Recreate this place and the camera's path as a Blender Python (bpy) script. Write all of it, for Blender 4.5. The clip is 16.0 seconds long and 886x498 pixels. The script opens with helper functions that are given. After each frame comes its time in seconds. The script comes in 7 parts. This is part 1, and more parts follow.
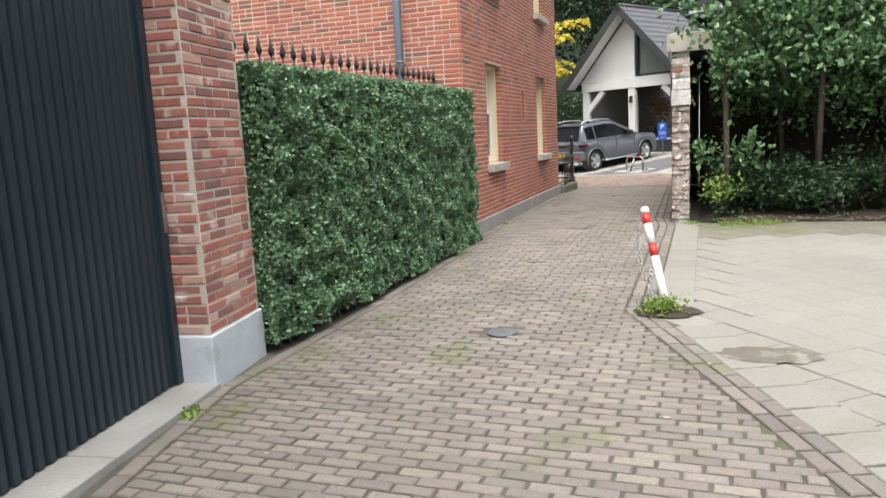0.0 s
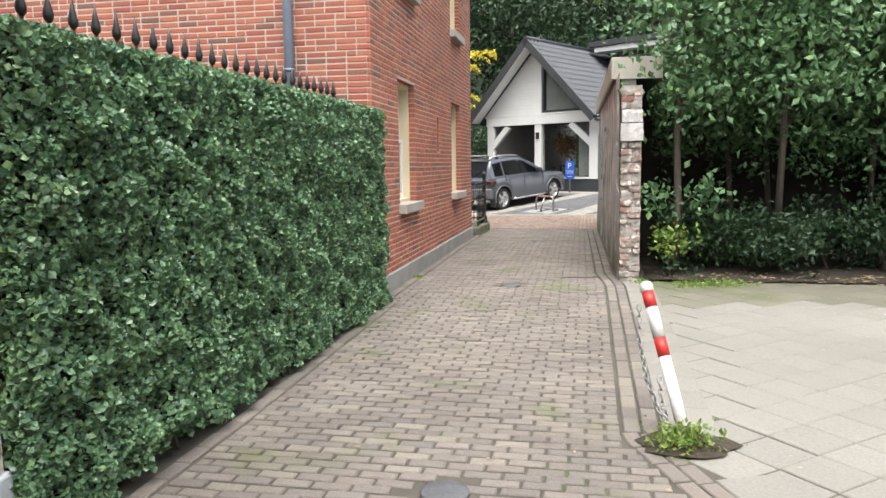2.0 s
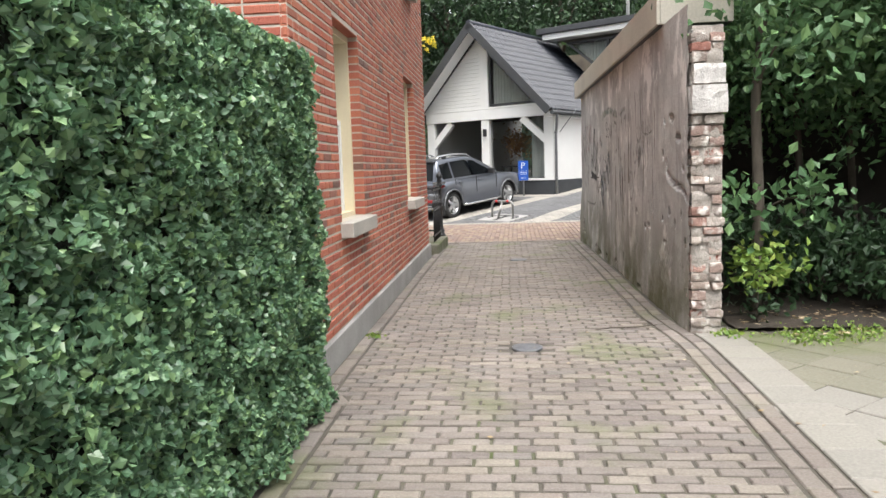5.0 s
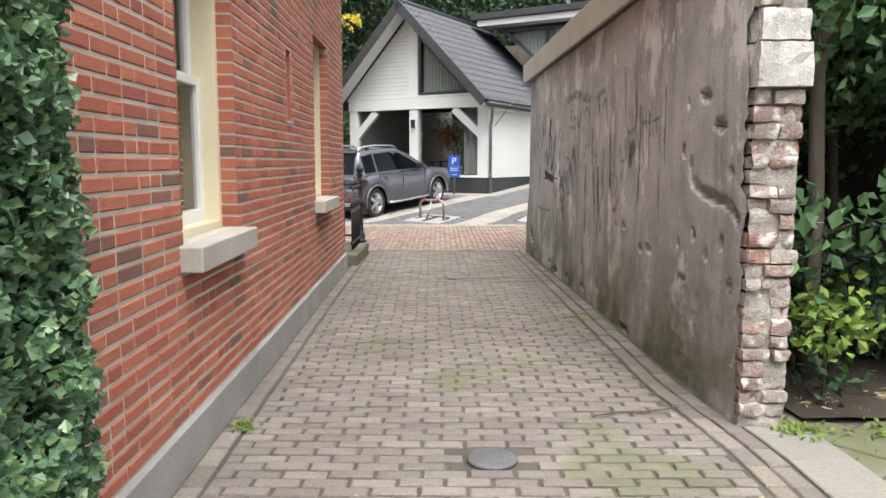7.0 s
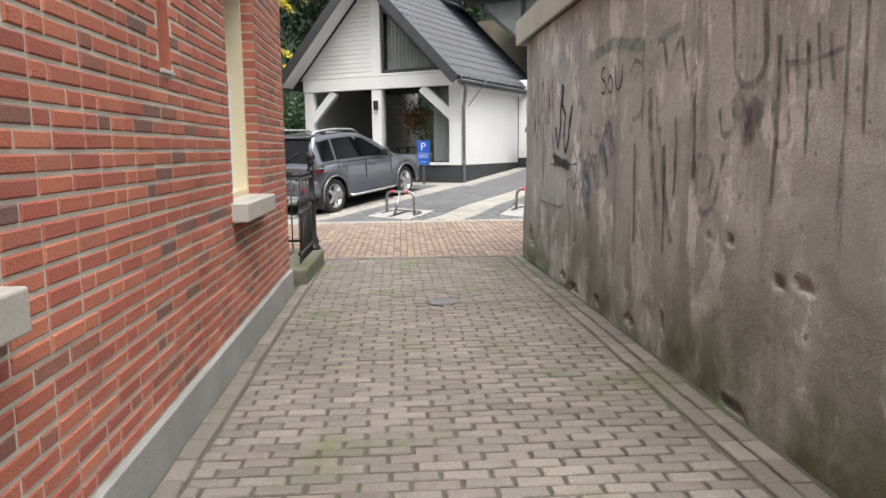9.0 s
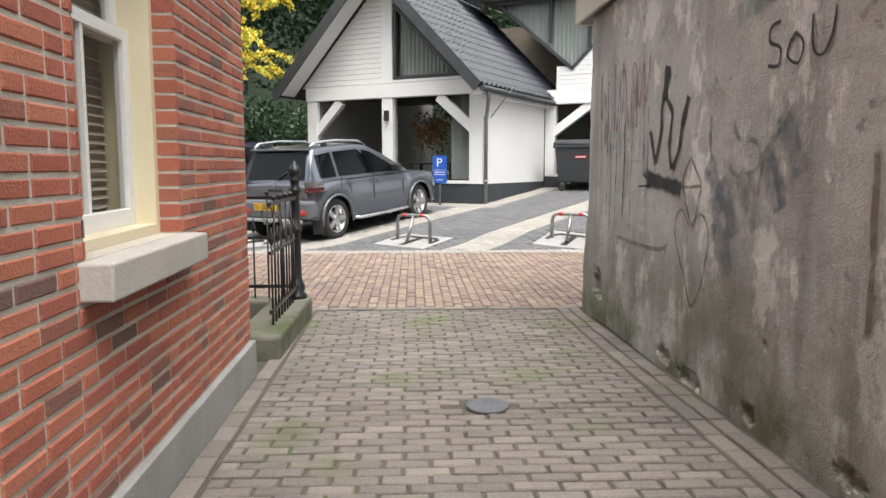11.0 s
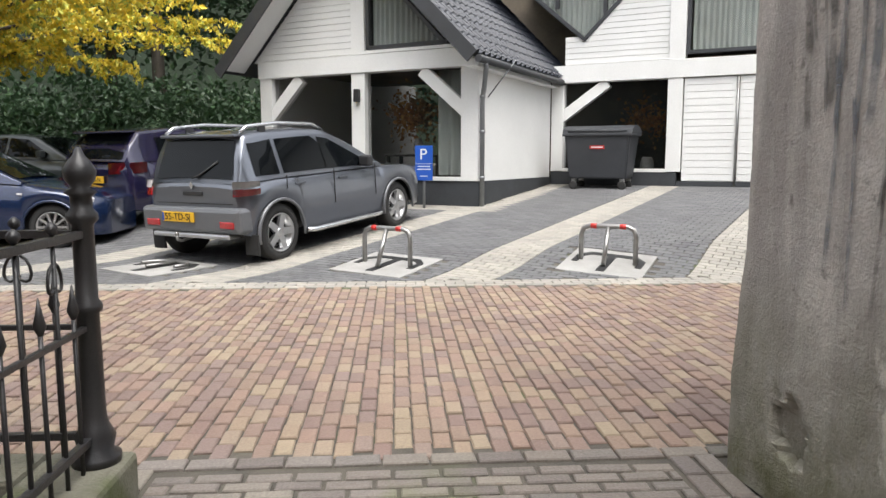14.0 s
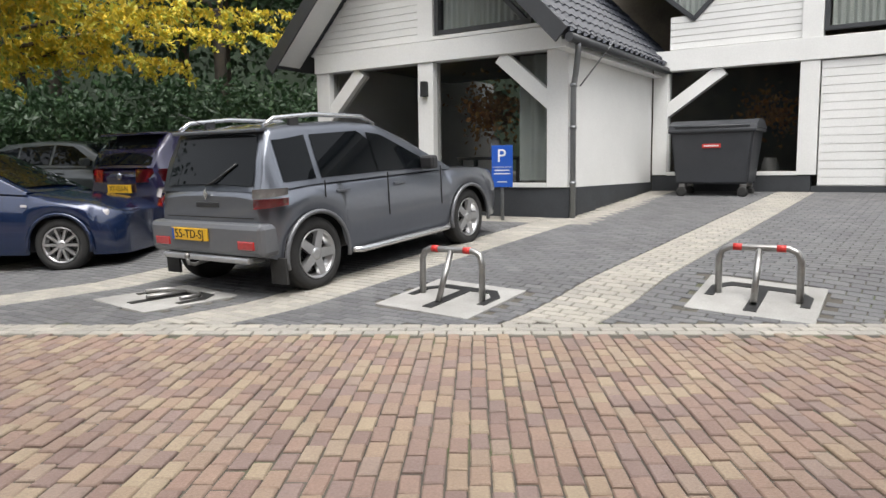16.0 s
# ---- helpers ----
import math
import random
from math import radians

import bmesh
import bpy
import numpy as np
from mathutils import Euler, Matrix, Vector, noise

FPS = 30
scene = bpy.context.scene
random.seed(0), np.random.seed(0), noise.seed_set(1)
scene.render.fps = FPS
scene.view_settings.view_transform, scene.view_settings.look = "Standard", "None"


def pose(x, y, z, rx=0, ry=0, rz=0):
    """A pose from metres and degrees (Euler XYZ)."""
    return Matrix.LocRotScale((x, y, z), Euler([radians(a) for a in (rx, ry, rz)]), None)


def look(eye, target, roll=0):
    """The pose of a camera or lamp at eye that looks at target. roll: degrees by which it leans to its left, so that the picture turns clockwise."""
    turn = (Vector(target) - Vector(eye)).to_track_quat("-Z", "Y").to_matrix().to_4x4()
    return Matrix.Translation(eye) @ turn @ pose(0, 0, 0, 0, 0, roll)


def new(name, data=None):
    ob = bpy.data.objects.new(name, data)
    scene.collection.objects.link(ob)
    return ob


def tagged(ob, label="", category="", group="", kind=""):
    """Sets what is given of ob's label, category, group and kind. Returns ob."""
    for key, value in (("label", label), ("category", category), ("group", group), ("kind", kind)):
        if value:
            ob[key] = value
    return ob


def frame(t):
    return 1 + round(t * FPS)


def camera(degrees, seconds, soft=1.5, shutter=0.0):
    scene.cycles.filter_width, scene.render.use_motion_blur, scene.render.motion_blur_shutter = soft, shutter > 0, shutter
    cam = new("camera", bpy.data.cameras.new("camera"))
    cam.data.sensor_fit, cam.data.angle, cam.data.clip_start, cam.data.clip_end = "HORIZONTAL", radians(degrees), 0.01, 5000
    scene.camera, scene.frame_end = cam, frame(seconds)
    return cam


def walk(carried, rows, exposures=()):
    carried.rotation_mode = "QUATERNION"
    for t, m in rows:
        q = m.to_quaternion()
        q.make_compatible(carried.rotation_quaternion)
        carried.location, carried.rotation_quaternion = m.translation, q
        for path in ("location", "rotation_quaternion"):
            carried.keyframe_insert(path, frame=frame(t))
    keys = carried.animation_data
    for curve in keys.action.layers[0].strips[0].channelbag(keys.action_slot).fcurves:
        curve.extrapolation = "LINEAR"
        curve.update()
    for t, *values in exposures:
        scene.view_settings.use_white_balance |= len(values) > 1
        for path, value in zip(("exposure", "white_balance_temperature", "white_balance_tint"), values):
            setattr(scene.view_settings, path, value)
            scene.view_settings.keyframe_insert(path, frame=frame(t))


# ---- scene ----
cam = camera(62.9, 16.0)
PATH = [
    (0, (2.993, -17.747, 1.419), (2.311, -15.892, 1.111), -3.0),
    (0.5, (2.787, -17.248, 1.395), (2.2, -15.363, 1.073), -2.9),
    (1, (2.561, -16.757, 1.411), (2.048, -14.846, 1.122), -1.7),
    (1.5, (2.374, -16.27, 1.416), (1.911, -14.341, 1.161), -1.3),
    (2, (2.202, -15.763, 1.427), (1.805, -13.816, 1.196), -0.8),
    (2.5, (2.001, -15.224, 1.437), (1.661, -13.265, 1.219), -1.1),
    (3, (1.839, -14.676, 1.393), (1.541, -12.711, 1.165), -1.7),
    (3.5, (1.643, -14.107, 1.341), (1.379, -12.14, 1.093), -2.2),
    (6, (1.171, -11.558, 1.328), (1.076, -9.571, 1.12), -1.3),
    (6.5, (1.147, -10.996, 1.308), (1.133, -9.01, 1.081), -0.7),
    (7, (1.079, -10.495, 1.324), (1.088, -8.509, 1.084), 0.1),
    (7.5, (1.013, -9.909, 1.291), (1.052, -7.927, 1.031), -1.4),
    (8, (0.981, -9.374, 1.297), (1.047, -7.394, 1.019), -1.1),
    (8.5, (0.944, -8.811, 1.265), (1.028, -6.833, 0.984), -1.0),
    (9, (0.959, -8.252, 1.275), (1.066, -6.273, 1.001), -0.6),
    (9.2, (0.952, -8.046, 1.304), (1.061, -6.066, 1.045), -0.2),
    (11.3, (0.89, -5.66, 1.235), (0.971, -3.674, 1.01), -0.0),
    (11.5, (0.901, -5.442, 1.26), (0.988, -3.456, 1.035), -0.2),
    (12, (0.903, -4.903, 1.261), (1.024, -2.915, 1.081), 0.2),
    (12.5, (0.94, -4.323, 1.232), (1.092, -2.338, 1.045), 0.2),
    (13, (0.933, -3.767, 1.23), (1.09, -1.784, 1.019), 0.1),
    (13.5, (1.01, -3.148, 1.218), (1.162, -1.168, 0.982), -0.2),
    (14, (1.025, -2.615, 1.248), (1.149, -0.634, 1.002), 0.0),
    (14.5, (1.036, -2.038, 1.214), (1.17, -0.055, 0.993), -0.6),
    (15, (1.065, -1.515, 1.195), (1.149, 0.472, 0.981), -1.3),
    (15.5, (1.07, -1.01, 1.171), (1.063, 0.98, 0.966), -1.3),
    (16, (1.122, -0.532, 1.159), (1.027, 1.453, 0.938), -0.6),
]
walk(cam, [(t, look(eye, target, roll)) for t, eye, target, roll in PATH], exposures=[(0, 1.45), (3.5, 1.6), (6.5, 1.55), (9, 1.5), (13, 1.55), (14.5, 1.25), (16, 1.15)])

# ---- world, sun, exposure ----
world = bpy.data.worlds.new("overcast_sky")
scene.world = world
world.use_nodes = True
wn = world.node_tree
for n in list(wn.nodes):
    wn.nodes.remove(n)
w_out, w_bg = wn.nodes.new("ShaderNodeOutputWorld"), wn.nodes.new("ShaderNodeBackground")
w_sky, w_hs = wn.nodes.new("ShaderNodeTexSky"), wn.nodes.new("ShaderNodeHueSaturation")
w_sky.sky_type, w_sky.sun_disc = "NISHITA", False
w_sky.sun_elevation, w_sky.sun_rotation = radians(68), radians(167)
w_sky.air_density, w_sky.dust_density = 1.0, 4.0
w_hs.inputs["Saturation"].default_value = 0.22
w_bg.inputs["Strength"].default_value = 0.15
wn.links.new(w_sky.outputs[0], w_hs.inputs["Color"])
wn.links.new(w_hs.outputs[0], w_bg.inputs["Color"])
wn.links.new(w_bg.outputs[0], w_out.inputs["Surface"])
sun = new("sun", bpy.data.lights.new("sun", "SUN"))
sun.data.energy, sun.data.angle, sun.data.color = 1.3, radians(50), (1.0, 0.97, 0.93)
sun.matrix_world = look((1.2, -5.0, 12.8), (0, 0, 0))


# ---- materials ----
RNG = np.random.default_rng(7)


def mat(name, c1, c2=None, rough=0.8, scale=6.0, fine=60.0, bump=0.25, metal=0.0, pieces=None, spread=0.25, coat=0.0, stain=None, stain_at=0.6, stain_scale=0.8, stretch=(1, 1, 1), spec=0.5):
    """A surface with broad and fine variation, a bump, colours that change from piece to piece, and stains."""
    m = bpy.data.materials.new(name)
    m.use_nodes = True
    t = m.node_tree
    b = t.nodes["Principled BSDF"]
    lk = t.links.new
    geo = t.nodes.new("ShaderNodeNewGeometry")
    mp = t.nodes.new("ShaderNodeMapping")
    mp.inputs["Scale"].default_value = stretch
    lk(geo.outputs["Position"], mp.inputs["Vector"])

    def noise_tex(s, detail=4.0):
        n = t.nodes.new("ShaderNodeTexNoise")
        n.inputs["Scale"].default_value, n.inputs["Detail"].default_value = s, detail
        lk(mp.outputs[0], n.inputs["Vector"])
        return n.outputs["Fac"]

    def mix(kind, fac, a, bb):
        n = t.nodes.new("ShaderNodeMix")
        n.data_type, n.blend_type = "RGBA", kind
        for sock, v in ((n.inputs[0], fac), (n.inputs[6], a), (n.inputs[7], bb)):
            if isinstance(v, (int, float)):
                sock.default_value = v
            elif isinstance(v, tuple):
                sock.default_value = (*v, 1)
            else:
                lk(v, sock)
        return n.outputs[2]

    def ramp(v, lo, hi):
        n = t.nodes.new("ShaderNodeMapRange")
        n.inputs["From Min"].default_value, n.inputs["From Max"].default_value = lo, hi
        lk(v, n.inputs["Value"])
        return n.outputs[0]

    c2 = c2 or tuple(v * 0.75 for v in c1)
    if pieces:
        oi = t.nodes.new("ShaderNodeObjectInfo")
        add = t.nodes.new("ShaderNodeMath")
        add.operation = "ADD"
        lk(oi.outputs["Random"], add.inputs[0])
        lk(geo.outputs["Random Per Island"], add.inputs[1])
        fr = t.nodes.new("ShaderNodeMath")
        fr.operation = "FRACT"
        lk(add.outputs[0], fr.inputs[0])
        cr = t.nodes.new("ShaderNodeValToRGB")
        el = cr.color_ramp.elements
        while len(el) < len(pieces):
            el.new(0.5)
        for n, c in enumerate(pieces):
            el[n].position, el[n].color = n / (len(pieces) - 1), (*c, 1)
        lk(fr.outputs[0], cr.inputs[0])
        base = cr.outputs[0]
    else:
        base = mix("MIX", ramp(noise_tex(scale), 0.3, 0.7), c1, c2)
    base = mix("MULTIPLY", spread, base, mix("MIX", ramp(noise_tex(fine, 6.0), 0.3, 0.7), (1.0, 1.0, 1.0), (0.35, 0.35, 0.35)))
    base = mix("MULTIPLY", spread, base, mix("MIX", ramp(noise_tex(scale * 0.35, 3.0), 0.3, 0.7), (1.0, 1.0, 1.0), (0.5, 0.48, 0.45)))
    if stain:
        base = mix("MIX", ramp(noise_tex(stain_scale, 8.0), stain_at, stain_at + 0.14), base, stain)
    lk(base, b.inputs["Base Color"])
    rr = t.nodes.new("ShaderNodeMapRange")
    rr.inputs["To Min"].default_value, rr.inputs["To Max"].default_value = max(0.02, rough - (0.12 if bump else 0.0)), min(1.0, rough + (0.1 if bump else 0.0))
    lk(noise_tex(fine * 0.5), rr.inputs["Value"])
    lk(rr.outputs[0], b.inputs["Roughness"])
    b.inputs["Metallic"].default_value = metal
    b.inputs["Coat Weight"].default_value = coat
    b.inputs["Coat Roughness"].default_value = 0.06
    b.inputs["Specular IOR Level"].default_value = spec
    if bump:
        bn = t.nodes.new("ShaderNodeBump")
        bn.inputs["Strength"].default_value, bn.inputs["Distance"].default_value = bump, 0.01
        lk(noise_tex(fine, 6.0), bn.inputs["Height"])
        lk(bn.outputs[0], b.inputs["Normal"])
    return m


def glass_mat(name, tint, rough=0.02, alpha=0.35, ior=1.4):
    """Tinted window glass: part clear, part tinted gloss."""
    m = bpy.data.materials.new(name)
    m.use_nodes = True
    t = m.node_tree
    b = t.nodes["Principled BSDF"]
    b.inputs["Base Color"].default_value = (*tint, 1)
    b.inputs["Roughness"].default_value = rough
    b.inputs["IOR"].default_value = ior
    b.inputs["Alpha"].default_value = alpha
    return m


def leaf_mat(name, stops, rough=0.45):
    """Leaves: many tints and a little light let through."""
    m = mat(name, stops[0], pieces=stops, rough=rough, bump=0.0, spread=0.3, scale=2.0, fine=25.0)
    t = m.node_tree
    b = t.nodes["Principled BSDF"]
    o = t.nodes["Material Output"]
    tr = t.nodes.new("ShaderNodeBsdfTranslucent")
    ms = t.nodes.new("ShaderNodeMixShader")
    ms.inputs[0].default_value = 0.18
    src = b.inputs["Base Color"].links[0].from_socket
    t.links.new(src, tr.inputs["Color"])
    t.links.new(b.outputs[0], ms.inputs[1])
    t.links.new(tr.outputs[0], ms.inputs[2])
    t.links.new(ms.outputs[0], o.inputs["Surface"])
    return m


M_JOINT = mat("sand_and_dirt", (0.11, 0.098, 0.076), (0.065, 0.06, 0.05), rough=0.95, scale=3, fine=120, bump=0.5, stain=(0.07, 0.09, 0.03), stain_at=0.56, stain_scale=1.3)
M_ALLEY = mat("worn_alley_pavers", (0.206, 0.187, 0.168), rough=0.8, pieces=[(0.192, 0.164, 0.146), (0.235, 0.209, 0.182), (0.165, 0.142, 0.130), (0.268, 0.240, 0.20), (0.212, 0.181, 0.158), (0.185, 0.168, 0.152), (0.25, 0.218, 0.195)], spread=0.42, scale=3, fine=90, bump=0.5, stain=(0.115, 0.122, 0.065), stain_at=0.56, stain_scale=1.4)
M_STREET = mat("red_brown_street_pavers", (0.208, 0.151, 0.122), rough=0.75, pieces=[(0.26, 0.175, 0.138), (0.305, 0.23, 0.162), (0.225, 0.152, 0.128), (0.33, 0.262, 0.182), (0.235, 0.172, 0.15), (0.20, 0.138, 0.118), (0.29, 0.20, 0.156)], spread=0.35, scale=3, fine=90, bump=0.35)
M_BAY = mat("dark_grey_concrete_pavers", (0.114, 0.114, 0.114), rough=0.75, pieces=[(0.109, 0.109, 0.111), (0.142, 0.142, 0.144), (0.095, 0.095, 0.100), (0.128, 0.130, 0.133)], spread=0.3, scale=2, fine=90, bump=0.3)
M_STRIPE = mat("pale_concrete_pavers", (0.311, 0.296, 0.266), rough=0.8, pieces=[(0.311, 0.296, 0.259), (0.370, 0.348, 0.303), (0.274, 0.263, 0.237), (0.340, 0.318, 0.281)], spread=0.3, scale=2, fine=90, bump=0.3)
M_SLAB = mat("grey_concrete_slabs", (0.217, 0.206, 0.184), rough=0.8, pieces=[(0.245, 0.232, 0.206), (0.262, 0.247, 0.218), (0.236, 0.225, 0.2), (0.255, 0.242, 0.213)], spread=0.3, scale=1.5, fine=70, bump=0.3, stain=(0.15, 0.145, 0.105), stain_at=0.62, stain_scale=0.6)
M_SLABMOSS = mat("green_filmed_slabs", (0.2, 0.19, 0.16), rough=0.85, pieces=[(0.175, 0.168, 0.128), (0.205, 0.195, 0.15), (0.16, 0.158, 0.115), (0.19, 0.182, 0.14)], spread=0.35, scale=1.5, fine=70, bump=0.35, stain=(0.105, 0.115, 0.055), stain_at=0.5, stain_scale=0.9)
M_CONC = mat("weathered_concrete", (0.36, 0.355, 0.34), (0.27, 0.265, 0.25), rough=0.85, scale=3, fine=80, bump=0.4)
M_MOSSY = mat("mossy_stone", (0.187, 0.178, 0.143), (0.117, 0.117, 0.073), rough=0.9, scale=4, fine=70, bump=0.5, stain=(0.069, 0.082, 0.031), stain_at=0.5, stain_scale=3)
M_BRICK = mat("orange_red_brick", (0.4, 0.13, 0.08), rough=0.85, pieces=[(0.449, 0.134, 0.080), (0.503, 0.166, 0.096), (0.407, 0.112, 0.075), (0.535, 0.193, 0.112), (0.471, 0.144, 0.091), (0.182, 0.107, 0.086), (0.492, 0.161, 0.096), (0.364, 0.107, 0.075), (0.428, 0.123, 0.080), (0.514, 0.177, 0.107)], spread=0.4, scale=4, fine=110, bump=0.5)
M_MORTAR = mat("pale_mortar", (0.60, 0.55, 0.47), (0.50, 0.46, 0.39), rough=0.95, scale=5, fine=120, bump=0.4)
M_OLDBRICK = mat("old_mixed_brick", (0.402, 0.138, 0.103), rough=0.9, pieces=[(0.460, 0.149, 0.115), (0.322, 0.149, 0.127), (0.529, 0.218, 0.161), (0.253, 0.138, 0.127), (0.494, 0.172, 0.127), (0.621, 0.437, 0.368), (0.414, 0.149, 0.115)], spread=0.45, scale=6, fine=100, bump=0.6, stain=(0.632, 0.575, 0.529), stain_at=0.60, stain_scale=6)
M_RUIN = mat("limewashed_broken_brick", (0.4, 0.3, 0.27), rough=0.95, pieces=[(0.44, 0.38, 0.33), (0.36, 0.13, 0.095), (0.42, 0.36, 0.31), (0.33, 0.28, 0.25), (0.48, 0.43, 0.38), (0.28, 0.14, 0.11), (0.40, 0.35, 0.31)], spread=0.5, scale=9, fine=80, bump=0.9, stain=(0.60, 0.565, 0.52), stain_at=0.52, stain_scale=13)
def stucco_mat(name):
    """Old cement render: cloudy greys, pale scuffs, thin runs of dirt, green growth near the paving that doubles as
    painted shade, pitted relief.
    """
    m = mat(name, (0.66, 0.64, 0.61), (0.50, 0.485, 0.465), rough=0.92, scale=1.7, fine=55, bump=0.0, spread=0.32)
    t = m.node_tree
    b = t.nodes["Principled BSDF"]
    lk = t.links.new
    geo = t.nodes.new("ShaderNodeNewGeometry")

    def tex(scale, stretch, detail=6.0, rough=0.6):
        mp = t.nodes.new("ShaderNodeMapping")
        mp.inputs["Scale"].default_value = stretch
        n = t.nodes.new("ShaderNodeTexNoise")
        n.inputs["Scale"].default_value, n.inputs["Detail"].default_value, n.inputs["Roughness"].default_value = scale, detail, rough
        lk(geo.outputs["Position"], mp.inputs["Vector"])
        lk(mp.outputs[0], n.inputs["Vector"])
        return n.outputs["Fac"]

    def rng_map(v, lo, hi, a=0.0, z=1.0):
        n = t.nodes.new("ShaderNodeMapRange")
        for key, val in (("From Min", lo), ("From Max", hi), ("To Min", a), ("To Max", z)):
            n.inputs[key].default_value = val
        lk(v, n.inputs["Value"])
        return n.outputs[0]

    def times(u, v):
        n = t.nodes.new("ShaderNodeMath")
        n.operation = "MULTIPLY"
        lk(u, n.inputs[0])
        lk(v, n.inputs[1])
        return n.outputs[0]

    def over(base, fac, colour):
        n = t.nodes.new("ShaderNodeMix")
        n.data_type = "RGBA"
        lk(fac, n.inputs[0])
        lk(base, n.inputs[6])
        n.inputs[7].default_value = (*colour, 1)
        return n.outputs[2]

    c = b.inputs["Base Color"].links[0].from_socket
    c = over(c, rng_map(tex(0.9, (1, 1, 1)), 0.49, 0.58, 0, 0.8), (0.34, 0.325, 0.31))
    c = over(c, rng_map(tex(3.5, (1, 1, 0.14), 5.0), 0.53, 0.64, 0, 0.6), (0.25, 0.235, 0.225))
    c = over(c, rng_map(tex(2.2, (1, 1, 0.6), 9.0, 0.7), 0.54, 0.59, 0, 0.75), (0.80, 0.77, 0.73))
    c = over(c, rng_map(tex(14, (1, 1, 1), 4.0), 0.63, 0.72, 0, 0.7), (0.16, 0.15, 0.14))
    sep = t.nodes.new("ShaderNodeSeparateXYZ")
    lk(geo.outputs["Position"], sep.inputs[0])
    # Moss on the foot, with extra darkening there painted in as shade.
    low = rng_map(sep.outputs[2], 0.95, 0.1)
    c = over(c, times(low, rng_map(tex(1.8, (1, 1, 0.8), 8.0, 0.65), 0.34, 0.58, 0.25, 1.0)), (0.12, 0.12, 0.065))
    lk(c, b.inputs["Base Color"])
    h = t.nodes.new("ShaderNodeMath")
    h.operation = "MULTIPLY_ADD"
    lk(tex(11, (1, 1, 1), 8.0, 0.65), h.inputs[0])
    h.inputs[1].default_value = 2.0
    lk(tex(90, (1, 1, 1), 4.0), h.inputs[2])
    bn = t.nodes.new("ShaderNodeBump")
    bn.inputs["Strength"].default_value, bn.inputs["Distance"].default_value = 0.55, 0.012
    lk(h.outputs[0], bn.inputs["Height"])
    lk(bn.outputs[0], b.inputs["Normal"])
    return m


M_LIME_MORTAR = mat("crumbling_lime_mortar", (0.50, 0.46, 0.41), (0.34, 0.31, 0.28), rough=0.95, scale=9, fine=70, bump=0.8, spread=0.5)
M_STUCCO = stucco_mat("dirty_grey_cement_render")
M_COPING = mat("cream_painted_wood", (0.62, 0.585, 0.50), (0.52, 0.49, 0.42), rough=0.6, scale=2, fine=50, bump=0.15)
M_CREAM = mat("cream_window_paint", (0.74, 0.66, 0.46), (0.68, 0.60, 0.42), rough=0.45, scale=2, fine=60, bump=0.05, spread=0.08)
M_WHITE = mat("white_paint", (0.80, 0.80, 0.78), (0.74, 0.74, 0.72), rough=0.5, scale=1.2, fine=40, bump=0.08, spread=0.1)
M_SILL = mat("grey_stone_sill", (0.50, 0.47, 0.42), (0.42, 0.40, 0.36), rough=0.7, scale=4, fine=90, bump=0.2)
M_GARAGE = mat("dark_blue_green_door_paint", (0.016, 0.032, 0.042), (0.011, 0.022, 0.030), rough=0.42, scale=1.5, fine=40, bump=0.05, spread=0.25)
M_BLACK = mat("black_iron_paint", (0.018, 0.018, 0.02), (0.03, 0.028, 0.028), rough=0.42, scale=6, fine=90, bump=0.15)
M_DARKPLINTH = mat("anthracite_plinth_paint", (0.045, 0.05, 0.056), (0.035, 0.038, 0.043), rough=0.7, scale=3, fine=60, bump=0.15)
M_TILE = mat("black_roof_tile", (0.05, 0.055, 0.065), rough=0.4, spec=0.35, pieces=[(0.026, 0.030, 0.042), (0.034, 0.039, 0.052), (0.021, 0.025, 0.036)], spread=0.2, scale=2, fine=60, bump=0.1)
M_GUTTER = mat("dark_gutter_zinc", (0.05, 0.053, 0.058), rough=0.5, scale=3, fine=60, bump=0.05)
M_ZINC = mat("grey_zinc_pipe", (0.30, 0.31, 0.32), (0.22, 0.23, 0.24), rough=0.45, metal=0.6, scale=3, fine=60, bump=0.05)
M_BLUEPIPE = mat("blue_grey_pipe_paint", (0.20, 0.245, 0.31), (0.16, 0.20, 0.26), rough=0.55, scale=3, fine=60, bump=0.05)
M_STEEL = mat("galvanised_steel", (0.42, 0.42, 0.41), (0.30, 0.29, 0.28), rough=0.38, metal=0.85, scale=8, fine=80, bump=0.1, stain=(0.20, 0.13, 0.08), stain_at=0.66, stain_scale=14)
M_RED = mat("red_paint", (0.56, 0.03, 0.025), (0.46, 0.03, 0.025), rough=0.45, scale=6, fine=60, bump=0.08, spread=0.15)
M_BOLLARD = mat("chipped_white_paint", (0.74, 0.73, 0.70), (0.62, 0.61, 0.58), rough=0.5, scale=8, fine=60, bump=0.15, stain=(0.33, 0.25, 0.17), stain_at=0.67, stain_scale=14)
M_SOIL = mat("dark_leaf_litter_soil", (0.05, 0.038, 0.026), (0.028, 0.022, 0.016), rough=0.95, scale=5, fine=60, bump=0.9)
M_BARK = mat("grey_brown_bark", (0.15, 0.125, 0.10), (0.085, 0.072, 0.058), rough=0.92, scale=9, fine=70, bump=0.8, stretch=(1, 1, 0.3))
# Near-black filler whose colour paints the shade between the hedge leaves.
M_HEDGECORE = mat("dark_hedge_core", (0.012, 0.017, 0.010), (0.02, 0.02, 0.012), rough=0.95, scale=18, fine=80, bump=0.8)
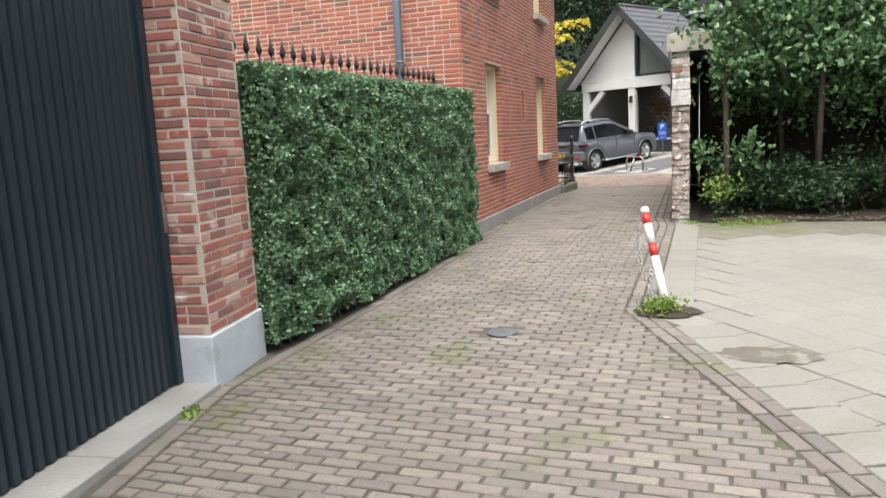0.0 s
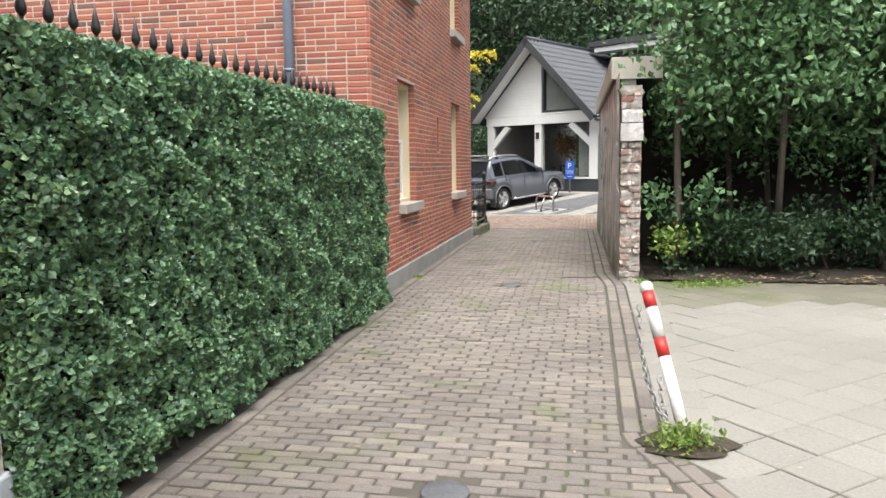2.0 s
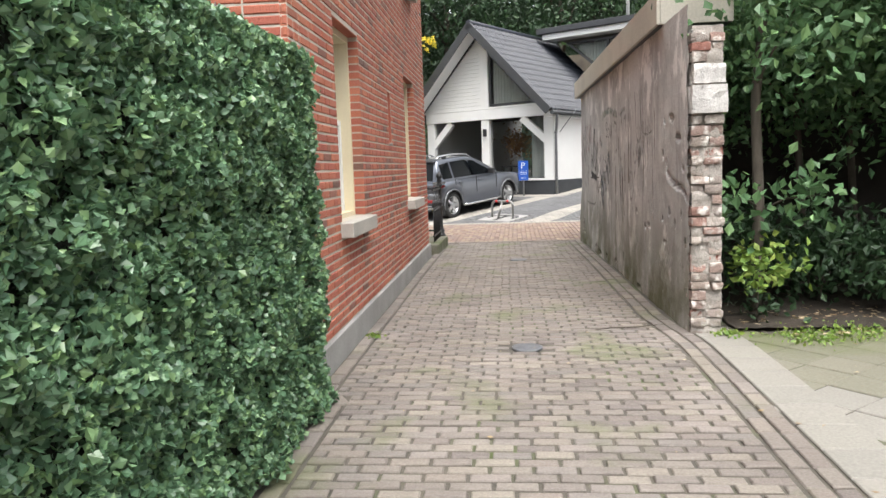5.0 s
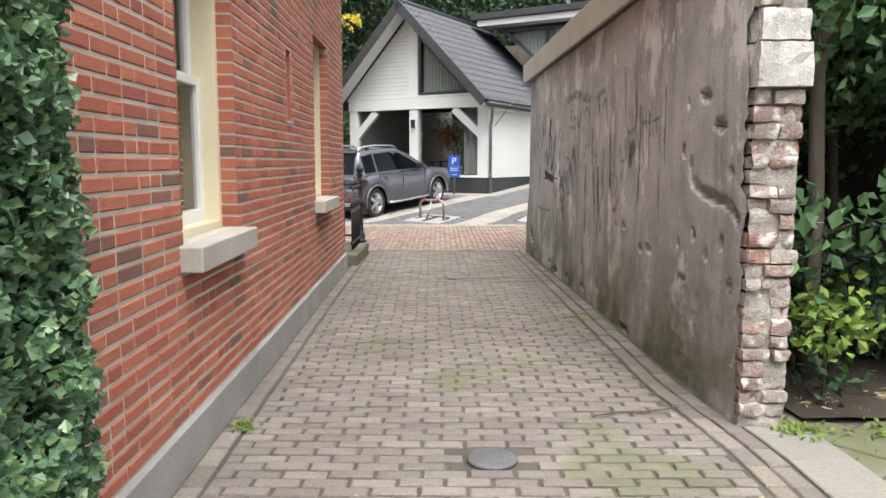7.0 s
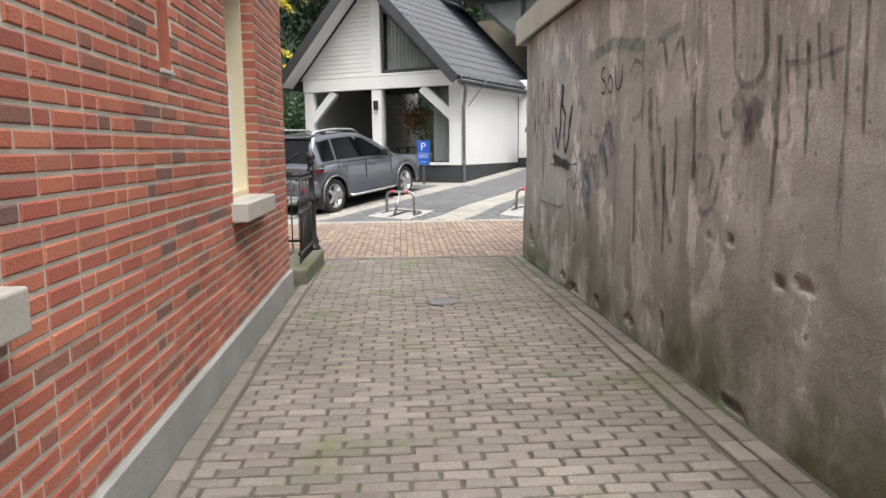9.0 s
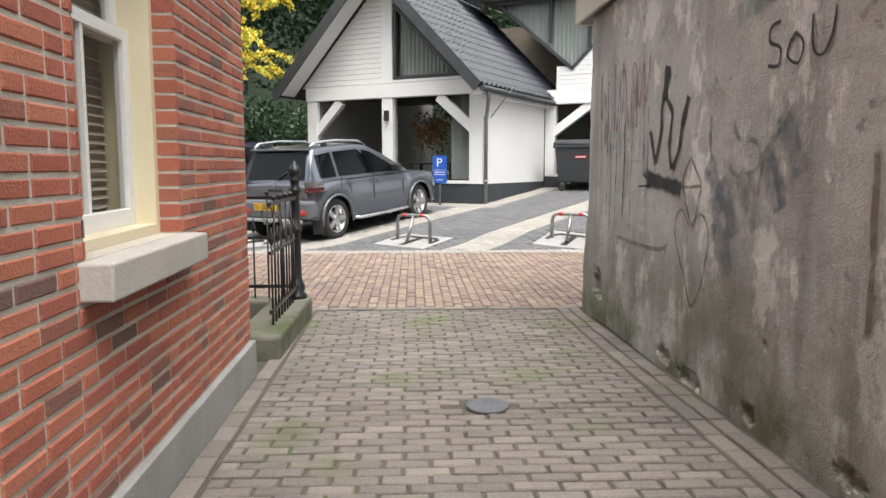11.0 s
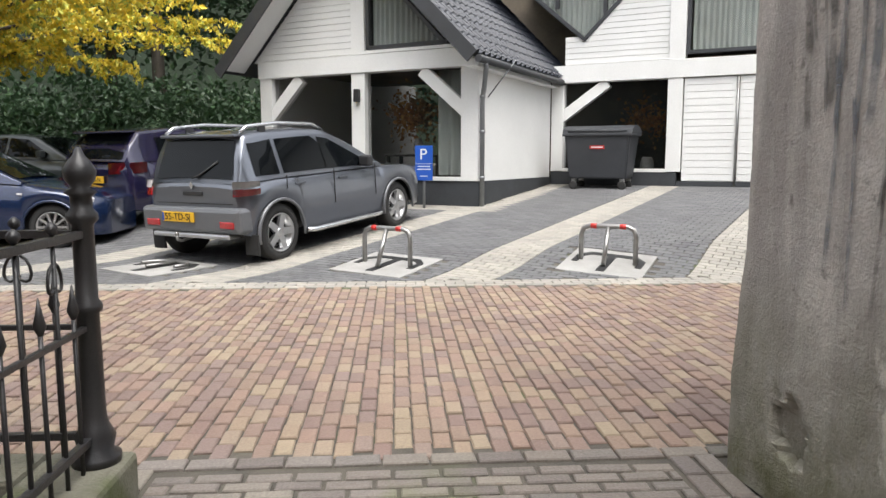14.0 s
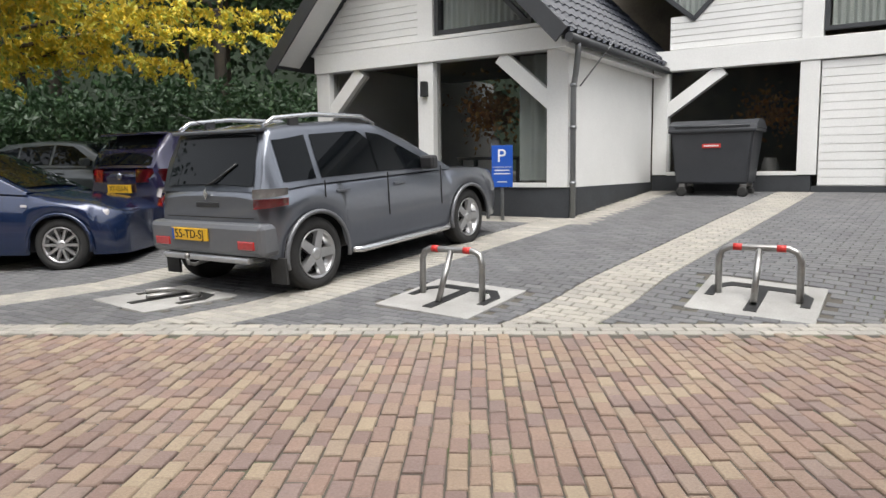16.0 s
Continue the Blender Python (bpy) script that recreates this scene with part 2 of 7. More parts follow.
M_HEDGE = leaf_mat("privet_hedge_leaf", [(0.089, 0.171, 0.106), (0.149, 0.278, 0.149), (0.124, 0.230, 0.132), (0.226, 0.380, 0.193), (0.106, 0.199, 0.118), (0.295, 0.457, 0.198), (0.136, 0.251, 0.153)], rough=0.3)
# Green brightened so that the upper shrub leaves look lit.
M_GREEN = leaf_mat("green_leaf", [(0.086, 0.182, 0.081), (0.130, 0.260, 0.111), (0.101, 0.215, 0.094), (0.195, 0.338, 0.130), (0.117, 0.234, 0.104)], rough=0.45)
# Darker green, toned as the shade of low growth and wood interiors.
M_SHADEDGREEN = leaf_mat("dark_green_shaded_leaf", [(0.022, 0.054, 0.022), (0.038, 0.085, 0.033), (0.027, 0.064, 0.025), (0.054, 0.108, 0.04)], rough=0.5)
M_YELLOW = leaf_mat("yellow_autumn_leaf", [(0.818, 0.607, 0.040), (0.900, 0.686, 0.066), (0.554, 0.554, 0.066), (0.900, 0.634, 0.040), (0.317, 0.436, 0.066), (0.792, 0.660, 0.079)], rough=0.5)
M_ORANGE = leaf_mat("dry_orange_leaf", [(0.42, 0.16, 0.03), (0.36, 0.20, 0.05), (0.25, 0.10, 0.03)], rough=0.6)
M_LIME = leaf_mat("pale_green_shoot", [(0.22, 0.32, 0.05), (0.15, 0.27, 0.05), (0.28, 0.36, 0.08)], rough=0.5)
M_LITTER = leaf_mat("fallen_leaf", [(0.42, 0.33, 0.18), (0.30, 0.21, 0.11), (0.5, 0.42, 0.28), (0.2, 0.13, 0.07)], rough=0.7)
M_GLASS = glass_mat("window_glass", (0.006, 0.008, 0.008), alpha=0.22)
M_CARGLASS = glass_mat("tinted_car_glass", (0.004, 0.005, 0.006), alpha=0.97, ior=1.28)
M_CLEAR = glass_mat("clear_glass", (0.02, 0.025, 0.025), alpha=0.12)
M_INSIDE = mat("brown_shop_interior", (0.20, 0.165, 0.125), (0.11, 0.095, 0.08), rough=0.9, scale=1.5, fine=20, bump=0.0)
M_IRON = mat("dull_cast_iron", (0.16, 0.165, 0.18), (0.12, 0.125, 0.13), rough=0.6, metal=0.3, scale=9, fine=90, bump=0.3)
M_PALEBASE = mat("pale_blue_grey_stone_paint", (0.56, 0.60, 0.64), (0.46, 0.50, 0.54), rough=0.7, scale=5, fine=80, bump=0.2, stain=(0.34, 0.35, 0.34), stain_at=0.6, stain_scale=4)
# Slightly darker copy of the wall brick, toned for shade inside the recesses.
M_SHADED_REVEAL = mat("shaded_red_brick_reveal", (0.42, 0.13, 0.08), (0.36, 0.11, 0.07), rough=0.9, scale=14, fine=90, bump=0.4)
M_CURTAIN = mat("pale_grey_green_curtain", (0.52, 0.56, 0.52), (0.44, 0.48, 0.45), rough=0.9, scale=3, fine=90, bump=0.1)
M_BLIND = mat("cream_blind", (0.62, 0.58, 0.47), (0.55, 0.52, 0.42), rough=0.8, scale=3, fine=60, bump=0.05, spread=0.1)
M_RUBBER = mat("tyre_rubber", (0.018, 0.018, 0.018), (0.028, 0.027, 0.026), rough=0.85, scale=6, fine=90, bump=0.3)
M_PLASTIC = mat("black_plastic", (0.022, 0.023, 0.025), (0.03, 0.03, 0.032), rough=0.5, scale=4, fine=60, bump=0.1)
M_BIN = mat("anthracite_bin_plastic", (0.035, 0.038, 0.044), (0.045, 0.048, 0.054), rough=0.5, scale=3, fine=60, bump=0.1)
M_SUV = mat("metallic_grey_car_paint", (0.15, 0.163, 0.19), (0.145, 0.157, 0.183), rough=0.28, metal=0.75, scale=1, fine=20, bump=0.0, coat=1.0, spread=0.06)
M_SUVLOW = mat("grey_bumper_paint", (0.16, 0.165, 0.175), (0.14, 0.145, 0.155), rough=0.4, metal=0.4, scale=1, fine=20, bump=0.0, coat=0.3, spread=0.08)
M_BLUECAR = mat("dark_blue_car_paint", (0.007, 0.018, 0.060), (0.006, 0.016, 0.051), rough=0.25, metal=0.3, scale=1, fine=20, bump=0.0, coat=1.0, spread=0.05)
M_PURPLE = mat("deep_indigo_car_paint", (0.012, 0.010, 0.041), (0.011, 0.009, 0.036), rough=0.25, metal=0.3, scale=1, fine=20, bump=0.0, coat=1.0, spread=0.05)
M_GREYCAR = mat("green_grey_car_paint", (0.05, 0.058, 0.058), (0.045, 0.052, 0.052), rough=0.3, metal=0.4, scale=1, fine=20, bump=0.0, coat=0.9, spread=0.05)
M_ALLOY = mat("silver_alloy", (0.62, 0.62, 0.63), (0.5, 0.5, 0.5), rough=0.3, metal=0.85, scale=5, fine=60, bump=0.0, spread=0.1)
M_CHROME = mat("brushed_roof_rail", (0.68, 0.69, 0.70), (0.6, 0.61, 0.62), rough=0.25, metal=0.9, scale=5, fine=60, bump=0.0, spread=0.08)
M_LAMPRED = mat("red_lamp_lens", (0.42, 0.012, 0.015), (0.30, 0.01, 0.012), rough=0.12, scale=20, fine=80, bump=0.05, coat=0.8, spread=0.15)
M_LAMPCLEAR = mat("clear_lamp_lens", (0.62, 0.60, 0.60), (0.5, 0.48, 0.48), rough=0.12, scale=20, fine=80, bump=0.05, coat=0.8, spread=0.15)
M_PLATE = mat("yellow_number_plate", (0.72, 0.42, 0.02), (0.68, 0.39, 0.02), rough=0.45, scale=3, fine=60, bump=0.0, spread=0.08)
# Lettering black, also painted on as dark recesses and panel gaps.
M_INK = mat("black_lettering_and_recesses", (0.012, 0.012, 0.012), rough=0.6, bump=0.0)
M_SIGNBLUE = mat("blue_sign_enamel", (0.012, 0.085, 0.42), (0.012, 0.075, 0.38), rough=0.35, scale=3, fine=40, bump=0.0, spread=0.08)
M_SIGNWHITE = mat("white_sign_film", (0.78, 0.78, 0.78), rough=0.4, bump=0.0, spread=0.05)
def spray_mat(name, c1, c2, cover, patchy=0.35):
    """Spray paint: thin towards the rim of a stroke, worn off in patches."""
    m = mat(name, c1, c2, rough=0.75, scale=14, fine=60, bump=0.15)
    t = m.node_tree
    b = t.nodes["Principled BSDF"]
    at = t.nodes.new("ShaderNodeAttribute")
    at.attribute_name = "cover"
    n = t.nodes.new("ShaderNodeTexNoise")
    n.inputs["Scale"].default_value, n.inputs["Detail"].default_value = 9.0, 6.0
    geo = t.nodes.new("ShaderNodeNewGeometry")
    t.links.new(geo.outputs["Position"], n.inputs["Vector"])
    r = t.nodes.new("ShaderNodeMapRange")
    r.inputs["From Min"].default_value, r.inputs["From Max"].default_value = 0.35, 0.6
    r.inputs["To Min"].default_value, r.inputs["To Max"].default_value = cover * (1 - patchy), cover
    t.links.new(n.outputs["Fac"], r.inputs["Value"])
    mu = t.nodes.new("ShaderNodeMath")
    mu.operation = "MULTIPLY"
    t.links.new(at.outputs["Fac"], mu.inputs[0])
    t.links.new(r.outputs[0], mu.inputs[1])
    t.links.new(mu.outputs[0], b.inputs["Alpha"])
    return m


M_SPRAY = spray_mat("black_spray_paint", (0.022, 0.022, 0.024), (0.05, 0.05, 0.05), 0.95, 0.15)
M_SPRAYGREY = spray_mat("faded_grey_spray", (0.07, 0.068, 0.068), (0.12, 0.115, 0.11), 0.5, 0.8)
M_SPRAYBLUE = spray_mat("faded_blue_grey_spray", (0.17, 0.20, 0.24), (0.25, 0.27, 0.30), 0.6, 0.6)
M_SPRAYRED = spray_mat("faded_red_spray", (0.52, 0.16, 0.17), (0.44, 0.22, 0.22), 0.6, 0.5)
M_SPRAYTEAL = spray_mat("faded_teal_spray", (0.17, 0.33, 0.28), (0.24, 0.30, 0.26), 0.55, 0.6)
M_SPRAYTAN = spray_mat("faded_brown_spray", (0.17, 0.135, 0.10), (0.24, 0.20, 0.15), 0.75, 0.4)
M_SPRAYPALE = spray_mat("faded_pale_spray", (0.60, 0.57, 0.53), (0.52, 0.50, 0.48), 0.55, 0.7)
M_GRAVEL = mat("pale_gravel", (0.4, 0.4, 0.36), rough=0.9, pieces=[(0.45, 0.43, 0.38), (0.32, 0.31, 0.28), (0.55, 0.53, 0.49), (0.25, 0.24, 0.21)], spread=0.2)
M_MUD = mat("wet_dark_mud", (0.06, 0.045, 0.03), (0.04, 0.03, 0.02), rough=0.85, scale=9, fine=50, bump=0.9)
M_DAMP = mat("damp_silt_on_slabs", (0.12, 0.102, 0.078), (0.17, 0.155, 0.13), rough=0.8, scale=7, fine=40, bump=0.4, stain=(0.24, 0.228, 0.2), stain_at=0.52, stain_scale=7)
M_FARWOOD = mat("far_woodland", (0.035, 0.055, 0.03), (0.018, 0.03, 0.016), rough=0.95, scale=0.5, fine=3, bump=0.0, spread=0.5)
M_WOODDARK = mat("near_black_board", (0.05, 0.042, 0.035), (0.03, 0.027, 0.023), rough=0.9, scale=5, fine=70, bump=0.4)

# ---- mesh helpers ----


def smooth(a, b, x):
    s = min(1.0, max(0.0, (x - a) / (b - a)))
    return s * s * (3 - 2 * s)


BX, BY, BA = 2.44, 10.15, -31.0
UX, UY = math.cos(radians(BA)), math.sin(radians(BA))


def ground(x, y):
    """Height of the ground: the alley lies a little above the street and sinks towards the garage, the car park rises towards the shop."""
    if y < 0:
        return 0.03 * smooth(0, -4, y) - 0.075 * smooth(-7.5, -13, y)
    d = -(x - BX) * UY + (y - BY) * UX
    return min(0.80, max(0.0, 0.42 + 0.075 * d)) * smooth(4.6, 6.2, y)


def bm_box(bm, x0, x1, y0, y1, z0, z1, m=None, bevel=0.0):
    vs = [bm.verts.new((x, y, z)) for z in (z0, z1) for y in (y0, y1) for x in (x0, x1)]
    fs = [bm.faces.new([vs[i] for i in q]) for q in ((0, 2, 3, 1), (4, 5, 7, 6), (0, 1, 5, 4), (2, 6, 7, 3), (0, 4, 6, 2), (1, 3, 7, 5))]
    if bevel:
        es = list({e for f in fs for e in f.edges})
        out = bmesh.ops.bevel(bm, geom=es, offset=bevel, segments=2, affect="EDGES", profile=0.5)
        vs = list({v for f in out["faces"] for v in f.verts} | {v for v in vs if v.is_valid})
    if m is not None:
        bmesh.ops.transform(bm, matrix=m, verts=vs)
    return vs


def box(x0, x1, y0, y1, z0, z1, bevel=0.004, m=None):
    bm = bmesh.new()
    bm_box(bm, x0, x1, y0, y1, z0, z1, m, bevel)
    return bm


def bm_tube(bm, pts, radii, n=8, caps=True):
    """A tapered tube along points."""
    pts = [Vector(p) for p in pts]
    if isinstance(radii, (int, float)):
        radii = [radii] * len(pts)
    rings = []
    side = None
    for i, p in enumerate(pts):
        d = (pts[min(i + 1, len(pts) - 1)] - pts[max(i - 1, 0)]).normalized()
        if side is None:
            side = d.orthogonal().normalized()
        side = (side - d * side.dot(d)).normalized()
        up = d.cross(side)
        rings.append([bm.verts.new(p + radii[i] * (math.cos(a) * side + math.sin(a) * up)) for a in (2 * math.pi * k / n for k in range(n))])
    for a, b in zip(rings, rings[1:]):
        for k in range(n):
            f = bm.faces.new((a[k], a[(k + 1) % n], b[(k + 1) % n], b[k]))
            f.smooth = True
    if caps:
        bm.faces.new(rings[0][::-1])
        bm.faces.new(rings[-1])
    return bm


def tube(pts, radii, n=8):
    return bm_tube(bmesh.new(), pts, radii, n)


def bm_lathe(bm, prof, at=(0, 0, 0), n=16, m=None):
    """A turned shape: (radius, height) pairs about the z axis."""
    rings = [[bm.verts.new((at[0] + r * math.cos(2 * math.pi * k / n), at[1] + r * math.sin(2 * math.pi * k / n), at[2] + z)) for k in range(n)] for r, z in prof]
    for a, b in zip(rings, rings[1:]):
        for k in range(n):
            f = bm.faces.new((a[k], a[(k + 1) % n], b[(k + 1) % n], b[k]))
            f.smooth = True
    bm.faces.new(rings[0][::-1])
    bm.faces.new(rings[-1])
    if m is not None:
        bmesh.ops.transform(bm, matrix=m, verts=[v for r in rings for v in r])
    return bm


def lathe(prof, at=(0, 0, 0), n=16, m=None):
    return bm_lathe(bmesh.new(), prof, at, n, m)


def prism(poly, depth, m=None, bevel=0.0):
    """A polygon in x, z pushed along y."""
    bm = bmesh.new()
    a = [bm.verts.new((x, 0, z)) for x, z in poly]
    b = [bm.verts.new((x, depth, z)) for x, z in poly]
    bm.faces.new(a)
    bm.faces.new(b[::-1])
    for i in range(len(poly)):
        j = (i + 1) % len(poly)
        bm.faces.new((a[j], a[i], b[i], b[j]))
    bmesh.ops.recalc_face_normals(bm, faces=bm.faces[:])
    if bevel:
        bmesh.ops.bevel(bm, geom=bm.edges[:], offset=bevel, segments=1, affect="EDGES")
    if m is not None:
        bmesh.ops.transform(bm, matrix=m, verts=bm.verts[:])
    return bm


def mesh_ob(name, bm, material):
    me = bpy.data.meshes.new(name)
    bm.to_mesh(me)
    bm.free()
    me.materials.append(material)
    return new(name, me)


def part(name, bm, material, parent, label=""):
    ob = mesh_ob(name, bm, material)
    ob.parent = parent
    return tagged(ob, label)


def thing(name, label, category, x=0, y=0, z=0, rz=0, group="", kind=""):
    ob = new(name)
    ob.empty_display_size = 0.1
    ob.matrix_world = pose(x, y, z, 0, 0, rz)
    return tagged(ob, label, category, group, kind)


def raw(name, verts, faces, material, parent=None):
    me = bpy.data.meshes.new(name)
    me.from_pydata(np.asarray(verts).tolist(), [], np.asarray(faces).tolist())
    me.materials.append(material)
    ob = new(name, me)
    ob.parent = parent
    return ob


def leaf_arrays(centres, size, rng, droop=0.0, slim=0.45, out=None):
    """Folded diamond leaves at the centres; out: a direction that they lean to."""
    c = np.asarray(centres, float)
    n = len(c)
    a = rng.normal(size=(n, 3))
    if out is not None:
        a += 0.9 * np.asarray(out)
    a[:, 2] -= droop
    a /= np.linalg.norm(a, axis=1)[:, None] + 1e-9
    s = np.cross(a, rng.normal(size=(n, 3)))
    s /= np.linalg.norm(s, axis=1)[:, None] + 1e-9
    u = np.cross(a, s)
    L = size * rng.uniform(0.65, 1.3, (n, 1))
    v = np.stack([c - a * L / 2, c + s * L * slim + u * L * 0.12, c + a * L / 2, c - s * L * slim + u * L * 0.12], 1).reshape(-1, 3)
    k = np.arange(n)[:, None] * 4
    f = np.concatenate([k + [0, 1, 2], k + [0, 2, 3]], 1).reshape(-1, 3)
    return v, f


def lettering(name, text, size, material, parent, m, depth=0.002):
    """Letters as a flat mesh, in the x, z plane of m."""
    cu = bpy.data.curves.new(name, "FONT")
    cu.body, cu.size, cu.extrude, cu.align_x, cu.align_y = text, size, depth, "CENTER", "CENTER"
    tmp = new(name, cu)
    me = bpy.data.meshes.new_from_object(tmp.evaluated_get(bpy.context.evaluated_depsgraph_get()))
    bpy.data.objects.remove(tmp)
    me.transform(m @ pose(0, 0, 0, 90))
    me.materials.clear()
    me.materials.append(material)
    ob = new(name, me)
    ob.parent = parent
    return ob

# ---- large structure ----
xs = np.concatenate([np.linspace(-400, -32, 12), np.linspace(-30, -8, 12), np.linspace(-7.5, 11.5, 77), np.linspace(12, 30, 10), np.linspace(40, 400, 10)])
ys = np.concatenate([np.linspace(-400, -32, 10), np.linspace(-30, -1, 59), np.linspace(-0.75, 18, 76), np.linspace(19, 40, 12), np.linspace(60, 400, 10)])
gv = [(x, y, ground(x, y) - 0.012) for y in ys for x in xs]
nx = len(xs)
gf = [(j * nx + i, j * nx + i + 1, (j + 1) * nx + i + 1, (j + 1) * nx + i) for j in range(len(ys) - 1) for i in range(nx - 1)]
tagged(raw("ground", gv, gf, M_JOINT), "sandy brown ground showing in the paving joints", "ground", kind="structure")

WX = 0.008  # near corner of the brick house; its face turns slightly away from the alley
HY0, HY1, HZ = -8.53, -1.73, 6.6
WINS = [(-7.45, -6.56, 0.97, 2.44), (-3.90, -2.98, 0.97, 2.46), (-7.45, -6.56, 3.55, 5.0), (-3.90, -2.98, 3.6, 5.0)]
SLOT = (-5.12, -4.97, 1.62, 2.14)


def cells(s0, s1, z0, z1, holes):
    """The rectangles that are left of a wall once its openings are cut out."""
    ss = sorted({s0, s1, *(v for h in holes for v in h[:2])})
    zs = sorted({z0, z1, *(v for h in holes for v in h[2:])})
    for a, b in zip(ss, ss[1:]):
        for c, d in zip(zs, zs[1:]):
            if not any(h[0] <= a and b <= h[1] and h[2] <= c and d <= h[3] for h in holes):
                yield a, b, c, d


house = thing("brick_house", "orange-red brick house with cream sash windows beside the alley", "house", WX, HY0, 0, 0.69, kind="structure")
bm = bmesh.new()
for a, b, c, d in cells(HY0, HY1, 0.0, HZ, WINS + [SLOT]):
    bm_box(bm, -0.3, -0.005, max(a - HY0, 0.006), b - HY0, c, d)
wall_alley = part("wall_alley", bm, M_MORTAR, house)
bm = bmesh.new()
bm_box(bm, -7.0, -0.301, 0.005, 0.3, 0, HZ)
wall_gable = part("wall_gable", bm, M_MORTAR, house)
part("wall_street", box(-7.0, -0.31, HY1 - HY0 - 0.3, HY1 - HY0, 0, HZ, 0), M_BRICK, house)
part("wall_back", box(-7.3, -7.01, 0, HY1 - HY0, 0, HZ, 0), M_BRICK, house)
part("roof", prism([(-7.6, HZ), (0.3, HZ), (0.3, HZ + 0.12), (-3.6, HZ + 3.2), (-7.6, HZ + 0.12)], HY1 - HY0 + 0.3, pose(0, -0.15, 0.005)), M_TILE, house)
part("plinth", box(-0.011, 0.030, -0.02, HY1 - HY0, -0.05, 0.215, 0.006), M_CONC, house, "grey cement plinth")
part("room_floor", box(-6.9, -0.31, 0.31, HY1 - HY0 - 0.31, 0.3, 0.35, 0), M_INSIDE, house)


def sash_window(y0, y1, z0, z1):
    """A cream box frame with white sashes, a blind and a stone sill."""
    w = tagged(part("window", box(-0.299, -0.285, y0 - HY0, y1 - HY0, z0, z1, 0), M_BLIND, house), "cream sash window with white frames and a stone sill")
    for a, b, c, d in ((y0, y0 + 0.05, z0, z1), (y1 - 0.05, y1, z0, z1), (y0 + 0.05, y1 - 0.05, z1 - 0.06, z1), (y0 + 0.05, y1 - 0.05, z0, z0 + 0.04)):
        part("box_frame", box(-0.28, -0.085, a - HY0, b - HY0, c, d, 0.003), M_CREAM, w, "cream painted frame")
    part("reveal", box(-0.084, -0.003, y0 + 0.008 - HY0, y1 - 0.008 - HY0, z1 - 0.008, z1 - 0.001, 0), M_SHADED_REVEAL, w, "red brick reveal")
    for a, b in ((y0 + 0.001, y0 + 0.007), (y1 - 0.007, y1 - 0.001)):
        part("reveal_mortar", box(-0.084, -0.004, a - HY0, b - HY0, z0, z1 - 0.009, 0), M_MORTAR, w)
        bm = bmesh.new()
        for k in range(int((z1 - z0) / 0.0625)):
            c = z0 + 0.004 + k * 0.0625
            bm_box(bm, -0.085, -0.001, a - 0.0025 - HY0, b + 0.0025 - HY0, c, c + 0.05)
        part("reveal", bm, M_BRICK, w, "red brick reveal")
    zm = (z0 + z1) / 2 + 0.05
    for lo, hi, x in ((z0 + 0.04, zm, -0.205), (zm - 0.05, z1 - 0.06, -0.245)):
        a, b = y0 + 0.05 - HY0, y1 - 0.05 - HY0
        bm = bmesh.new()
        for q in ((a, a + 0.055, lo, hi), (b - 0.055, b, lo, hi), (a + 0.055, b - 0.055, lo, lo + 0.065), (a + 0.055, b - 0.055, hi - 0.045, hi)):
            bm_box(bm, x, x + 0.04, *q, bevel=0.003)
        bm_box(bm, x + 0.005, x + 0.035, (a + b) / 2 - 0.012, (a + b) / 2 + 0.012, lo + 0.065, hi - 0.045)
        part("sash", bm, M_WHITE, w, "white sash")
        p = part("pane", box(x + 0.015, x + 0.02, a + 0.055, b - 0.055, lo + 0.065, hi - 0.045, 0), M_GLASS, w)
        p.visible_shadow = False
    for k in range(int((z1 - z0 - 0.1) / 0.035)):
        z = z0 + 0.08 + k * 0.035
        part("slat", box(-0.012, 0.012, y0 + 0.06 - HY0, y1 - 0.06 - HY0, -0.001, 0.001, 0, pose(-0.27, 0, z, 0, 35, 0)), M_BLIND, w)
    part("sill", box(-0.2, 0.095, y0 - 0.04 - HY0, y1 + 0.03 - HY0, z0 - 0.115, z0 - 0.002, 0.008), M_SILL, w, "grey stone sill")
    return w


for q in WINS:
    sash_window(*q)
part("slot_back", box(-0.19, -0.18, SLOT[0] - HY0, SLOT[1] - HY0, SLOT[2], SLOT[3], 0), M_BRICK, house, "brick at the back of the recess")
for a, b in ((SLOT[0] + 0.001, SLOT[0] + 0.006), (SLOT[1] - 0.006, SLOT[1] - 0.001)):
    part("slot_cheek", box(-0.179, -0.002, a - HY0, b - HY0, SLOT[2], SLOT[3], 0), M_SHADED_REVEAL, house, "red brick cheek")
part("slot_lintel", box(-0.179, -0.002, SLOT[0] + 0.007 - HY0, SLOT[1] - 0.007 - HY0, SLOT[3] - 0.006, SLOT[3] - 0.001, 0), M_SHADED_REVEAL, house)
part("slot_sill", box(-0.2, 0.012, SLOT[0] - 0.01 - HY0, SLOT[1] + 0.01 - HY0, SLOT[2] - 0.02, SLOT[2] - 0.002, 0.003), M_SILL, house)
part("downpipe", tube([(-0.85, -0.07, 0.1), (-0.85, -0.07, 6.5)], 0.05, 12), M_BLUEPIPE, house, "blue-grey painted downpipe")
for z in (2.4, 4.2):
    part("pipe_bracket", lathe([(0.058, 0), (0.058, 0.03)], (-0.85, -0.07, z), 12), M_BLUEPIPE, house)

# shed with the rendered wall on the other side of the alley
shed = thing("rendered_shed", "low shed with a dirty graffitied cement wall and cream fascia", "shed", 2.52, -6.2, 0, 1.2, kind="structure")
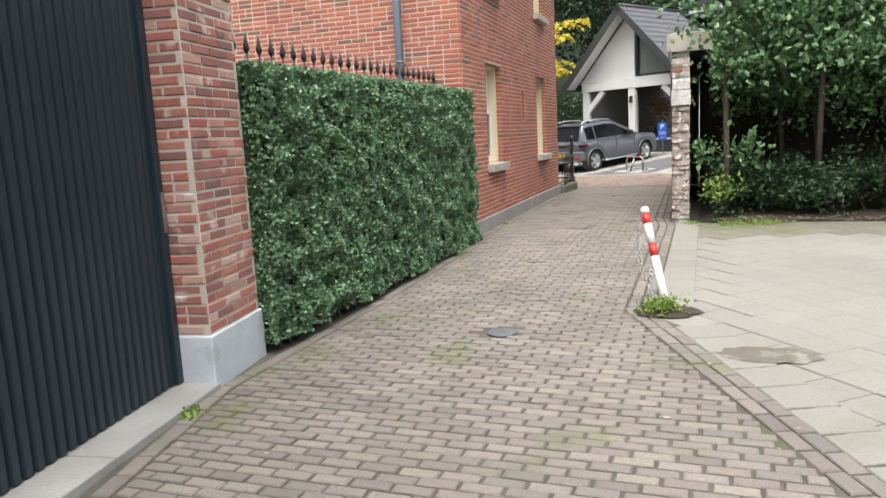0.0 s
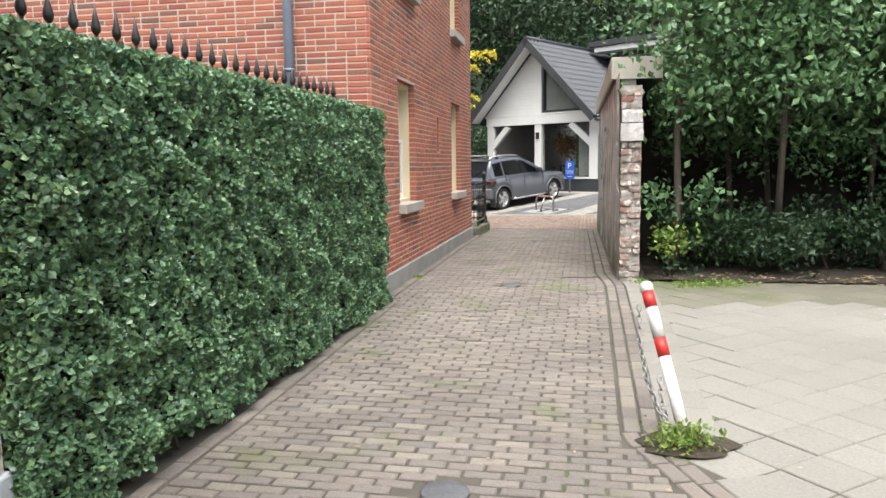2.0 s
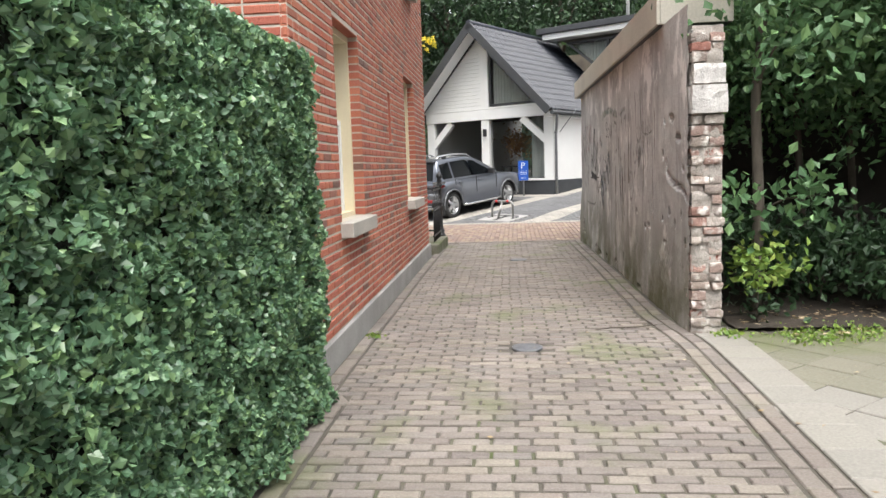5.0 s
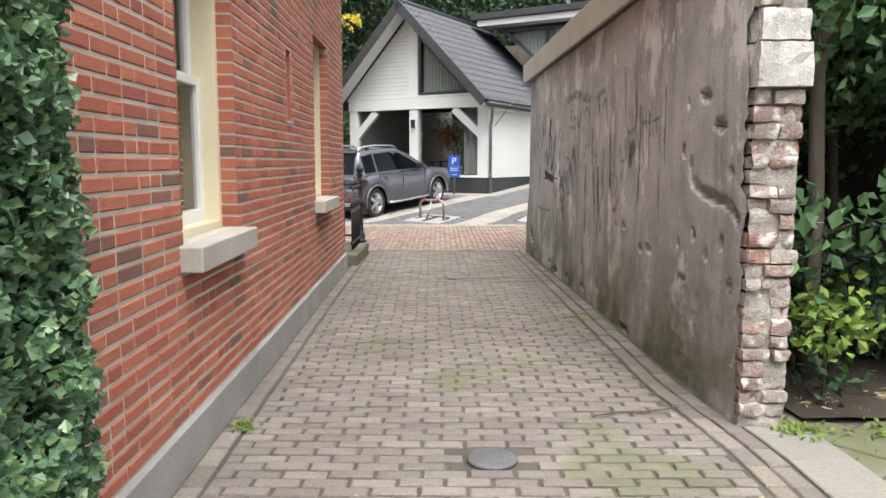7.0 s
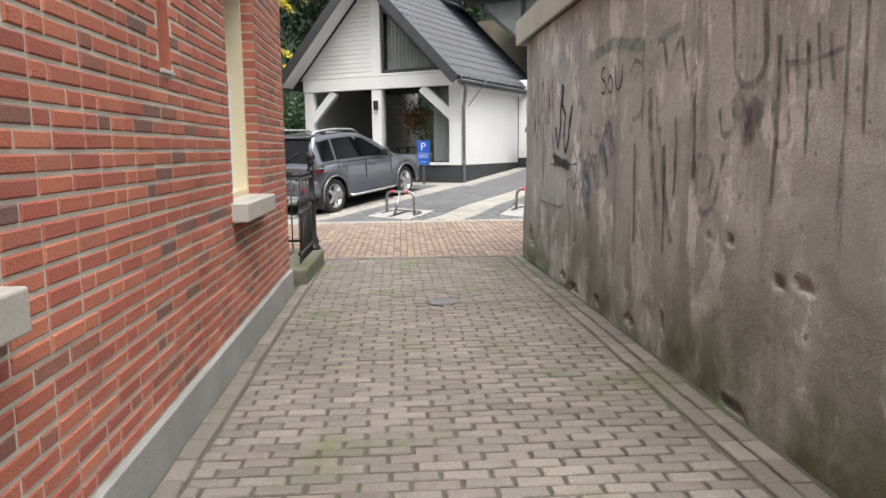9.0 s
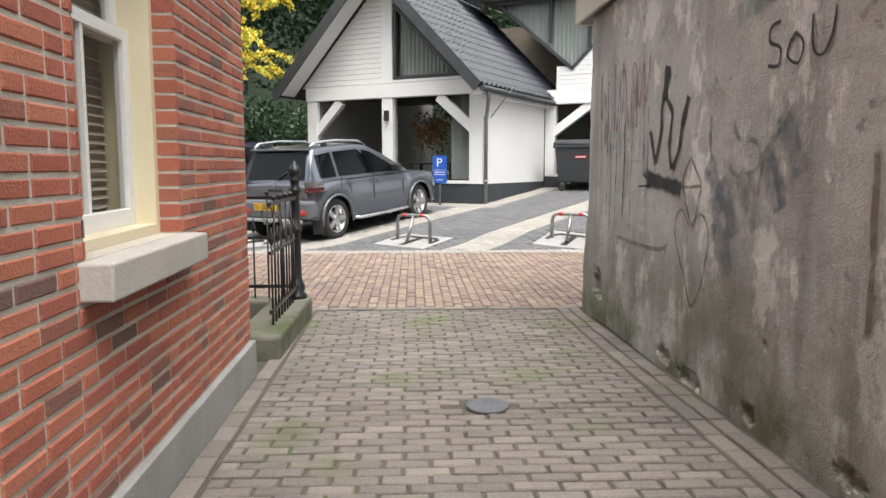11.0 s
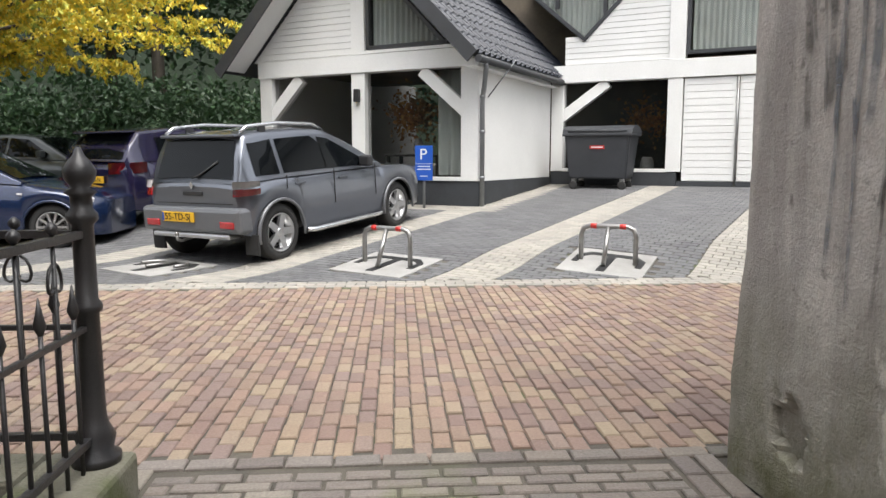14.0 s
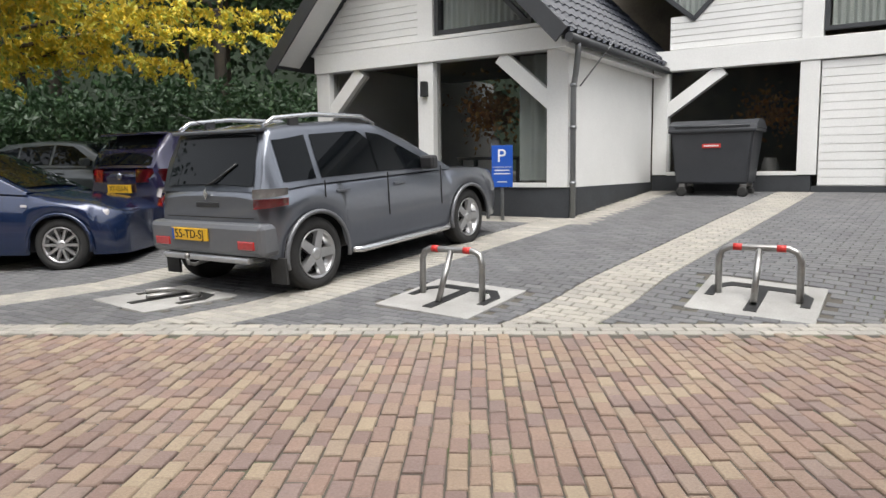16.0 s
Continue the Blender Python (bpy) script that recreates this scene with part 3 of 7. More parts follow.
Y_SH, L_SH, H_SH = -0.88, 6.32, 2.46
# knocked-out spots: along the wall, height, half width, half height
PITS = [(0.82, 0.72, 0.04, 0.03), (-0.18, 0.91, 0.035, 0.035), (-0.37, 0.82, 0.035, 0.035), (-0.56, 0.91, 0.04, 0.035), (0.05, 0.84, 0.025, 0.025), (-0.03, 0.64, 0.06, 0.02),
        (-0.70, 0.70, 0.05, 0.03), (-0.31, 1.68, 0.09, 0.035), (-0.07, 1.66, 0.03, 0.03), (-0.53, 1.51, 0.09, 0.03), (-0.02, 1.39, 0.04, 0.04), (-0.14, 1.30, 0.04, 0.07), (-0.68, 1.27, 0.04, 0.03),
        (1.25, 0.84, 0.04, 0.03), (0.63, 0.73, 0.075, 0.03), (2.06, 0.24, 0.03, 0.06), (2.65, 0.12, 0.10, 0.04), (1.17, 0.05, 0.16, 0.03), (4.1, 0.05, 0.18, 0.05), (4.5, 0.10, 0.10, 0.05),
        (3.4, 0.10, 0.08, 0.04), (5.95, 0.30, 0.10, 0.14), (1.47, 0.83, 0.02, 0.02), (3.28, 0.46, 0.015, 0.015)]
CRACK = ((-0.16, 1.22), (-0.30, 1.16), (-0.46, 1.14), (-0.63, 1.12), (-0.80, 1.03))


def pit_depth(y, z):
    d = 0.0
    jag = 0.35 * noise.noise(Vector((y * 22, z * 22, 4))) + 0.25 * noise.noise(Vector((y * 50, z * 50, 1)))
    for py, pz, a, b in PITS:
        u, w = (y - py) / a, (z - pz) / b
        if abs(u) < 1.5 and abs(w) < 1.5:
            d = max(d, 0.04 * smooth(0.88, 0.78, math.hypot(u, w) + jag))
    for (ya, za), (yb, zb) in zip(CRACK, CRACK[1:]):
        k = min(1.0, max(0.0, ((y - ya) * (yb - ya) + (z - za) * (zb - za)) / ((yb - ya) ** 2 + (zb - za) ** 2)))
        r = math.hypot(y - ya - k * (yb - ya), z - za - k * (zb - za)) / 0.035
        d = max(d, 0.045 * smooth(0.85, 0.65, r + jag))
    return d


def wall_out(y, z):
    """How far the render stands out towards the alley."""
    d = 0.014 * noise.noise(Vector((y * 1.1, z * 1.1, 3))) + 0.005 * noise.noise(Vector((y * 6, z * 6, 9))) + 0.003 * noise.noise(Vector((y * 17, z * 17, 2)))
    scar = smooth(-0.30, -0.15, y) * smooth(0.2, 0.05, y) + 0.7 * smooth(-0.5, -0.3, y) * smooth(-0.05, -0.25, y)
    d -= 0.006 * scar * smooth(0.85, 0.6, z) * (0.6 + noise.noise(Vector((y * 19, z * 19, 30))))
    d += 0.012 * smooth(0.05, -0.02, y) * smooth(0.9, 1.2, z)
    d += 0.035 * smooth(L_SH - 0.6, L_SH, y) * (1 - smooth(0.2, 1.1, z))
    return d


bm = bmesh.new()
ysl = np.concatenate([np.linspace(Y_SH, 0.3, 90), np.linspace(0.32, L_SH, 250)])
zsl = np.linspace(0, H_SH, 120)
vv = []
for y in ysl:
    for z in zsl:
        e = smooth(Y_SH + 0.16, Y_SH, y)
        ragged = e * (0.05 + 0.07 * noise.noise(Vector((0, z * 5.0, 8))) + 0.05 * noise.noise(Vector((0, z * 17.0, 3))))
        vv.append(bm.verts.new((-wall_out(y, z) + pit_depth(y, z), y + ragged, z)))
nz = len(zsl)
for j in range(len(ysl) - 1):
    for k in range(nz - 1):
        a = j * nz + k
        f = bm.faces.new((vv[a], vv[a + nz], vv[a + nz + 1], vv[a + 1]))
        f.smooth = pit_depth(ysl[j], zsl[k]) == 0 and pit_depth(ysl[j + 1], zsl[k + 1]) == 0
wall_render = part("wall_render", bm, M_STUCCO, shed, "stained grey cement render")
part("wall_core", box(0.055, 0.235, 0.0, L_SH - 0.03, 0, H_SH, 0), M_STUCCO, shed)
bm = bmesh.new()
rows = []
for z in zsl:
    rows.append([bm.verts.new((-wall_out(L_SH, z) + q * (0.45 + wall_out(L_SH, z)), L_SH + 0.012 * noise.noise(Vector((q * 5, z * 5, 40))) * (1 if 0 < q < 1 else 0), z)) for q in np.linspace(0, 1, 12)])
for a, b in zip(rows, rows[1:]):
    for k in range(11):
        bm.faces.new((a[k], b[k], b[k + 1], a[k + 1])).smooth = True
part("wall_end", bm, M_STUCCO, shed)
# Dark box added to block the pale view past the broken wall.
part("rear_shed", box(0.46, 3.4, 1.9, L_SH - 0.03, 0, H_SH, 0), M_WOODDARK, shed)
part("fascia", box(-0.075, -0.045, -0.06, L_SH + 0.3, H_SH + 0.0, H_SH + 0.27, 0.006), M_COPING, shed, "cream painted fascia board")
part("fascia", box(-0.043, 0.55, -0.06, -0.03, H_SH + 0.0, H_SH + 0.27, 0.006), M_COPING, shed, "cream painted fascia board")
part("fascia", box(-0.043, 0.55, L_SH + 0.27, L_SH + 0.30, H_SH + 0.0, H_SH + 0.27, 0.006), M_COPING, shed, "cream painted fascia board")
part("roof", box(-0.043, 0.55, -0.028, L_SH + 0.268, H_SH + 0.002, H_SH + 0.24, 0.0), M_GUTTER, shed)

# the broken end of the old wall: lime-smeared bricks with deep joints
stub = thing("broken_wall_stub", "ragged end of an old wall, broken limewashed brick under render", "wall", 2.52, -6.2, 0, 1.2, kind="structure")
TOP_ST = 2.30
bm = bmesh.new()
rows = []
for z in np.linspace(0, TOP_ST, 90):
    rows.append([bm.verts.new((x, Y_SH + 0.022 + 0.03 * noise.noise(Vector((x * 9, 0, z * 11))) + 0.018 * noise.noise(Vector((x * 30, 2, z * 30))), z)) for x in np.linspace(0.012, 0.232, 14)])
for a, b in zip(rows, rows[1:]):
    for k in range(13):
        bm.faces.new((a[k], a[k + 1], b[k + 1], b[k])).smooth = True
part("lime_mortar", bm, M_LIME_MORTAR, stub, "crumbling pale lime mortar")
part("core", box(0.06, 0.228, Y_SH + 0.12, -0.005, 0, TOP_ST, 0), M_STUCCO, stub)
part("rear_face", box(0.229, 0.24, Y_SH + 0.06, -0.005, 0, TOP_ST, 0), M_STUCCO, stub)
rr = random.Random(5)


def rough_brick(x0, x1, y0, z0, z1, material):
    """A worn brick or block: a divided block pushed about by noise."""
    bmh = box(x0, x1, y0, y0 + 0.16, z0, z1, 0.0)
    bmesh.ops.subdivide_edges(bmh, edges=bmh.edges[:], cuts=3, use_grid_fill=True)
    mid = Vector(((x0 + x1) / 2, y0 + 0.08, (z0 + z1) / 2))
    for v in bmh.verts:
        r = Vector(((v.co.x - mid.x) / (x1 - x0), 0, (v.co.z - mid.z) / (z1 - z0)))
        v.co += Vector((noise.noise(v.co * 15), 1.3 * noise.noise(v.co * 13 + Vector((5, 0, 0))), 0.7 * noise.noise(v.co * 15 + Vector((0, 7, 0))))) * 0.011
        if v.co.y < mid.y:
            v.co.y += 0.03 * max(0.0, r.length - 0.46)
    part("brick", bmh, material, stub)


z = 0.02
while z < TOP_ST - 0.08:
    if 1.62 < z < 1.80:
        rough_brick(0.0, 0.25, Y_SH - 0.04, z, z + 0.20, M_STUCCO)
        z += 0.215
        rough_brick(0.02, 0.245, Y_SH - 0.015, z, z + 0.14, M_STUCCO)
        z += 0.155
        continue
    h = rr.uniform(0.05, 0.068)
    cut = rr.choice((0.09, 0.11, 0.13, 0.15))
    for a, b in ((0.008, cut), (cut + 0.008, 0.238)):
        if rr.random() < 0.86:
            rough_brick(a, b + rr.uniform(-0.02, 0.004), Y_SH + rr.uniform(-0.015, 0.025), z, z + h, M_RUIN)
    z += h + rr.uniform(0.006, 0.018)

# plain dark wall added behind the shrubs to close the view
tagged(mesh_ob("wall_garden", box(3.45, 11.5, -3.9, -3.7, -0.1, 2.7, 0), M_WOODDARK), "plain dark board wall closing off the shrub bed", "wall", kind="structure")

# garage with the ribbed door
gar = thing("garage", "brick garage corner with a dark ribbed double door", "garage", -0.08, -14.24, ground(0, -14), 9.5, kind="structure")
part("pier_core", box(-0.5, 0.226, 0.006, 0.70, 0, 4.2, 0), M_MORTAR, gar)
part("wall_left", box(-0.5, 0.22, -6.0, -4.21, 0, 4.2, 0), M_OLDBRICK, gar)
part("lintel", box(-0.5, 0.22, -4.2, 0.0, 3.4, 4.2, 0), M_OLDBRICK, gar)
part("pier_base", box(-0.1, 0.245, -0.015, 0.73, -0.06, 0.33, 0.012), M_PALEBASE, gar, "pale grey painted stone base")
part("pier_base_flank", box(-0.5, -0.11, 0.71, 0.73, 0, 0.3, 0.0), M_CONC, gar)
for k in range(4):
    y0 = -4.2 + k * 1.05
    part("door_sill", box(-0.05, 0.27, y0 + 0.004, y0 + 1.046, -0.06, 0.035, 0.008), M_CONC, gar, "grey stone door sill")
door = part("door", box(-0.06, -0.02, -4.19, -0.015, 0.04, 3.39, 0), M_GARAGE, gar, "dark blue-green ribbed wooden garage door")
for k in range(56):
    y = -4.15 + k * 0.0745
    if y < -0.09:
        part("rib", prism([(-0.02, 0), (0.004, 0.012), (0.004, 0.05), (-0.02, 0.062)], 3.33, Matrix.Translation((0, y, 0.045)) @ Matrix(((1, 0, 0, 0), (0, 0, 1, 0), (0, 1, 0, 0), (0, 0, 0, 1)))), M_GARAGE, door)
part("door_post", box(-0.02, 0.03, -0.075, -0.015, 0.04, 3.39, 0.004), M_GARAGE, door)
part("lock_plate", box(0.031, 0.042, -0.062, -0.026, 0.98, 1.22, 0.003), M_STEEL, door, "steel lock plate")
part("return_wall", box(-4.0, -0.51, 0.2, 0.5, 0, 4.2, 0), M_OLDBRICK, gar)

# ---- shop building ----
shop = thing("shop_building", "white shop with timber framing, black tiled roof and large windows", "shop", BX, BY, 0, BA, kind="structure")
Z0, ZP, ZB, ZE = 0.0, 0.86, 2.86, 3.20
W = 4.9
part("plinth", box(-W, 0.02, 0.02, 0.3, Z0, ZP, 0.004), M_DARKPLINTH, shop, "anthracite painted plinth")
part("plinth", box(-0.28, 0.02, 0.31, 3.8, Z0, ZP, 0.004), M_DARKPLINTH, shop, "anthracite painted plinth")
part("side_wall", box(-0.27, 0.0, 0.24, 3.8, ZP + 0.002, 2.98, 0.0), M_WHITE, shop, "white rendered side wall")
part("left_wall", box(-W, -W + 0.25, 0.32, 6.0, 0, ZE, 0.0), M_WHITE, shop)
for a, b in ((-W, -W + 0.30), (-2.66, -2.36), (-0.34, 0.0)):
    part("post", box(a, b, 0.0, 0.23, ZP + 0.002, ZB, 0.008), M_WHITE, shop, "white timber post")
part("beam", box(-W - 0.02, -0.10, -0.03, 0.24, ZB + 0.002, ZE - 0.01, 0.01), M_WHITE, shop, "white timber beam")
part("beam_end", box(-0.099, 0.02, -0.03, 0.24, ZB + 0.002, 2.98, 0.004), M_WHITE, shop)
part("window_ledge", box(-W + 0.3, -0.34, -0.01, 0.2, ZP + 0.002, ZP + 0.07, 0.004), M_WHITE, shop)


def brace(parent, x0, z0, x1, z1, y0=0.0, w=0.22, t=0.18):
    d = Vector((x1 - x0, 0, z1 - z0))
    m = pose(x0, y0, z0) @ Matrix.Rotation(-math.atan2(d.z, d.x), 4, "Y")
    part("brace", box(0, d.length, 0, t, -w / 2, w / 2, 0.006, m), M_WHITE, parent, "white diagonal brace")


brace(shop, -W + 0.2, 2.05, -W + 1.0, 2.84, 0.02)
brace(shop, -0.22, 2.05, -1.15, 2.84, 0.02)
for a, b in ((-W + 0.3, -2.66), (-2.36, -0.34)):
    p = part("shop_pane", box(a, b, 0.12, 0.13, ZP + 0.07, ZB, 0), M_GLASS, shop)
    p.visible_shadow = False
# gable: apex, roof pitch
AX, AZ = -2.62, 5.78
slope = (AZ - 3.0) / (0.12 - AX)


def roof_z(x):
    return AZ - abs(x - AX) * slope


bm = bmesh.new()
zz = ZE + 0.02
n = 0
while zz < AZ - 0.2:
    h = 0.118
    half = (AZ - 0.12 - zz - h / 2) / slope
    if half > 0.1:
        rt = min(AX + half, -2.66 if zz < 5.2 else AX + half)
        bm_box(bm, AX - half, rt, 0.06, 0.085, zz + 0.004, zz + h - 0.004, Matrix.Identity(4), 0.003)
    zz += h
part("gable_cladding", bm, M_WHITE, shop, "white painted cladding boards")
bm = prism([(AX - (AZ - 0.05 - ZE) / slope, ZE), (AX + 0.02, ZE), (AX + 0.02, AZ - 0.08)], 0.1, pose(0, 0.09, 0))
part("gable_backing", bm, M_WHITE, shop)
part("gable_post", box(-2.66, -2.36, 0.0, 0.2, ZE + 0.002, 5.25, 0.006), M_WHITE, shop, "white timber post")
tri = [(-2.34, 3.28), (-0.62, 3.28), (-2.34, 3.28 + 1.72 * slope)]
part("gable_glass", prism(tri, 0.01, pose(0, 0.12, 0)), M_CLEAR, shop).visible_shadow = False
for i in range(3):
    (x0, z0), (x1, z1) = tri[i], tri[(i + 1) % 3]
    d = Vector((x1 - x0, 0, z1 - z0))
    m = pose(x0, 0.03, z0) @ Matrix.Rotation(-math.atan2(d.z, d.x), 4, "Y")
    part("gable_window_frame", box(0, d.length, 0, 0.10, 0, 0.07, 0.003, m), M_GUTTER, shop, "dark window frame")
brace(shop, -0.28, 3.19, -2.30, 5.20, 0.0, 0.2, 0.2)
part("gable_ledge", box(-2.36, -0.3, -0.015, 0.2, ZE + 0.002, ZE + 0.06, 0.004), M_WHITE, shop)


def curtain(parent, x0, x1, y, z0, z1f, pitch=0.11):
    bm = bmesh.new()
    n = int((x1 - x0) / 0.02)
    a = []
    for i in range(n + 1):
        x = x0 + (x1 - x0) * i / n
        o = 0.035 * math.sin(2 * math.pi * x / pitch + 0.6 * math.sin(x * 9))
        lo = z0(x) if callable(z0) else z0
        a.append((bm.verts.new((x, y + o, lo)), bm.verts.new((x, y + o, max(lo + 0.01, z1f(x))))))
    for p, q in zip(a, a[1:]):
        bm.faces.new((p[0], q[0], q[1], p[1])).smooth = True
    part("curtain", bm, M_CURTAIN, parent, "pale grey-green pleated curtain")


curtain(shop, -2.3, -0.7, 0.24, 3.3, lambda x: 3.3 + (-0.62 - x) * slope)
curtain(shop, -0.95, -0.36, 0.35, ZP + 0.1, lambda x: ZB, 0.3)
part("wall_lamp", box(-2.55, -2.45, -0.10, -0.001, 2.32, 2.56, 0.01), M_PLASTIC, shop, "black wall lamp")
# roof planes with tiles
RL = 5.2


def roof_slope(sign, y0, y1):
    """One tiled slope of the porch roof, with its board and verge."""
    s = math.hypot(1, slope)
    run = (0.2 - AX)
    ln = run * s
    ang = math.atan(slope)
    m = pose(AX, 0, AZ + 0.10) @ Matrix.Rotation(ang if sign > 0 else math.pi - ang, 4, "Y")
    flip = Matrix.Diagonal((1, 1, 1 if sign > 0 else -1, 1))
    part("roof_board", box(0.0, ln, y0, y1, -0.10, -0.02, 0, m @ flip), M_GUTTER, shop)
    part("verge_board", box(-0.02, ln + 0.05, y0 - 0.04, y0 - 0.005, -0.20, 0.05, 0.006, m @ flip), M_GUTTER, shop, "black verge board")
    part("soffit", box(0.0, ln - 0.1, y0, -0.035, -0.135, -0.105, 0, m @ flip), M_WHITE, shop)
    verts, faces = [], []
    ca, ra = 0.24, 0.30
    nc, nr = int((y1 - y0) / ca), int(ln / ra) + 1
    for r in range(nr):
        for c in range(nc):
            b = len(verts)
            for i, f in enumerate((0, 0.12, 0.28, 0.45, 0.62, 0.8, 1.0)):
                lift = (0.035, 0.06, 0.04, 0.0, -0.018, -0.005, 0.028)[i]
                for k, (q, up) in enumerate(((0, 0.0), (min(ra + 0.03, ln + 0.04 - r * ra), 0.03), (min(ra + 0.03, ln + 0.04 - r * ra), 0.005))):
                    p = m @ flip @ Vector((r * ra + q, y0 + (c + f) * ca, lift + up - 0.01))
                    verts.append(p)
            for i in range(6):
                o = b + i * 3
                faces += [(o, o + 3, o + 4, o + 1), (o + 1, o + 4, o + 5, o + 2)]
    t = raw("roof_tiles", verts, faces, M_TILE, shop)
    tagged(t, "black glazed wavy roof tiles", kind="stuff")


roof_slope(1, -0.62, RL)
roof_slope(-1, -0.62, RL)
bm = bmesh.new()
bm_tube(bm, [(AX, -0.64, AZ + 0.11), (AX, RL, AZ + 0.11)], 0.09, 12)
part("ridge_tiles", bm, M_TILE, shop)
gx, gz = 0.27, roof_z(0.2) - 0.02
bm = bmesh.new()
bm_tube(bm, [(gx, -0.6, gz), (gx, 3.9, gz)], 0.065, 10)
part("gutter", bm, M_GUTTER, shop, "dark half-round gutter")
part("eave_soffit", box(0.02, 0.2, -0.55, 3.79, 2.78, 2.80, 0), M_WHITE, shop)
part("rain_pipe", tube([(gx, -0.3, gz - 0.03), (gx, -0.28, gz - 0.13), (0.12, -0.02, gz - 0.42), (0.08, 0.0, gz - 0.60), (0.08, 0.0, 0.38)], 0.042, 12), M_ZINC, shop, "grey zinc rain pipe")
for z in (0.9, 1.7, 2.3):
    part("pipe_collar", lathe([(0.052, 0), (0.052, 0.05)], (0.08, 0.0, z), 12), M_ZINC, shop)
part("stay_rod", tube([(0.01, 0.4, 2.35), (0.4, 0.75, 3.02)], 0.012, 6), M_ZINC, shop)
# interior
part("inner_floor", box(-W + 0.26, 12.0, 4.2, 9.0, 0.5, 0.6, 0), M_INSIDE, shop)
part("inner_floor", box(-W + 0.26, -0.28, 0.31, 4.19, 0.5, 0.6, 0), M_INSIDE, shop)
part("inner_back", box(-W, 12.0, 9.0, 9.1, 0.4, 6.0, 0), M_INSIDE, shop)
part("inner_ceiling", box(-W + 0.26, -0.28, 0.25, 4.0, ZE - 0.16, ZE - 0.05, 0), M_INSIDE, shop)
# main wing
V0 = 3.8
part("wing_plinth", box(0.03, 2.72, V0, V0 + 0.25, Z0, 0.98, 0.004), M_DARKPLINTH, shop, "anthracite painted plinth")
part("wing_plinth", box(2.73, 9.0, V0 + 0.005, V0 + 0.25, Z0, 0.80, 0.004), M_DARKPLINTH, shop)
part("wing_post", box(0.03, 0.30, V0 - 0.02, V0 + 0.23, 0.99, ZB + 0.02, 0.008), M_WHITE, shop, "white timber post")
part("wing_post", box(2.50, 2.80, V0 - 0.02, V0 + 0.23, 0.99, ZB + 0.02, 0.008), M_WHITE, shop, "white timber post")
part("wing_beam", box(0.03, 9.0, V0 - 0.04, V0 + 0.24, ZB + 0.022, ZE + 0.05, 0.01), M_WHITE, shop, "white timber beam")
brace(shop, 0.25, 2.15, 1.25, 2.86, V0)
part("wing_pane", box(0.3, 2.5, V0 + 0.12, V0 + 0.13, 1.05, ZB + 0.02, 0), M_GLASS, shop).visible_shadow = False
part("wing_ledge", box(0.3, 2.5, V0 - 0.01, V0 + 0.2, 0.982, 1.05, 0.004), M_WHITE, shop)
for x0 in (2.82, 3.87):
    d = part("garage_leaf", box(x0, x0 + 1.0, V0 + 0.03, V0 + 0.1, 0.80, ZB + 0.01, 0), M_WHITE, shop, "white boarded garage door leaf")
    for k in range(15):
        z = 0.81 + k * 0.137
        part("board", box(x0 + 0.005, x0 + 0.995, V0 + 0.005, V0 + 0.028, z + 0.004, z + 0.133, 0.004), M_WHITE, d)
part("door_bar", tube([(3.845, V0 - 0.02, 0.72), (3.845, V0 - 0.02, ZB)], 0.018, 8), M_STEEL, shop, "steel bolt rod")
part("bolt_lock", box(3.82, 3.87, V0 - 0.05, V0 - 0.02, 1.55, 1.66, 0.004), M_STEEL, shop)
part("wing_wall", box(4.9, 9.0, V0 + 0.02, V0 + 0.24, 0.80, ZB + 0.02, 0), M_WHITE, shop)
part("wall_lamp", box(5.0, 5.08, V0 - 0.08, V0 + 0.019, 2.3, 2.56, 0.01), M_PLASTIC, shop, "black wall lamp")
# upper wing: cladding, slanting window and big window
zz = ZE + 0.07
bm = bmesh.new()
while zz < 5.9:
    h = 0.118
    x0 = 0.75 + abs(zz - 3.78) * 0.95 if zz > 3.78 else 0.30
    if x0 < 2.5:
        bm_box(bm, x0, 2.5, V0 + 0.05, V0 + 0.075, zz + 0.004, zz + h - 0.004, Matrix.Identity(4), 0.003)
    zz += h
part("wing_cladding", bm, M_WHITE, shop, "white painted cladding boards")
part("wing_backing", box(2.0, 2.5, V0 + 0.09, V0 + 0.2, ZE + 0.05, 5.0, 0), M_WHITE, shop)
part("wing_backing", box(0.3, 2.0, V0 + 0.09, V0 + 0.2, ZE + 0.05, 3.75, 0), M_WHITE, shop)
wt = [(0.72, 3.76), (2.45, 5.50), (2.45, 5.62), (-1.45, 5.62)]
part("slant_glass", prism(wt, 0.01, pose(0, V0 + 0.10, 0)), M_CLEAR, shop).visible_shadow = False
for i in range(4):
    (x0, z0), (x1, z1) = wt[i], wt[(i + 1) % 4]
    d = Vector((x1 - x0, 0, z1 - z0))
    m = pose(x0, V0 + 0.02, z0) @ Matrix.Rotation(-math.atan2(d.z, d.x), 4, "Y")
    part("slant_window_frame", box(0, d.length, 0, 0.10, -0.02, 0.06, 0.003, m), M_GUTTER, shop, "dark window frame")
for x in (0.1, 1.15):
    part("slant_mullion", box(x - 0.04, x + 0.04, V0 + 0.03, V0 + 0.12, 3.76 + abs(x - 0.72) * 1.03 + 0.08, 5.60, 0.003), M_GUTTER, shop)
curtain(shop, -1.2, 2.3, V0 + 0.2, lambda x: 3.82 + abs(x - 0.72) * (0.87 if x < 0.72 else 1.02), lambda x: 5.6)
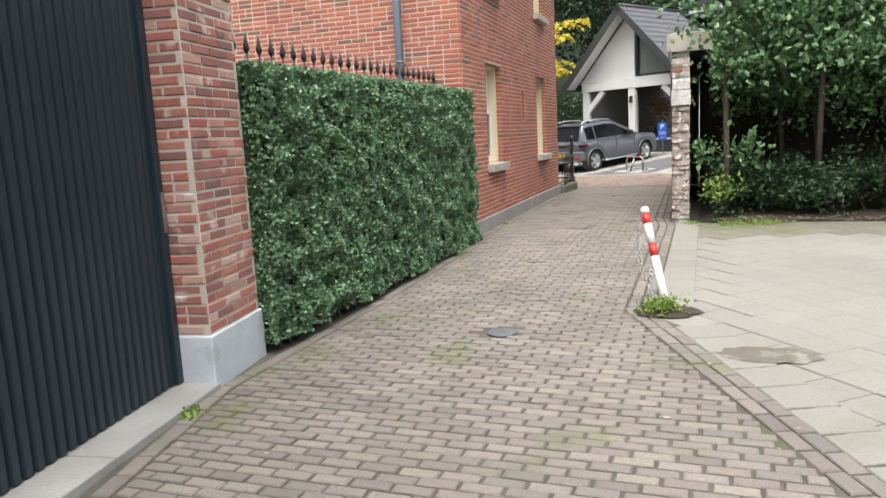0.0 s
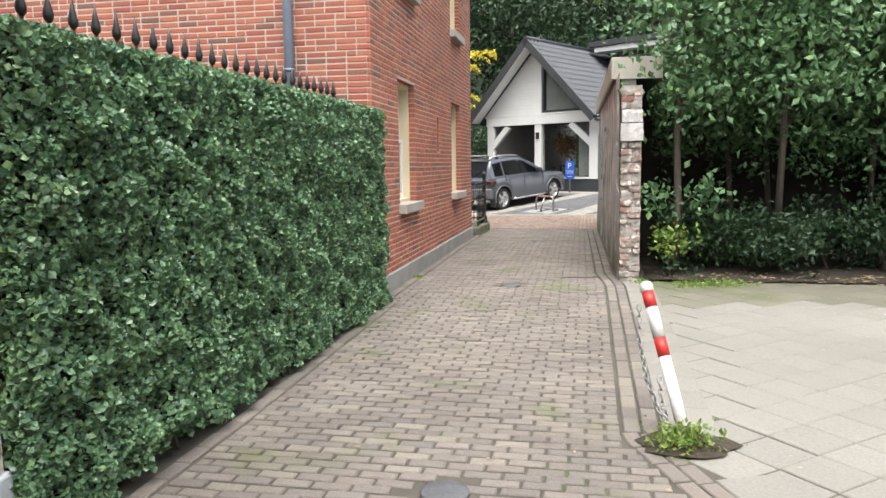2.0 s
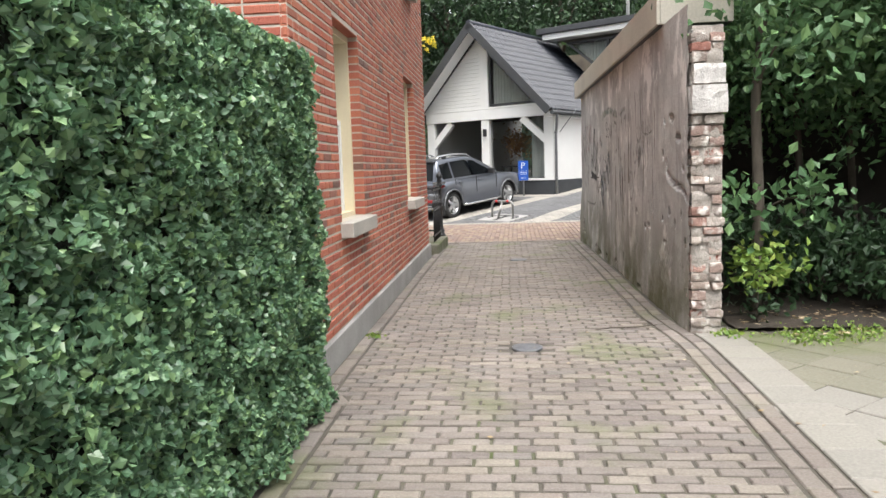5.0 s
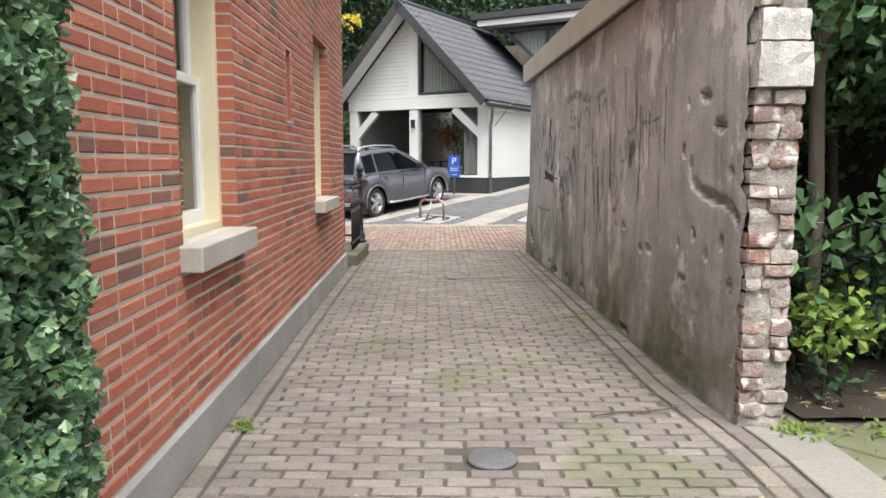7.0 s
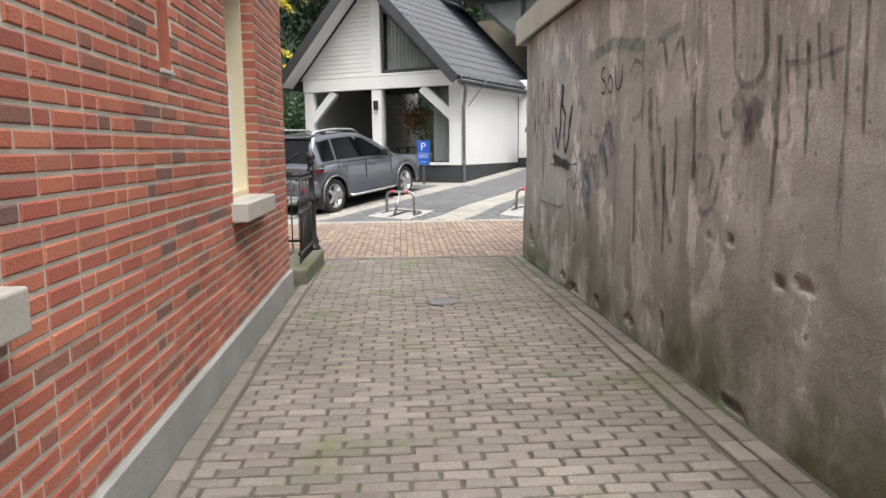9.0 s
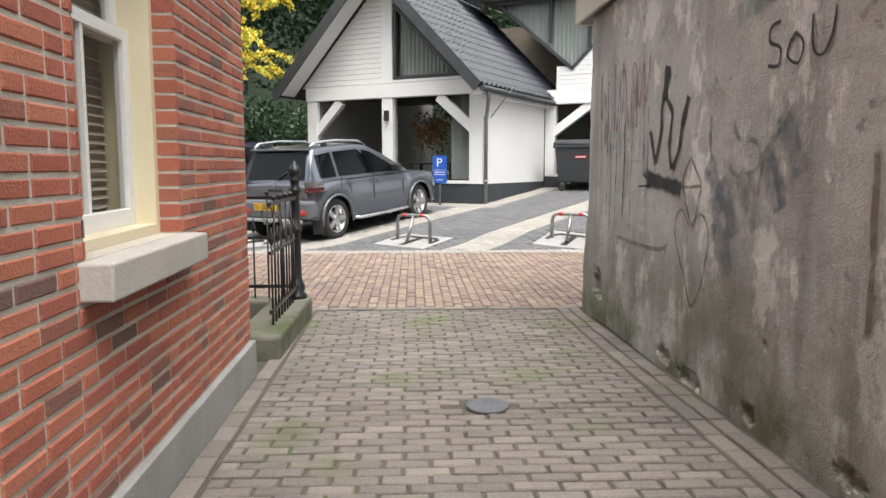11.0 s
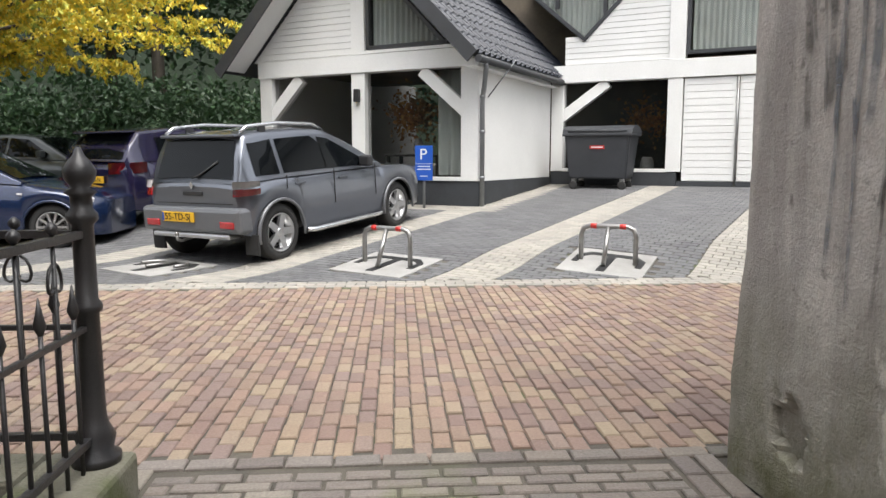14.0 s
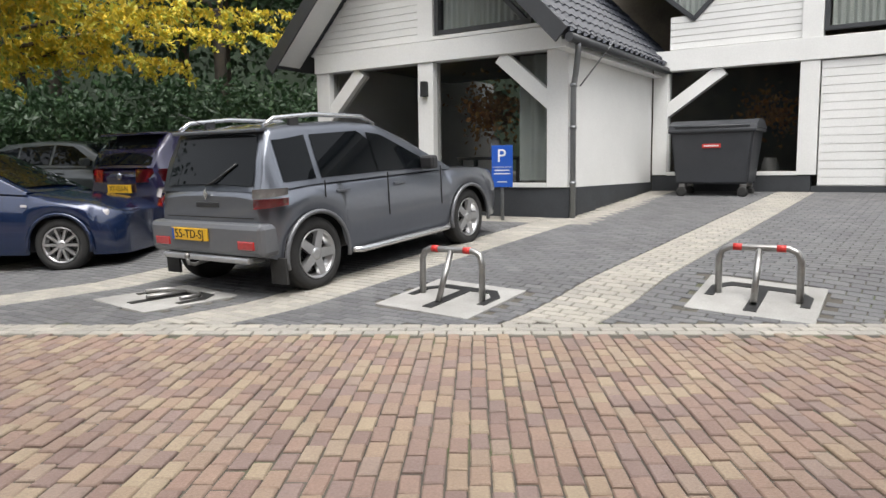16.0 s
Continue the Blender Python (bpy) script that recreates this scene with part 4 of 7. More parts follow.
part("flat_roof_edge", box(-2.2, 9.2, V0 - 0.4, V0 + 0.2, 5.75, 5.95, 0.01), M_WHITE, shop, "white roof edge")
part("flat_roof", box(-2.4, 9.3, V0 - 0.5, 9.2, 5.955, 6.15, 0.01), M_GUTTER, shop, "dark flat roof")
part("upper_post", box(2.5, 2.82, V0 - 0.01, V0 + 0.22, ZE + 0.052, 5.74, 0.006), M_WHITE, shop)
part("big_glass", box(2.9, 4.8, V0 + 0.1, V0 + 0.11, 3.42, 5.1, 0), M_CLEAR, shop).visible_shadow = False
for q in ((2.83, 2.9, 3.35, 5.17), (4.8, 4.87, 3.35, 5.17), (2.9, 4.8, 3.35, 3.42), (2.9, 4.8, 5.1, 5.17)):
    part("big_window_frame", box(q[0], q[1], V0 + 0.02, V0 + 0.12, q[2], q[3], 0.003), M_GUTTER, shop, "dark window frame")
curtain(shop, 2.92, 4.78, V0 + 0.25, 3.45, lambda x: 5.1)
part("upper_wall", box(4.88, 9.0, V0 + 0.02, V0 + 0.22, ZE + 0.052, 5.74, 0), M_WHITE, shop)
part("upper_wall", box(2.83, 4.87, V0 + 0.02, V0 + 0.22, 5.175, 5.74, 0), M_WHITE, shop)
part("end_wall", box(9.0, 9.2, V0, 9.0, 0, 5.74, 0), M_WHITE, shop)
part("back_wall", box(-W, 9.2, 9.2, 9.4, 0, 5.9, 0), M_WHITE, shop)
part("flue", tube([(0.6, V0 + 0.6, 6.15), (0.6, V0 + 0.6, 9.5)], 0.06, 12), M_WHITE, shop, "white flue pole")

# closing walls behind the camera
bd = []
for k in range(49):
    a = 2 * math.pi * k / 48
    bd += [(75 * math.cos(a), 75 * math.sin(a) + 4, -1), (75 * math.cos(a), 75 * math.sin(a) + 4, 20 + 5 * noise.noise(Vector((k * 0.7, 0, 0))))]
tagged(raw("backdrop", bd, [(2 * k, 2 * k + 2, 2 * k + 3, 2 * k + 1) for k in range(48)], M_FARWOOD), "dark far woodland closing the view", "woodland", kind="structure")
tagged(mesh_ob("wall_behind", box(-8, 12, -26.3, -26.0, -0.1, 5.0, 0), M_OLDBRICK), "plain old brick wall", "wall", kind="structure")

# ---- loose things: hedge, plants, bollard, railing ----
rng = np.random.default_rng(3)


def hedge_points(n, y0, y1, z0, z1, x_face, depth):
    """Points over the front, the top and both ends of a clipped hedge."""
    out = []
    areas = [(y1 - y0) * (z1 - z0), (y1 - y0) * depth, depth * (z1 - z0), depth * (z1 - z0)]
    counts = [int(n * a / sum(areas)) for a in areas]
    f = lambda k: rng.uniform(0, 1, k)
    k = counts[0]
    y, z = y0 + f(k) * (y1 - y0), z0 + f(k) * (z1 - z0)
    wob = np.array([0.06 * noise.noise(Vector((a * 1.6, b * 1.6, 0))) + 0.10 * noise.noise(Vector((a * 7, b * 7, 4))) for a, b in zip(y, z)])
    out.append((np.stack([x_face + wob - rng.exponential(0.04, k) + 0.03, y, z], 1), np.tile([1.0, 0, 0.25], (k, 1))))
    k = counts[1]
    out.append((np.stack([x_face - f(k) * depth, y0 + f(k) * (y1 - y0), z1 - rng.exponential(0.02, k) + 0.02], 1), np.tile([0, 0, 1.0], (k, 1))))
    for kk, yy, s in ((counts[2], y0, -1.0), (counts[3], y1, 1.0)):
        out.append((np.stack([x_face - f(kk) * depth, yy - s * rng.exponential(0.03, kk) + 0.02 * s, z0 + f(kk) * (z1 - z0)], 1), np.tile([0, s, 0.2], (kk, 1))))
    return np.concatenate([a for a, _ in out]), np.concatenate([b for _, b in out])


hedge = thing("clipped_hedge", "dense dark green clipped hedge in front of a spiked fence", "hedge", 0.14, -11.06, ground(0, -11), 0.0)
# Solid box, coloured as the shade deep in the hedge.
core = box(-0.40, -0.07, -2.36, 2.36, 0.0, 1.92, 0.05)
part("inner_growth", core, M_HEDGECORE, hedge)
P, O = hedge_points(112000, -2.42, 2.43, 0.05, 1.985, 0.0, 0.46)
v, f = leaf_arrays(P, 0.034, rng, out=O)
tagged(raw("foliage", v, f, M_HEDGE, hedge), "small glossy dark green leaves", kind="stuff")
rr = random.Random(11)
for k in range(34):
    y = -2.3 + k * 0.137 + rr.uniform(-0.04, 0.04)
    part("stem", tube([(-0.06 + rr.uniform(-0.03, 0.03), y, -0.02), (-0.08, y + rr.uniform(-0.05, 0.05), 0.22)], [0.012, 0.008], 5), M_BARK, hedge)

fence = thing("spiked_fence", "old iron fence with spikes rising behind the hedge", "fence", -0.40, -13.35, 0.06)
for z in (1.95, 0.5):
    part("rail", box(-0.02, 0.02, 0.0, 4.9, z, z + 0.03, 0.003), M_BLACK, fence)
for k in range(28):
    y = 0.08 + k * 0.175
    part("bar", tube([(0, y, 0), (0, y, 2.1)], 0.009, 6), M_BLACK, fence)
    part("spike", lathe([(0.009, 0), (0.024, 0.02), (0.028, 0.045), (0.014, 0.10), (0.002, 0.17)], (0, y, 2.08), 6), M_BLACK, fence)


def limbs(bm, base, h, r, rr, n=6, spread=0.5):
    """A tapered trunk with limbs; returns the ends of the limbs."""
    top = Vector(base) + Vector((rr.uniform(-0.2, 0.2), rr.uniform(-0.2, 0.2), h))
    mid = (Vector(base) + top) / 2 + Vector((rr.uniform(-0.12, 0.12), rr.uniform(-0.12, 0.12), 0))
    bm_tube(bm, [base, mid, top], [r, r * 0.75, r * 0.3], 8)
    ends = [top]
    for k in range(n):
        a = 2 * math.pi * k / n + rr.uniform(-0.4, 0.4)
        s = Vector(base).lerp(top, rr.uniform(0.4, 0.9))
        e = s + Vector((math.cos(a), math.sin(a), rr.uniform(0.3, 0.9))) * h * spread * rr.uniform(0.6, 1.1)
        m = s.lerp(e, 0.5) + Vector((0, 0, 0.1 * h * spread))
        bm_tube(bm, [s, m, e], [r * 0.4, r * 0.25, r * 0.08], 6)
        ends += [m, e]
    return ends


def tree(name, label, x, y, h, r, crown, leaves, size, leafm, seed, z=0, n=7, spread=0.5, low=0.0, cat="tree"):
    t = thing(name, label, cat, x, y, ground(x, y) - 0.03 + z)
    rr = random.Random(seed)
    g = np.random.default_rng(seed)
    bm = bmesh.new()
    ends = limbs(bm, (0, 0, 0), h, r, rr, n, spread)
    part("trunk", bm, M_BARK, t)
    cl = []
    for e in ends:
        for _ in range(5):
            c = np.array(e) + g.normal(size=3) * crown * np.array([0.42, 0.42, 0.33])
            c[2] = max(c[2], low)
            cl.append((c, crown * g.uniform(0.14, 0.34)))
    per = max(1, leaves // len(cl))
    pts = np.concatenate([c + g.normal(size=(per, 3)) * s * np.array([1, 1, 0.6]) for c, s in cl])
    wx, wy = pts[:, 0] + x, pts[:, 1] + y
    pts = pts[~((wx < 3.05) & (wy > -7.6) & (wy < 0.4))]
    v, f = leaf_arrays(pts, size, g, droop=0.5, slim=0.3)
    tagged(raw("crown", v, f, leafm, t), kind="stuff")
    return t


# shrubs and young trees beside the shed
for k, (x, y, h, cr, lv, sz, mt) in enumerate([
        (4.2, -4.9, 3.6, 0.8, 5200, 0.10, M_GREEN), (4.7, -4.9, 3.4, 1.1, 6500, 0.11, M_GREEN), (5.9, -5.0, 3.2, 1.2, 6500, 0.11, M_GREEN),
        (7.2, -5.2, 3.6, 1.3, 7000, 0.12, M_GREEN), (8.6, -5.3, 3.8, 1.4, 7000, 0.13, M_SHADEDGREEN)]):
    tree("tall_shrub", "leafy green overgrown shrub on dark soil", x, y, h, 0.045, cr, int(lv * 2.2), sz * 0.9, mt, 40 + k, n=8, spread=0.36, low=0.4, cat="shrub")
# Low shrubs take the darker leaf so that they look shaded.
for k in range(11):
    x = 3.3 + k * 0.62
    tree("low_shrub", "low leafy green shrub along the paving", x, -6.1 + 0.25 * math.sin(k * 2.3), 0.55, 0.018, 0.45, 1300, 0.08, M_SHADEDGREEN, 80 + k, n=6, spread=0.7, low=0.06, cat="shrub")
# Crowns added for bright, lit-looking leaves above the bed.
for k, (x, y) in enumerate(((4.5, -6.0), (6.2, -6.1), (7.9, -6.0), (9.6, -6.1))):
    tree("leaning_maple", "young maple with light green leaves over the bed", x, y, 4.0, 0.05, 1.2, 6500, 0.10, M_GREEN, 50 + k, n=9, spread=0.34, low=1.9)
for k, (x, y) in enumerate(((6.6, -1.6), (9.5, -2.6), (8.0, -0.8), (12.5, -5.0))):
    tree("garden_tree", "dense green tree standing behind the shed", x, y, 6.0, 0.14, 2.4, 9000, 0.16, M_SHADEDGREEN, 60 + k, n=9, spread=0.35, low=2.6)

young = thing("young_maple", "slender grey-barked young tree beside the broken wall", "tree", 3.25, -6.3, 0.02)
bm = bmesh.new()
bm_tube(bm, [(0, 0, 0), (0.03, 0.02, 0.9), (0.0, 0.05, 1.8), (0.10, 0.05, 3.0), (0.12, 0.1, 4.6)], [0.05, 0.045, 0.04, 0.032, 0.015], 10)
tw = [((0.02, 0.02, 0.85), (0.35, -0.3, 1.0)), ((0.02, 0.02, 0.9), (-0.3, -0.35, 0.98)), ((0.0, 0.05, 1.9), (0.1, -0.45, 2.3)), ((0.05, 0.05, 2.3), (0.5, -0.4, 2.6)), ((0.08, 0.05, 2.7), (-0.1, -0.3, 3.1)), ((0.1, 0.05, 3.1), (0.5, -0.5, 3.3)), ((0.1, 0.05, 3.4), (-0.4, 0.3, 3.8))]
part("trunk", bm, M_BARK, young)
for a, b in tw:
    part("branch", tube([a, (Vector(a) + Vector(b)) / 2 + Vector((0, 0, 0.05)), b], [0.012, 0.009, 0.004], 5), M_BARK, young)
g = np.random.default_rng(9)
pts = np.concatenate([np.array(b) + g.normal(size=(90 if b[2] < 2 else 330, 3)) * (0.13 if b[2] < 2 else 0.3) for a, b in tw] + [np.array((0.12, 0.1, 4.0)) + g.normal(size=(900, 3)) * np.array((0.4, 0.4, 0.4))])
v, f = leaf_arrays(pts, 0.10, g, droop=0.6, slim=0.34)
tagged(raw("crown", v, f, M_GREEN, young), kind="stuff")
shoot = thing("pale_shoot", "pale yellow-green maple seedling by the wall", "plant", 3.12, -6.75, 0.02)
part("stem", tube([(0, 0, 0), (0.02, -0.02, 0.55)], [0.008, 0.004], 5), M_BARK, shoot)
v, f = leaf_arrays(np.array((0.02, -0.02, 0.48)) + g.normal(size=(190, 3)) * np.array((0.13, 0.13, 0.11)), 0.075, g, slim=0.32)
tagged(raw("leaves", v, f, M_LIME, shoot), kind="stuff")
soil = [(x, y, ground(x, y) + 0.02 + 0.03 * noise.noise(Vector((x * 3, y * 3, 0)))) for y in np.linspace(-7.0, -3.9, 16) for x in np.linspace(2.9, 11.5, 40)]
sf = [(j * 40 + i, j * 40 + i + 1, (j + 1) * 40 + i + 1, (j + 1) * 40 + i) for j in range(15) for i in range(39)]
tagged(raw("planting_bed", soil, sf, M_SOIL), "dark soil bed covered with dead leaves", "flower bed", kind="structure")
k = 1100
c = np.stack([g.uniform(3.0, 10, k), -6.9 + np.abs(g.normal(size=k)) * 0.4 - 0.3 * (g.uniform(size=k) < 0.25), np.full(k, 0.055)], 1)
v, f = leaf_arrays(c, 0.06, g, slim=0.4)
v[:, 2] = 0.05 + (v[:, 2] - 0.055) * 0.25
tagged(raw("fallen_leaves", v, f, M_LITTER), "pale dry fallen leaves along the bed", "leaf litter", kind="stuff")
k = 150
c = np.stack([g.uniform(0.5, 6.5, k), g.uniform(-17, -6.6, k), np.full(k, 0.0)], 1)
v, f = leaf_arrays(c, 0.035, g, slim=0.35)
v[:, 2] = np.array([ground(a, b) + 0.006 for a, b in v[:, :2]]) + v[:, 2] * 0.2
tagged(raw("scattered_leaves", v, f, M_LITTER), "small dry leaves scattered over the paving", "leaf litter", kind="stuff")

# leaning bollard with its chain
bol = thing("leaning_bollard", "leaning red and white striped steel post with a chain", "bollard", 2.71, -11.93, ground(2.7, -11.9))
mb = Vector((-0.20, 0.36, 0.79)).to_track_quat("Z", "Y").to_matrix().to_4x4()
segs = [(0.0, 0.46, M_BOLLARD, "white band"), (0.46, 0.565, M_RED, "red band"), (0.565, 0.74, M_BOLLARD, "white band"), (0.74, 0.83, M_RED, "red band")]
for a, b, mt, lb in segs:
    part("band", lathe([(0.033, a), (0.033, b - 0.001)], n=20, m=mb), mt, bol, lb)
part("cap", lathe([(0.029, 0.83), (0.037, 0.835), (0.037, 0.868), (0.029, 0.885), (0.012, 0.893)], n=20, m=mb), M_BOLLARD, bol, "white domed cap")


def chain(parent, pts, link=0.038):
    pts = [Vector(p) for p in pts]
    ln = [0.0]
    for a, b in zip(pts, pts[1:]):
        ln.append(ln[-1] + (b - a).length)
    s, k = 0.0, 0
    while s < ln[-1]:
        i = next(i for i in range(len(ln) - 1) if ln[i + 1] >= s)
        p = pts[i].lerp(pts[i + 1], (s - ln[i]) / max(1e-6, ln[i + 1] - ln[i]))
        d = (pts[i + 1] - pts[i]).normalized()
        q = d.to_track_quat("X", "Z").to_matrix().to_4x4()
        m = Matrix.Translation(p) @ q @ Matrix.Rotation(radians(90 * (k % 2)), 4, "X")
        bm = bmesh.new()
        ring = [(0.6 * link * math.cos(t), 0.34 * link * math.sin(t), 0) for t in (2 * math.pi * j / 10 for j in range(11))]
        bm_tube(bm, [m @ Vector(c) for c in ring], 0.0042, 5, caps=False)
        part("chain_link", bm, M_STEEL, parent)
        s += link * 0.85
        k += 1


chain(bol, [(-0.235, 0.27, 0.66), (-0.235, 0.20, 0.48), (-0.20, 0.12, 0.30), (-0.14, 0.05, 0.15), (-0.05, -0.02, 0.05)])
chain(bol, [mb @ Vector((0.045, -0.03, 0.34)), mb @ Vector((0.07, -0.03, 0.2)), mb @ Vector((0.05, -0.02, 0.05))])
mound = thing("mud_mound", "heaved dark mud with a green tuft round the post", "mud", 2.70, -11.98, ground(2.7, -12) + 0.004)
bm = bmesh.new()
rings = []
for i in range(7):
    r = 0.23 * i / 6
    rings.append([bm.verts.new((r * 1.05 * math.cos(a) * (1 + 0.5 * noise.noise(Vector((2 * math.cos(a), 2 * math.sin(a), 2)))), r * 0.7 * math.sin(a), 0.075 * (1 - (i / 6) ** 2) + 0.06 * noise.noise(Vector((r * 14 * math.cos(a), r * 14 * math.sin(a), 0))) * (1 - i / 6))) for a in (2 * math.pi * k / 24 for k in range(24))])
for a, b in zip(rings, rings[1:]):
    for k in range(24):
        bm.faces.new((a[k], b[k], b[(k + 1) % 24], a[(k + 1) % 24]))
part("mud", bm, M_MUD, mound)
pts = np.array((-0.03, -0.1, 0.08)) + g.normal(size=(420, 3)) * np.array((0.08, 0.05, 0.04))
v, f = leaf_arrays(pts, 0.035, g, slim=0.25, out=np.tile([0, 0, 1.0], (420, 1)))
tagged(raw("weed_tuft", v, f, M_LIME, mound), "bright green weed tuft", kind="stuff")
for x, y, s, n in ((3.35, -7.25, 0.14, 260), (3.75, -7.1, 0.12, 200), (2.8, -7.15, 0.06, 90), (0.29, -14.62, 0.035, 80), (0.13, -7.1, 0.03, 40)):
    w = thing("weed", "small green weed in the paving joints", "weed", x, y, ground(x, y))
    v, f = leaf_arrays(np.array((0, 0, 0.02)) + np.abs(g.normal(size=(n, 3))) * np.array((s, s, 0.02)) * g.choice([-1, 1], (n, 3)) * np.array((1, 1, 0.5)), 0.035, g, slim=0.3, out=np.tile([0, 0, 1.0], (n, 1)))
    tagged(raw("growth", v, f, M_LIME, w), kind="stuff")
pud = thing("dirt_patch", "dark wet dirt patch on the slabs", "dirt", 3.36, -12.95, ground(3.4, -13) + 0.004)
bm = bmesh.new()
cv = bm.verts.new((0, 0, 0.002))
rim = [bm.verts.new(((0.30 + 0.1 * noise.noise(Vector((3 * math.cos(a), 3 * math.sin(a), 7)))) * math.cos(a), (0.17 + 0.08 * noise.noise(Vector((3 * math.cos(a), 3 * math.sin(a), 3)))) * math.sin(a), 0.0)) for a in (2 * math.pi * k / 40 for k in range(40))]
for k in range(40):
    bm.faces.new((cv, rim[k], rim[(k + 1) % 40]))
part("dirt", bm, M_DAMP, pud)

for x, y in ((1.57, -12.7), (1.31, -7.45), (1.27, -2.4)):
    cvr = thing("valve_cover", "round worn grey iron cover set in the pavers", "manhole cover", x, y, ground(x, y) - 0.01, group="alley covers")
    part("ring", lathe([(0.10, 0), (0.112, 0), (0.112, 0.016), (0.10, 0.016)], n=28), M_IRON, cvr)
    part("lid", lathe([(0.097, 0), (0.097, 0.014), (0.09, 0.017), (0.03, 0.017)], n=28), M_IRON, cvr, "dull grey iron lid")
tw_ = thing("fallen_twig", "thin dry twig lying on the pavers", "twig", 2.1, -6.9, ground(2.1, -6.9) + 0.003, 25)
part("wood", tube([(-0.25, 0.06, 0.008), (-0.1, 0.05, 0.012), (0.05, 0, 0.009), (0.25, -0.02, 0.008)], [0.004, 0.006, 0.006, 0.004], 6), M_BARK, tw_)

# railing on its kerb at the house corner
kerb = thing("mossy_kerb", "mossy stone kerb carrying the iron railing", "kerb", -0.06, -0.47, 0.0, 0, kind="structure")
part("stone", box(-0.22, 0.10, -0.95, 0.55, -0.05, 0.16, 0.025), M_MOSSY, kerb)
part("stone", box(-4.5, -0.23, 0.30, 0.55, -0.05, 0.16, 0.02), M_MOSSY, kerb)
rail = thing("iron_railing", "black wrought-iron railing with scrolls and spear tips", "railing", -0.07, -0.03, 0.16)
prof = [(0.085, 0), (0.085, 0.03), (0.06, 0.05), (0.07, 0.10), (0.05, 0.14), (0.042, 0.18), (0.038, 0.55), (0.05, 0.56), (0.05, 0.58), (0.037, 0.6), (0.036, 0.86), (0.052, 0.88), (0.052, 0.9), (0.036, 0.92), (0.036, 0.96), (0.055, 0.975), (0.03, 0.99), (0.05, 1.02), (0.055, 1.05), (0.035, 1.085), (0.02, 1.10), (0.008, 1.13)]
part("corner_post", lathe(prof, (0, 0, 0), 20), M_BLACK, rail, "turned black iron post")


def rail_run(m, length):
    for z, s in ((0.10, 0.014), (0.50, 0.010), (0.83, 0.014)):
        part("rail", box(0.03, length, -s, s, z - s, z + s, 0.003, m), M_BLACK, rail)
    n = int(length / 0.115)
    for k in range(1, n + 1):
        x = k * 0.115
        tall = k % 2 == 0
        part("bar", tube([m @ Vector((x, 0, 0.0)), m @ Vector((x, 0, 0.83 if tall else 0.56))], 0.008, 6), M_BLACK, rail)
        if not tall:
            part("spear", lathe([(0.008, 0), (0.022, 0.03), (0.012, 0.07), (0.002, 0.12)], m @ Vector((x, 0, 0.55)), 6), M_BLACK, rail)
        else:
            part("knob", lathe([(0.006, 0), (0.02, 0.015), (0.02, 0.03), (0.006, 0.045)], m @ Vector((x, 0, 0.845)), 8), M_BLACK, rail)
        if k % 4 == 2:
            bm = bmesh.new()
            for s in (-1, 1):
                sp = [(x + s * (0.012 + 0.035 * math.sin(t * 0.9)), 0, 0.70 + 0.055 * math.cos(t) * (1 - t / 9)) for t in (0, 0.6, 1.2, 1.8, 2.4, 3.0, 3.6, 4.2)]
                bm_tube(bm, [m @ Vector(p) for p in sp], 0.006, 5)
            part("scroll", bm, M_BLACK, rail)


rail_run(pose(0, 0, 0, 0, 0, -90), 1.1)
rail_run(pose(0, 0, 0, 0, 0, 180), 3.9)
grv = np.random.default_rng(5)
k = 2600
c = np.stack([grv.uniform(-4.2, -0.34, k), grv.uniform(-1.45, -0.28, k), grv.uniform(0.01, 0.05, k)], 1)
v, f = leaf_arrays(c, 0.035, grv, slim=0.5)
tagged(raw("gravel", v, f, M_GRAVEL), "pale gravel strip behind the railing", "gravel", kind="stuff")

# graffiti on the rendered wall
graf = thing("graffiti", "black and faded spray-paint tags on the cement wall", "graffiti", 2.52, -6.2, 0, 1.2)


def stroke(pts, w, material):
    """A sprayed stroke on the wall, thinner towards its rim: points are (along the wall, height)."""
    bm = bmesh.new()
    lay_c = bm.verts.layers.float.new("cover")
    P = [Vector((0, y, z)) for y, z in pts]
    Q = []
    for i in range(len(P) - 1):
        a, b, c, d = P[max(i - 1, 0)], P[i], P[i + 1], P[min(i + 2, len(P) - 1)]
        for k in range(6):
            t = k / 6
            Q.append(0.5 * ((2 * b) + (c - a) * t + (2 * a - 5 * b + 4 * c - d) * t * t + (3 * b - a - 3 * c + d) * t ** 3))
    Q.append(P[-1])
    row = []
    for i, p in enumerate(Q):
        d = (Q[min(i + 1, len(Q) - 1)] - Q[max(i - 1, 0)]).normalized()
        nrm = Vector((0, -d.z, d.y)) * w * 0.62 * (0.85 + 0.4 * noise.noise(p * 11))
        tip = 0.0 if i in (0, len(Q) - 1) else 1.0
        r = []
        for q, cover in ((-1, 0), (-0.55, 1), (0, 1), (0.55, 1), (1, 0)):
            c = p + nrm * q
            v = bm.verts.new((-0.006 - wall_out(c.y, c.z), c.y, c.z))
            v[lay_c] = cover * tip
            r.append(v)
        row.append(r)
    for a, b in zip(row, row[1:]):
        for k in range(4):
            bm.faces.new((a[k], a[k + 1], b[k + 1], b[k]))
    part("stroke", bm, material, graf)


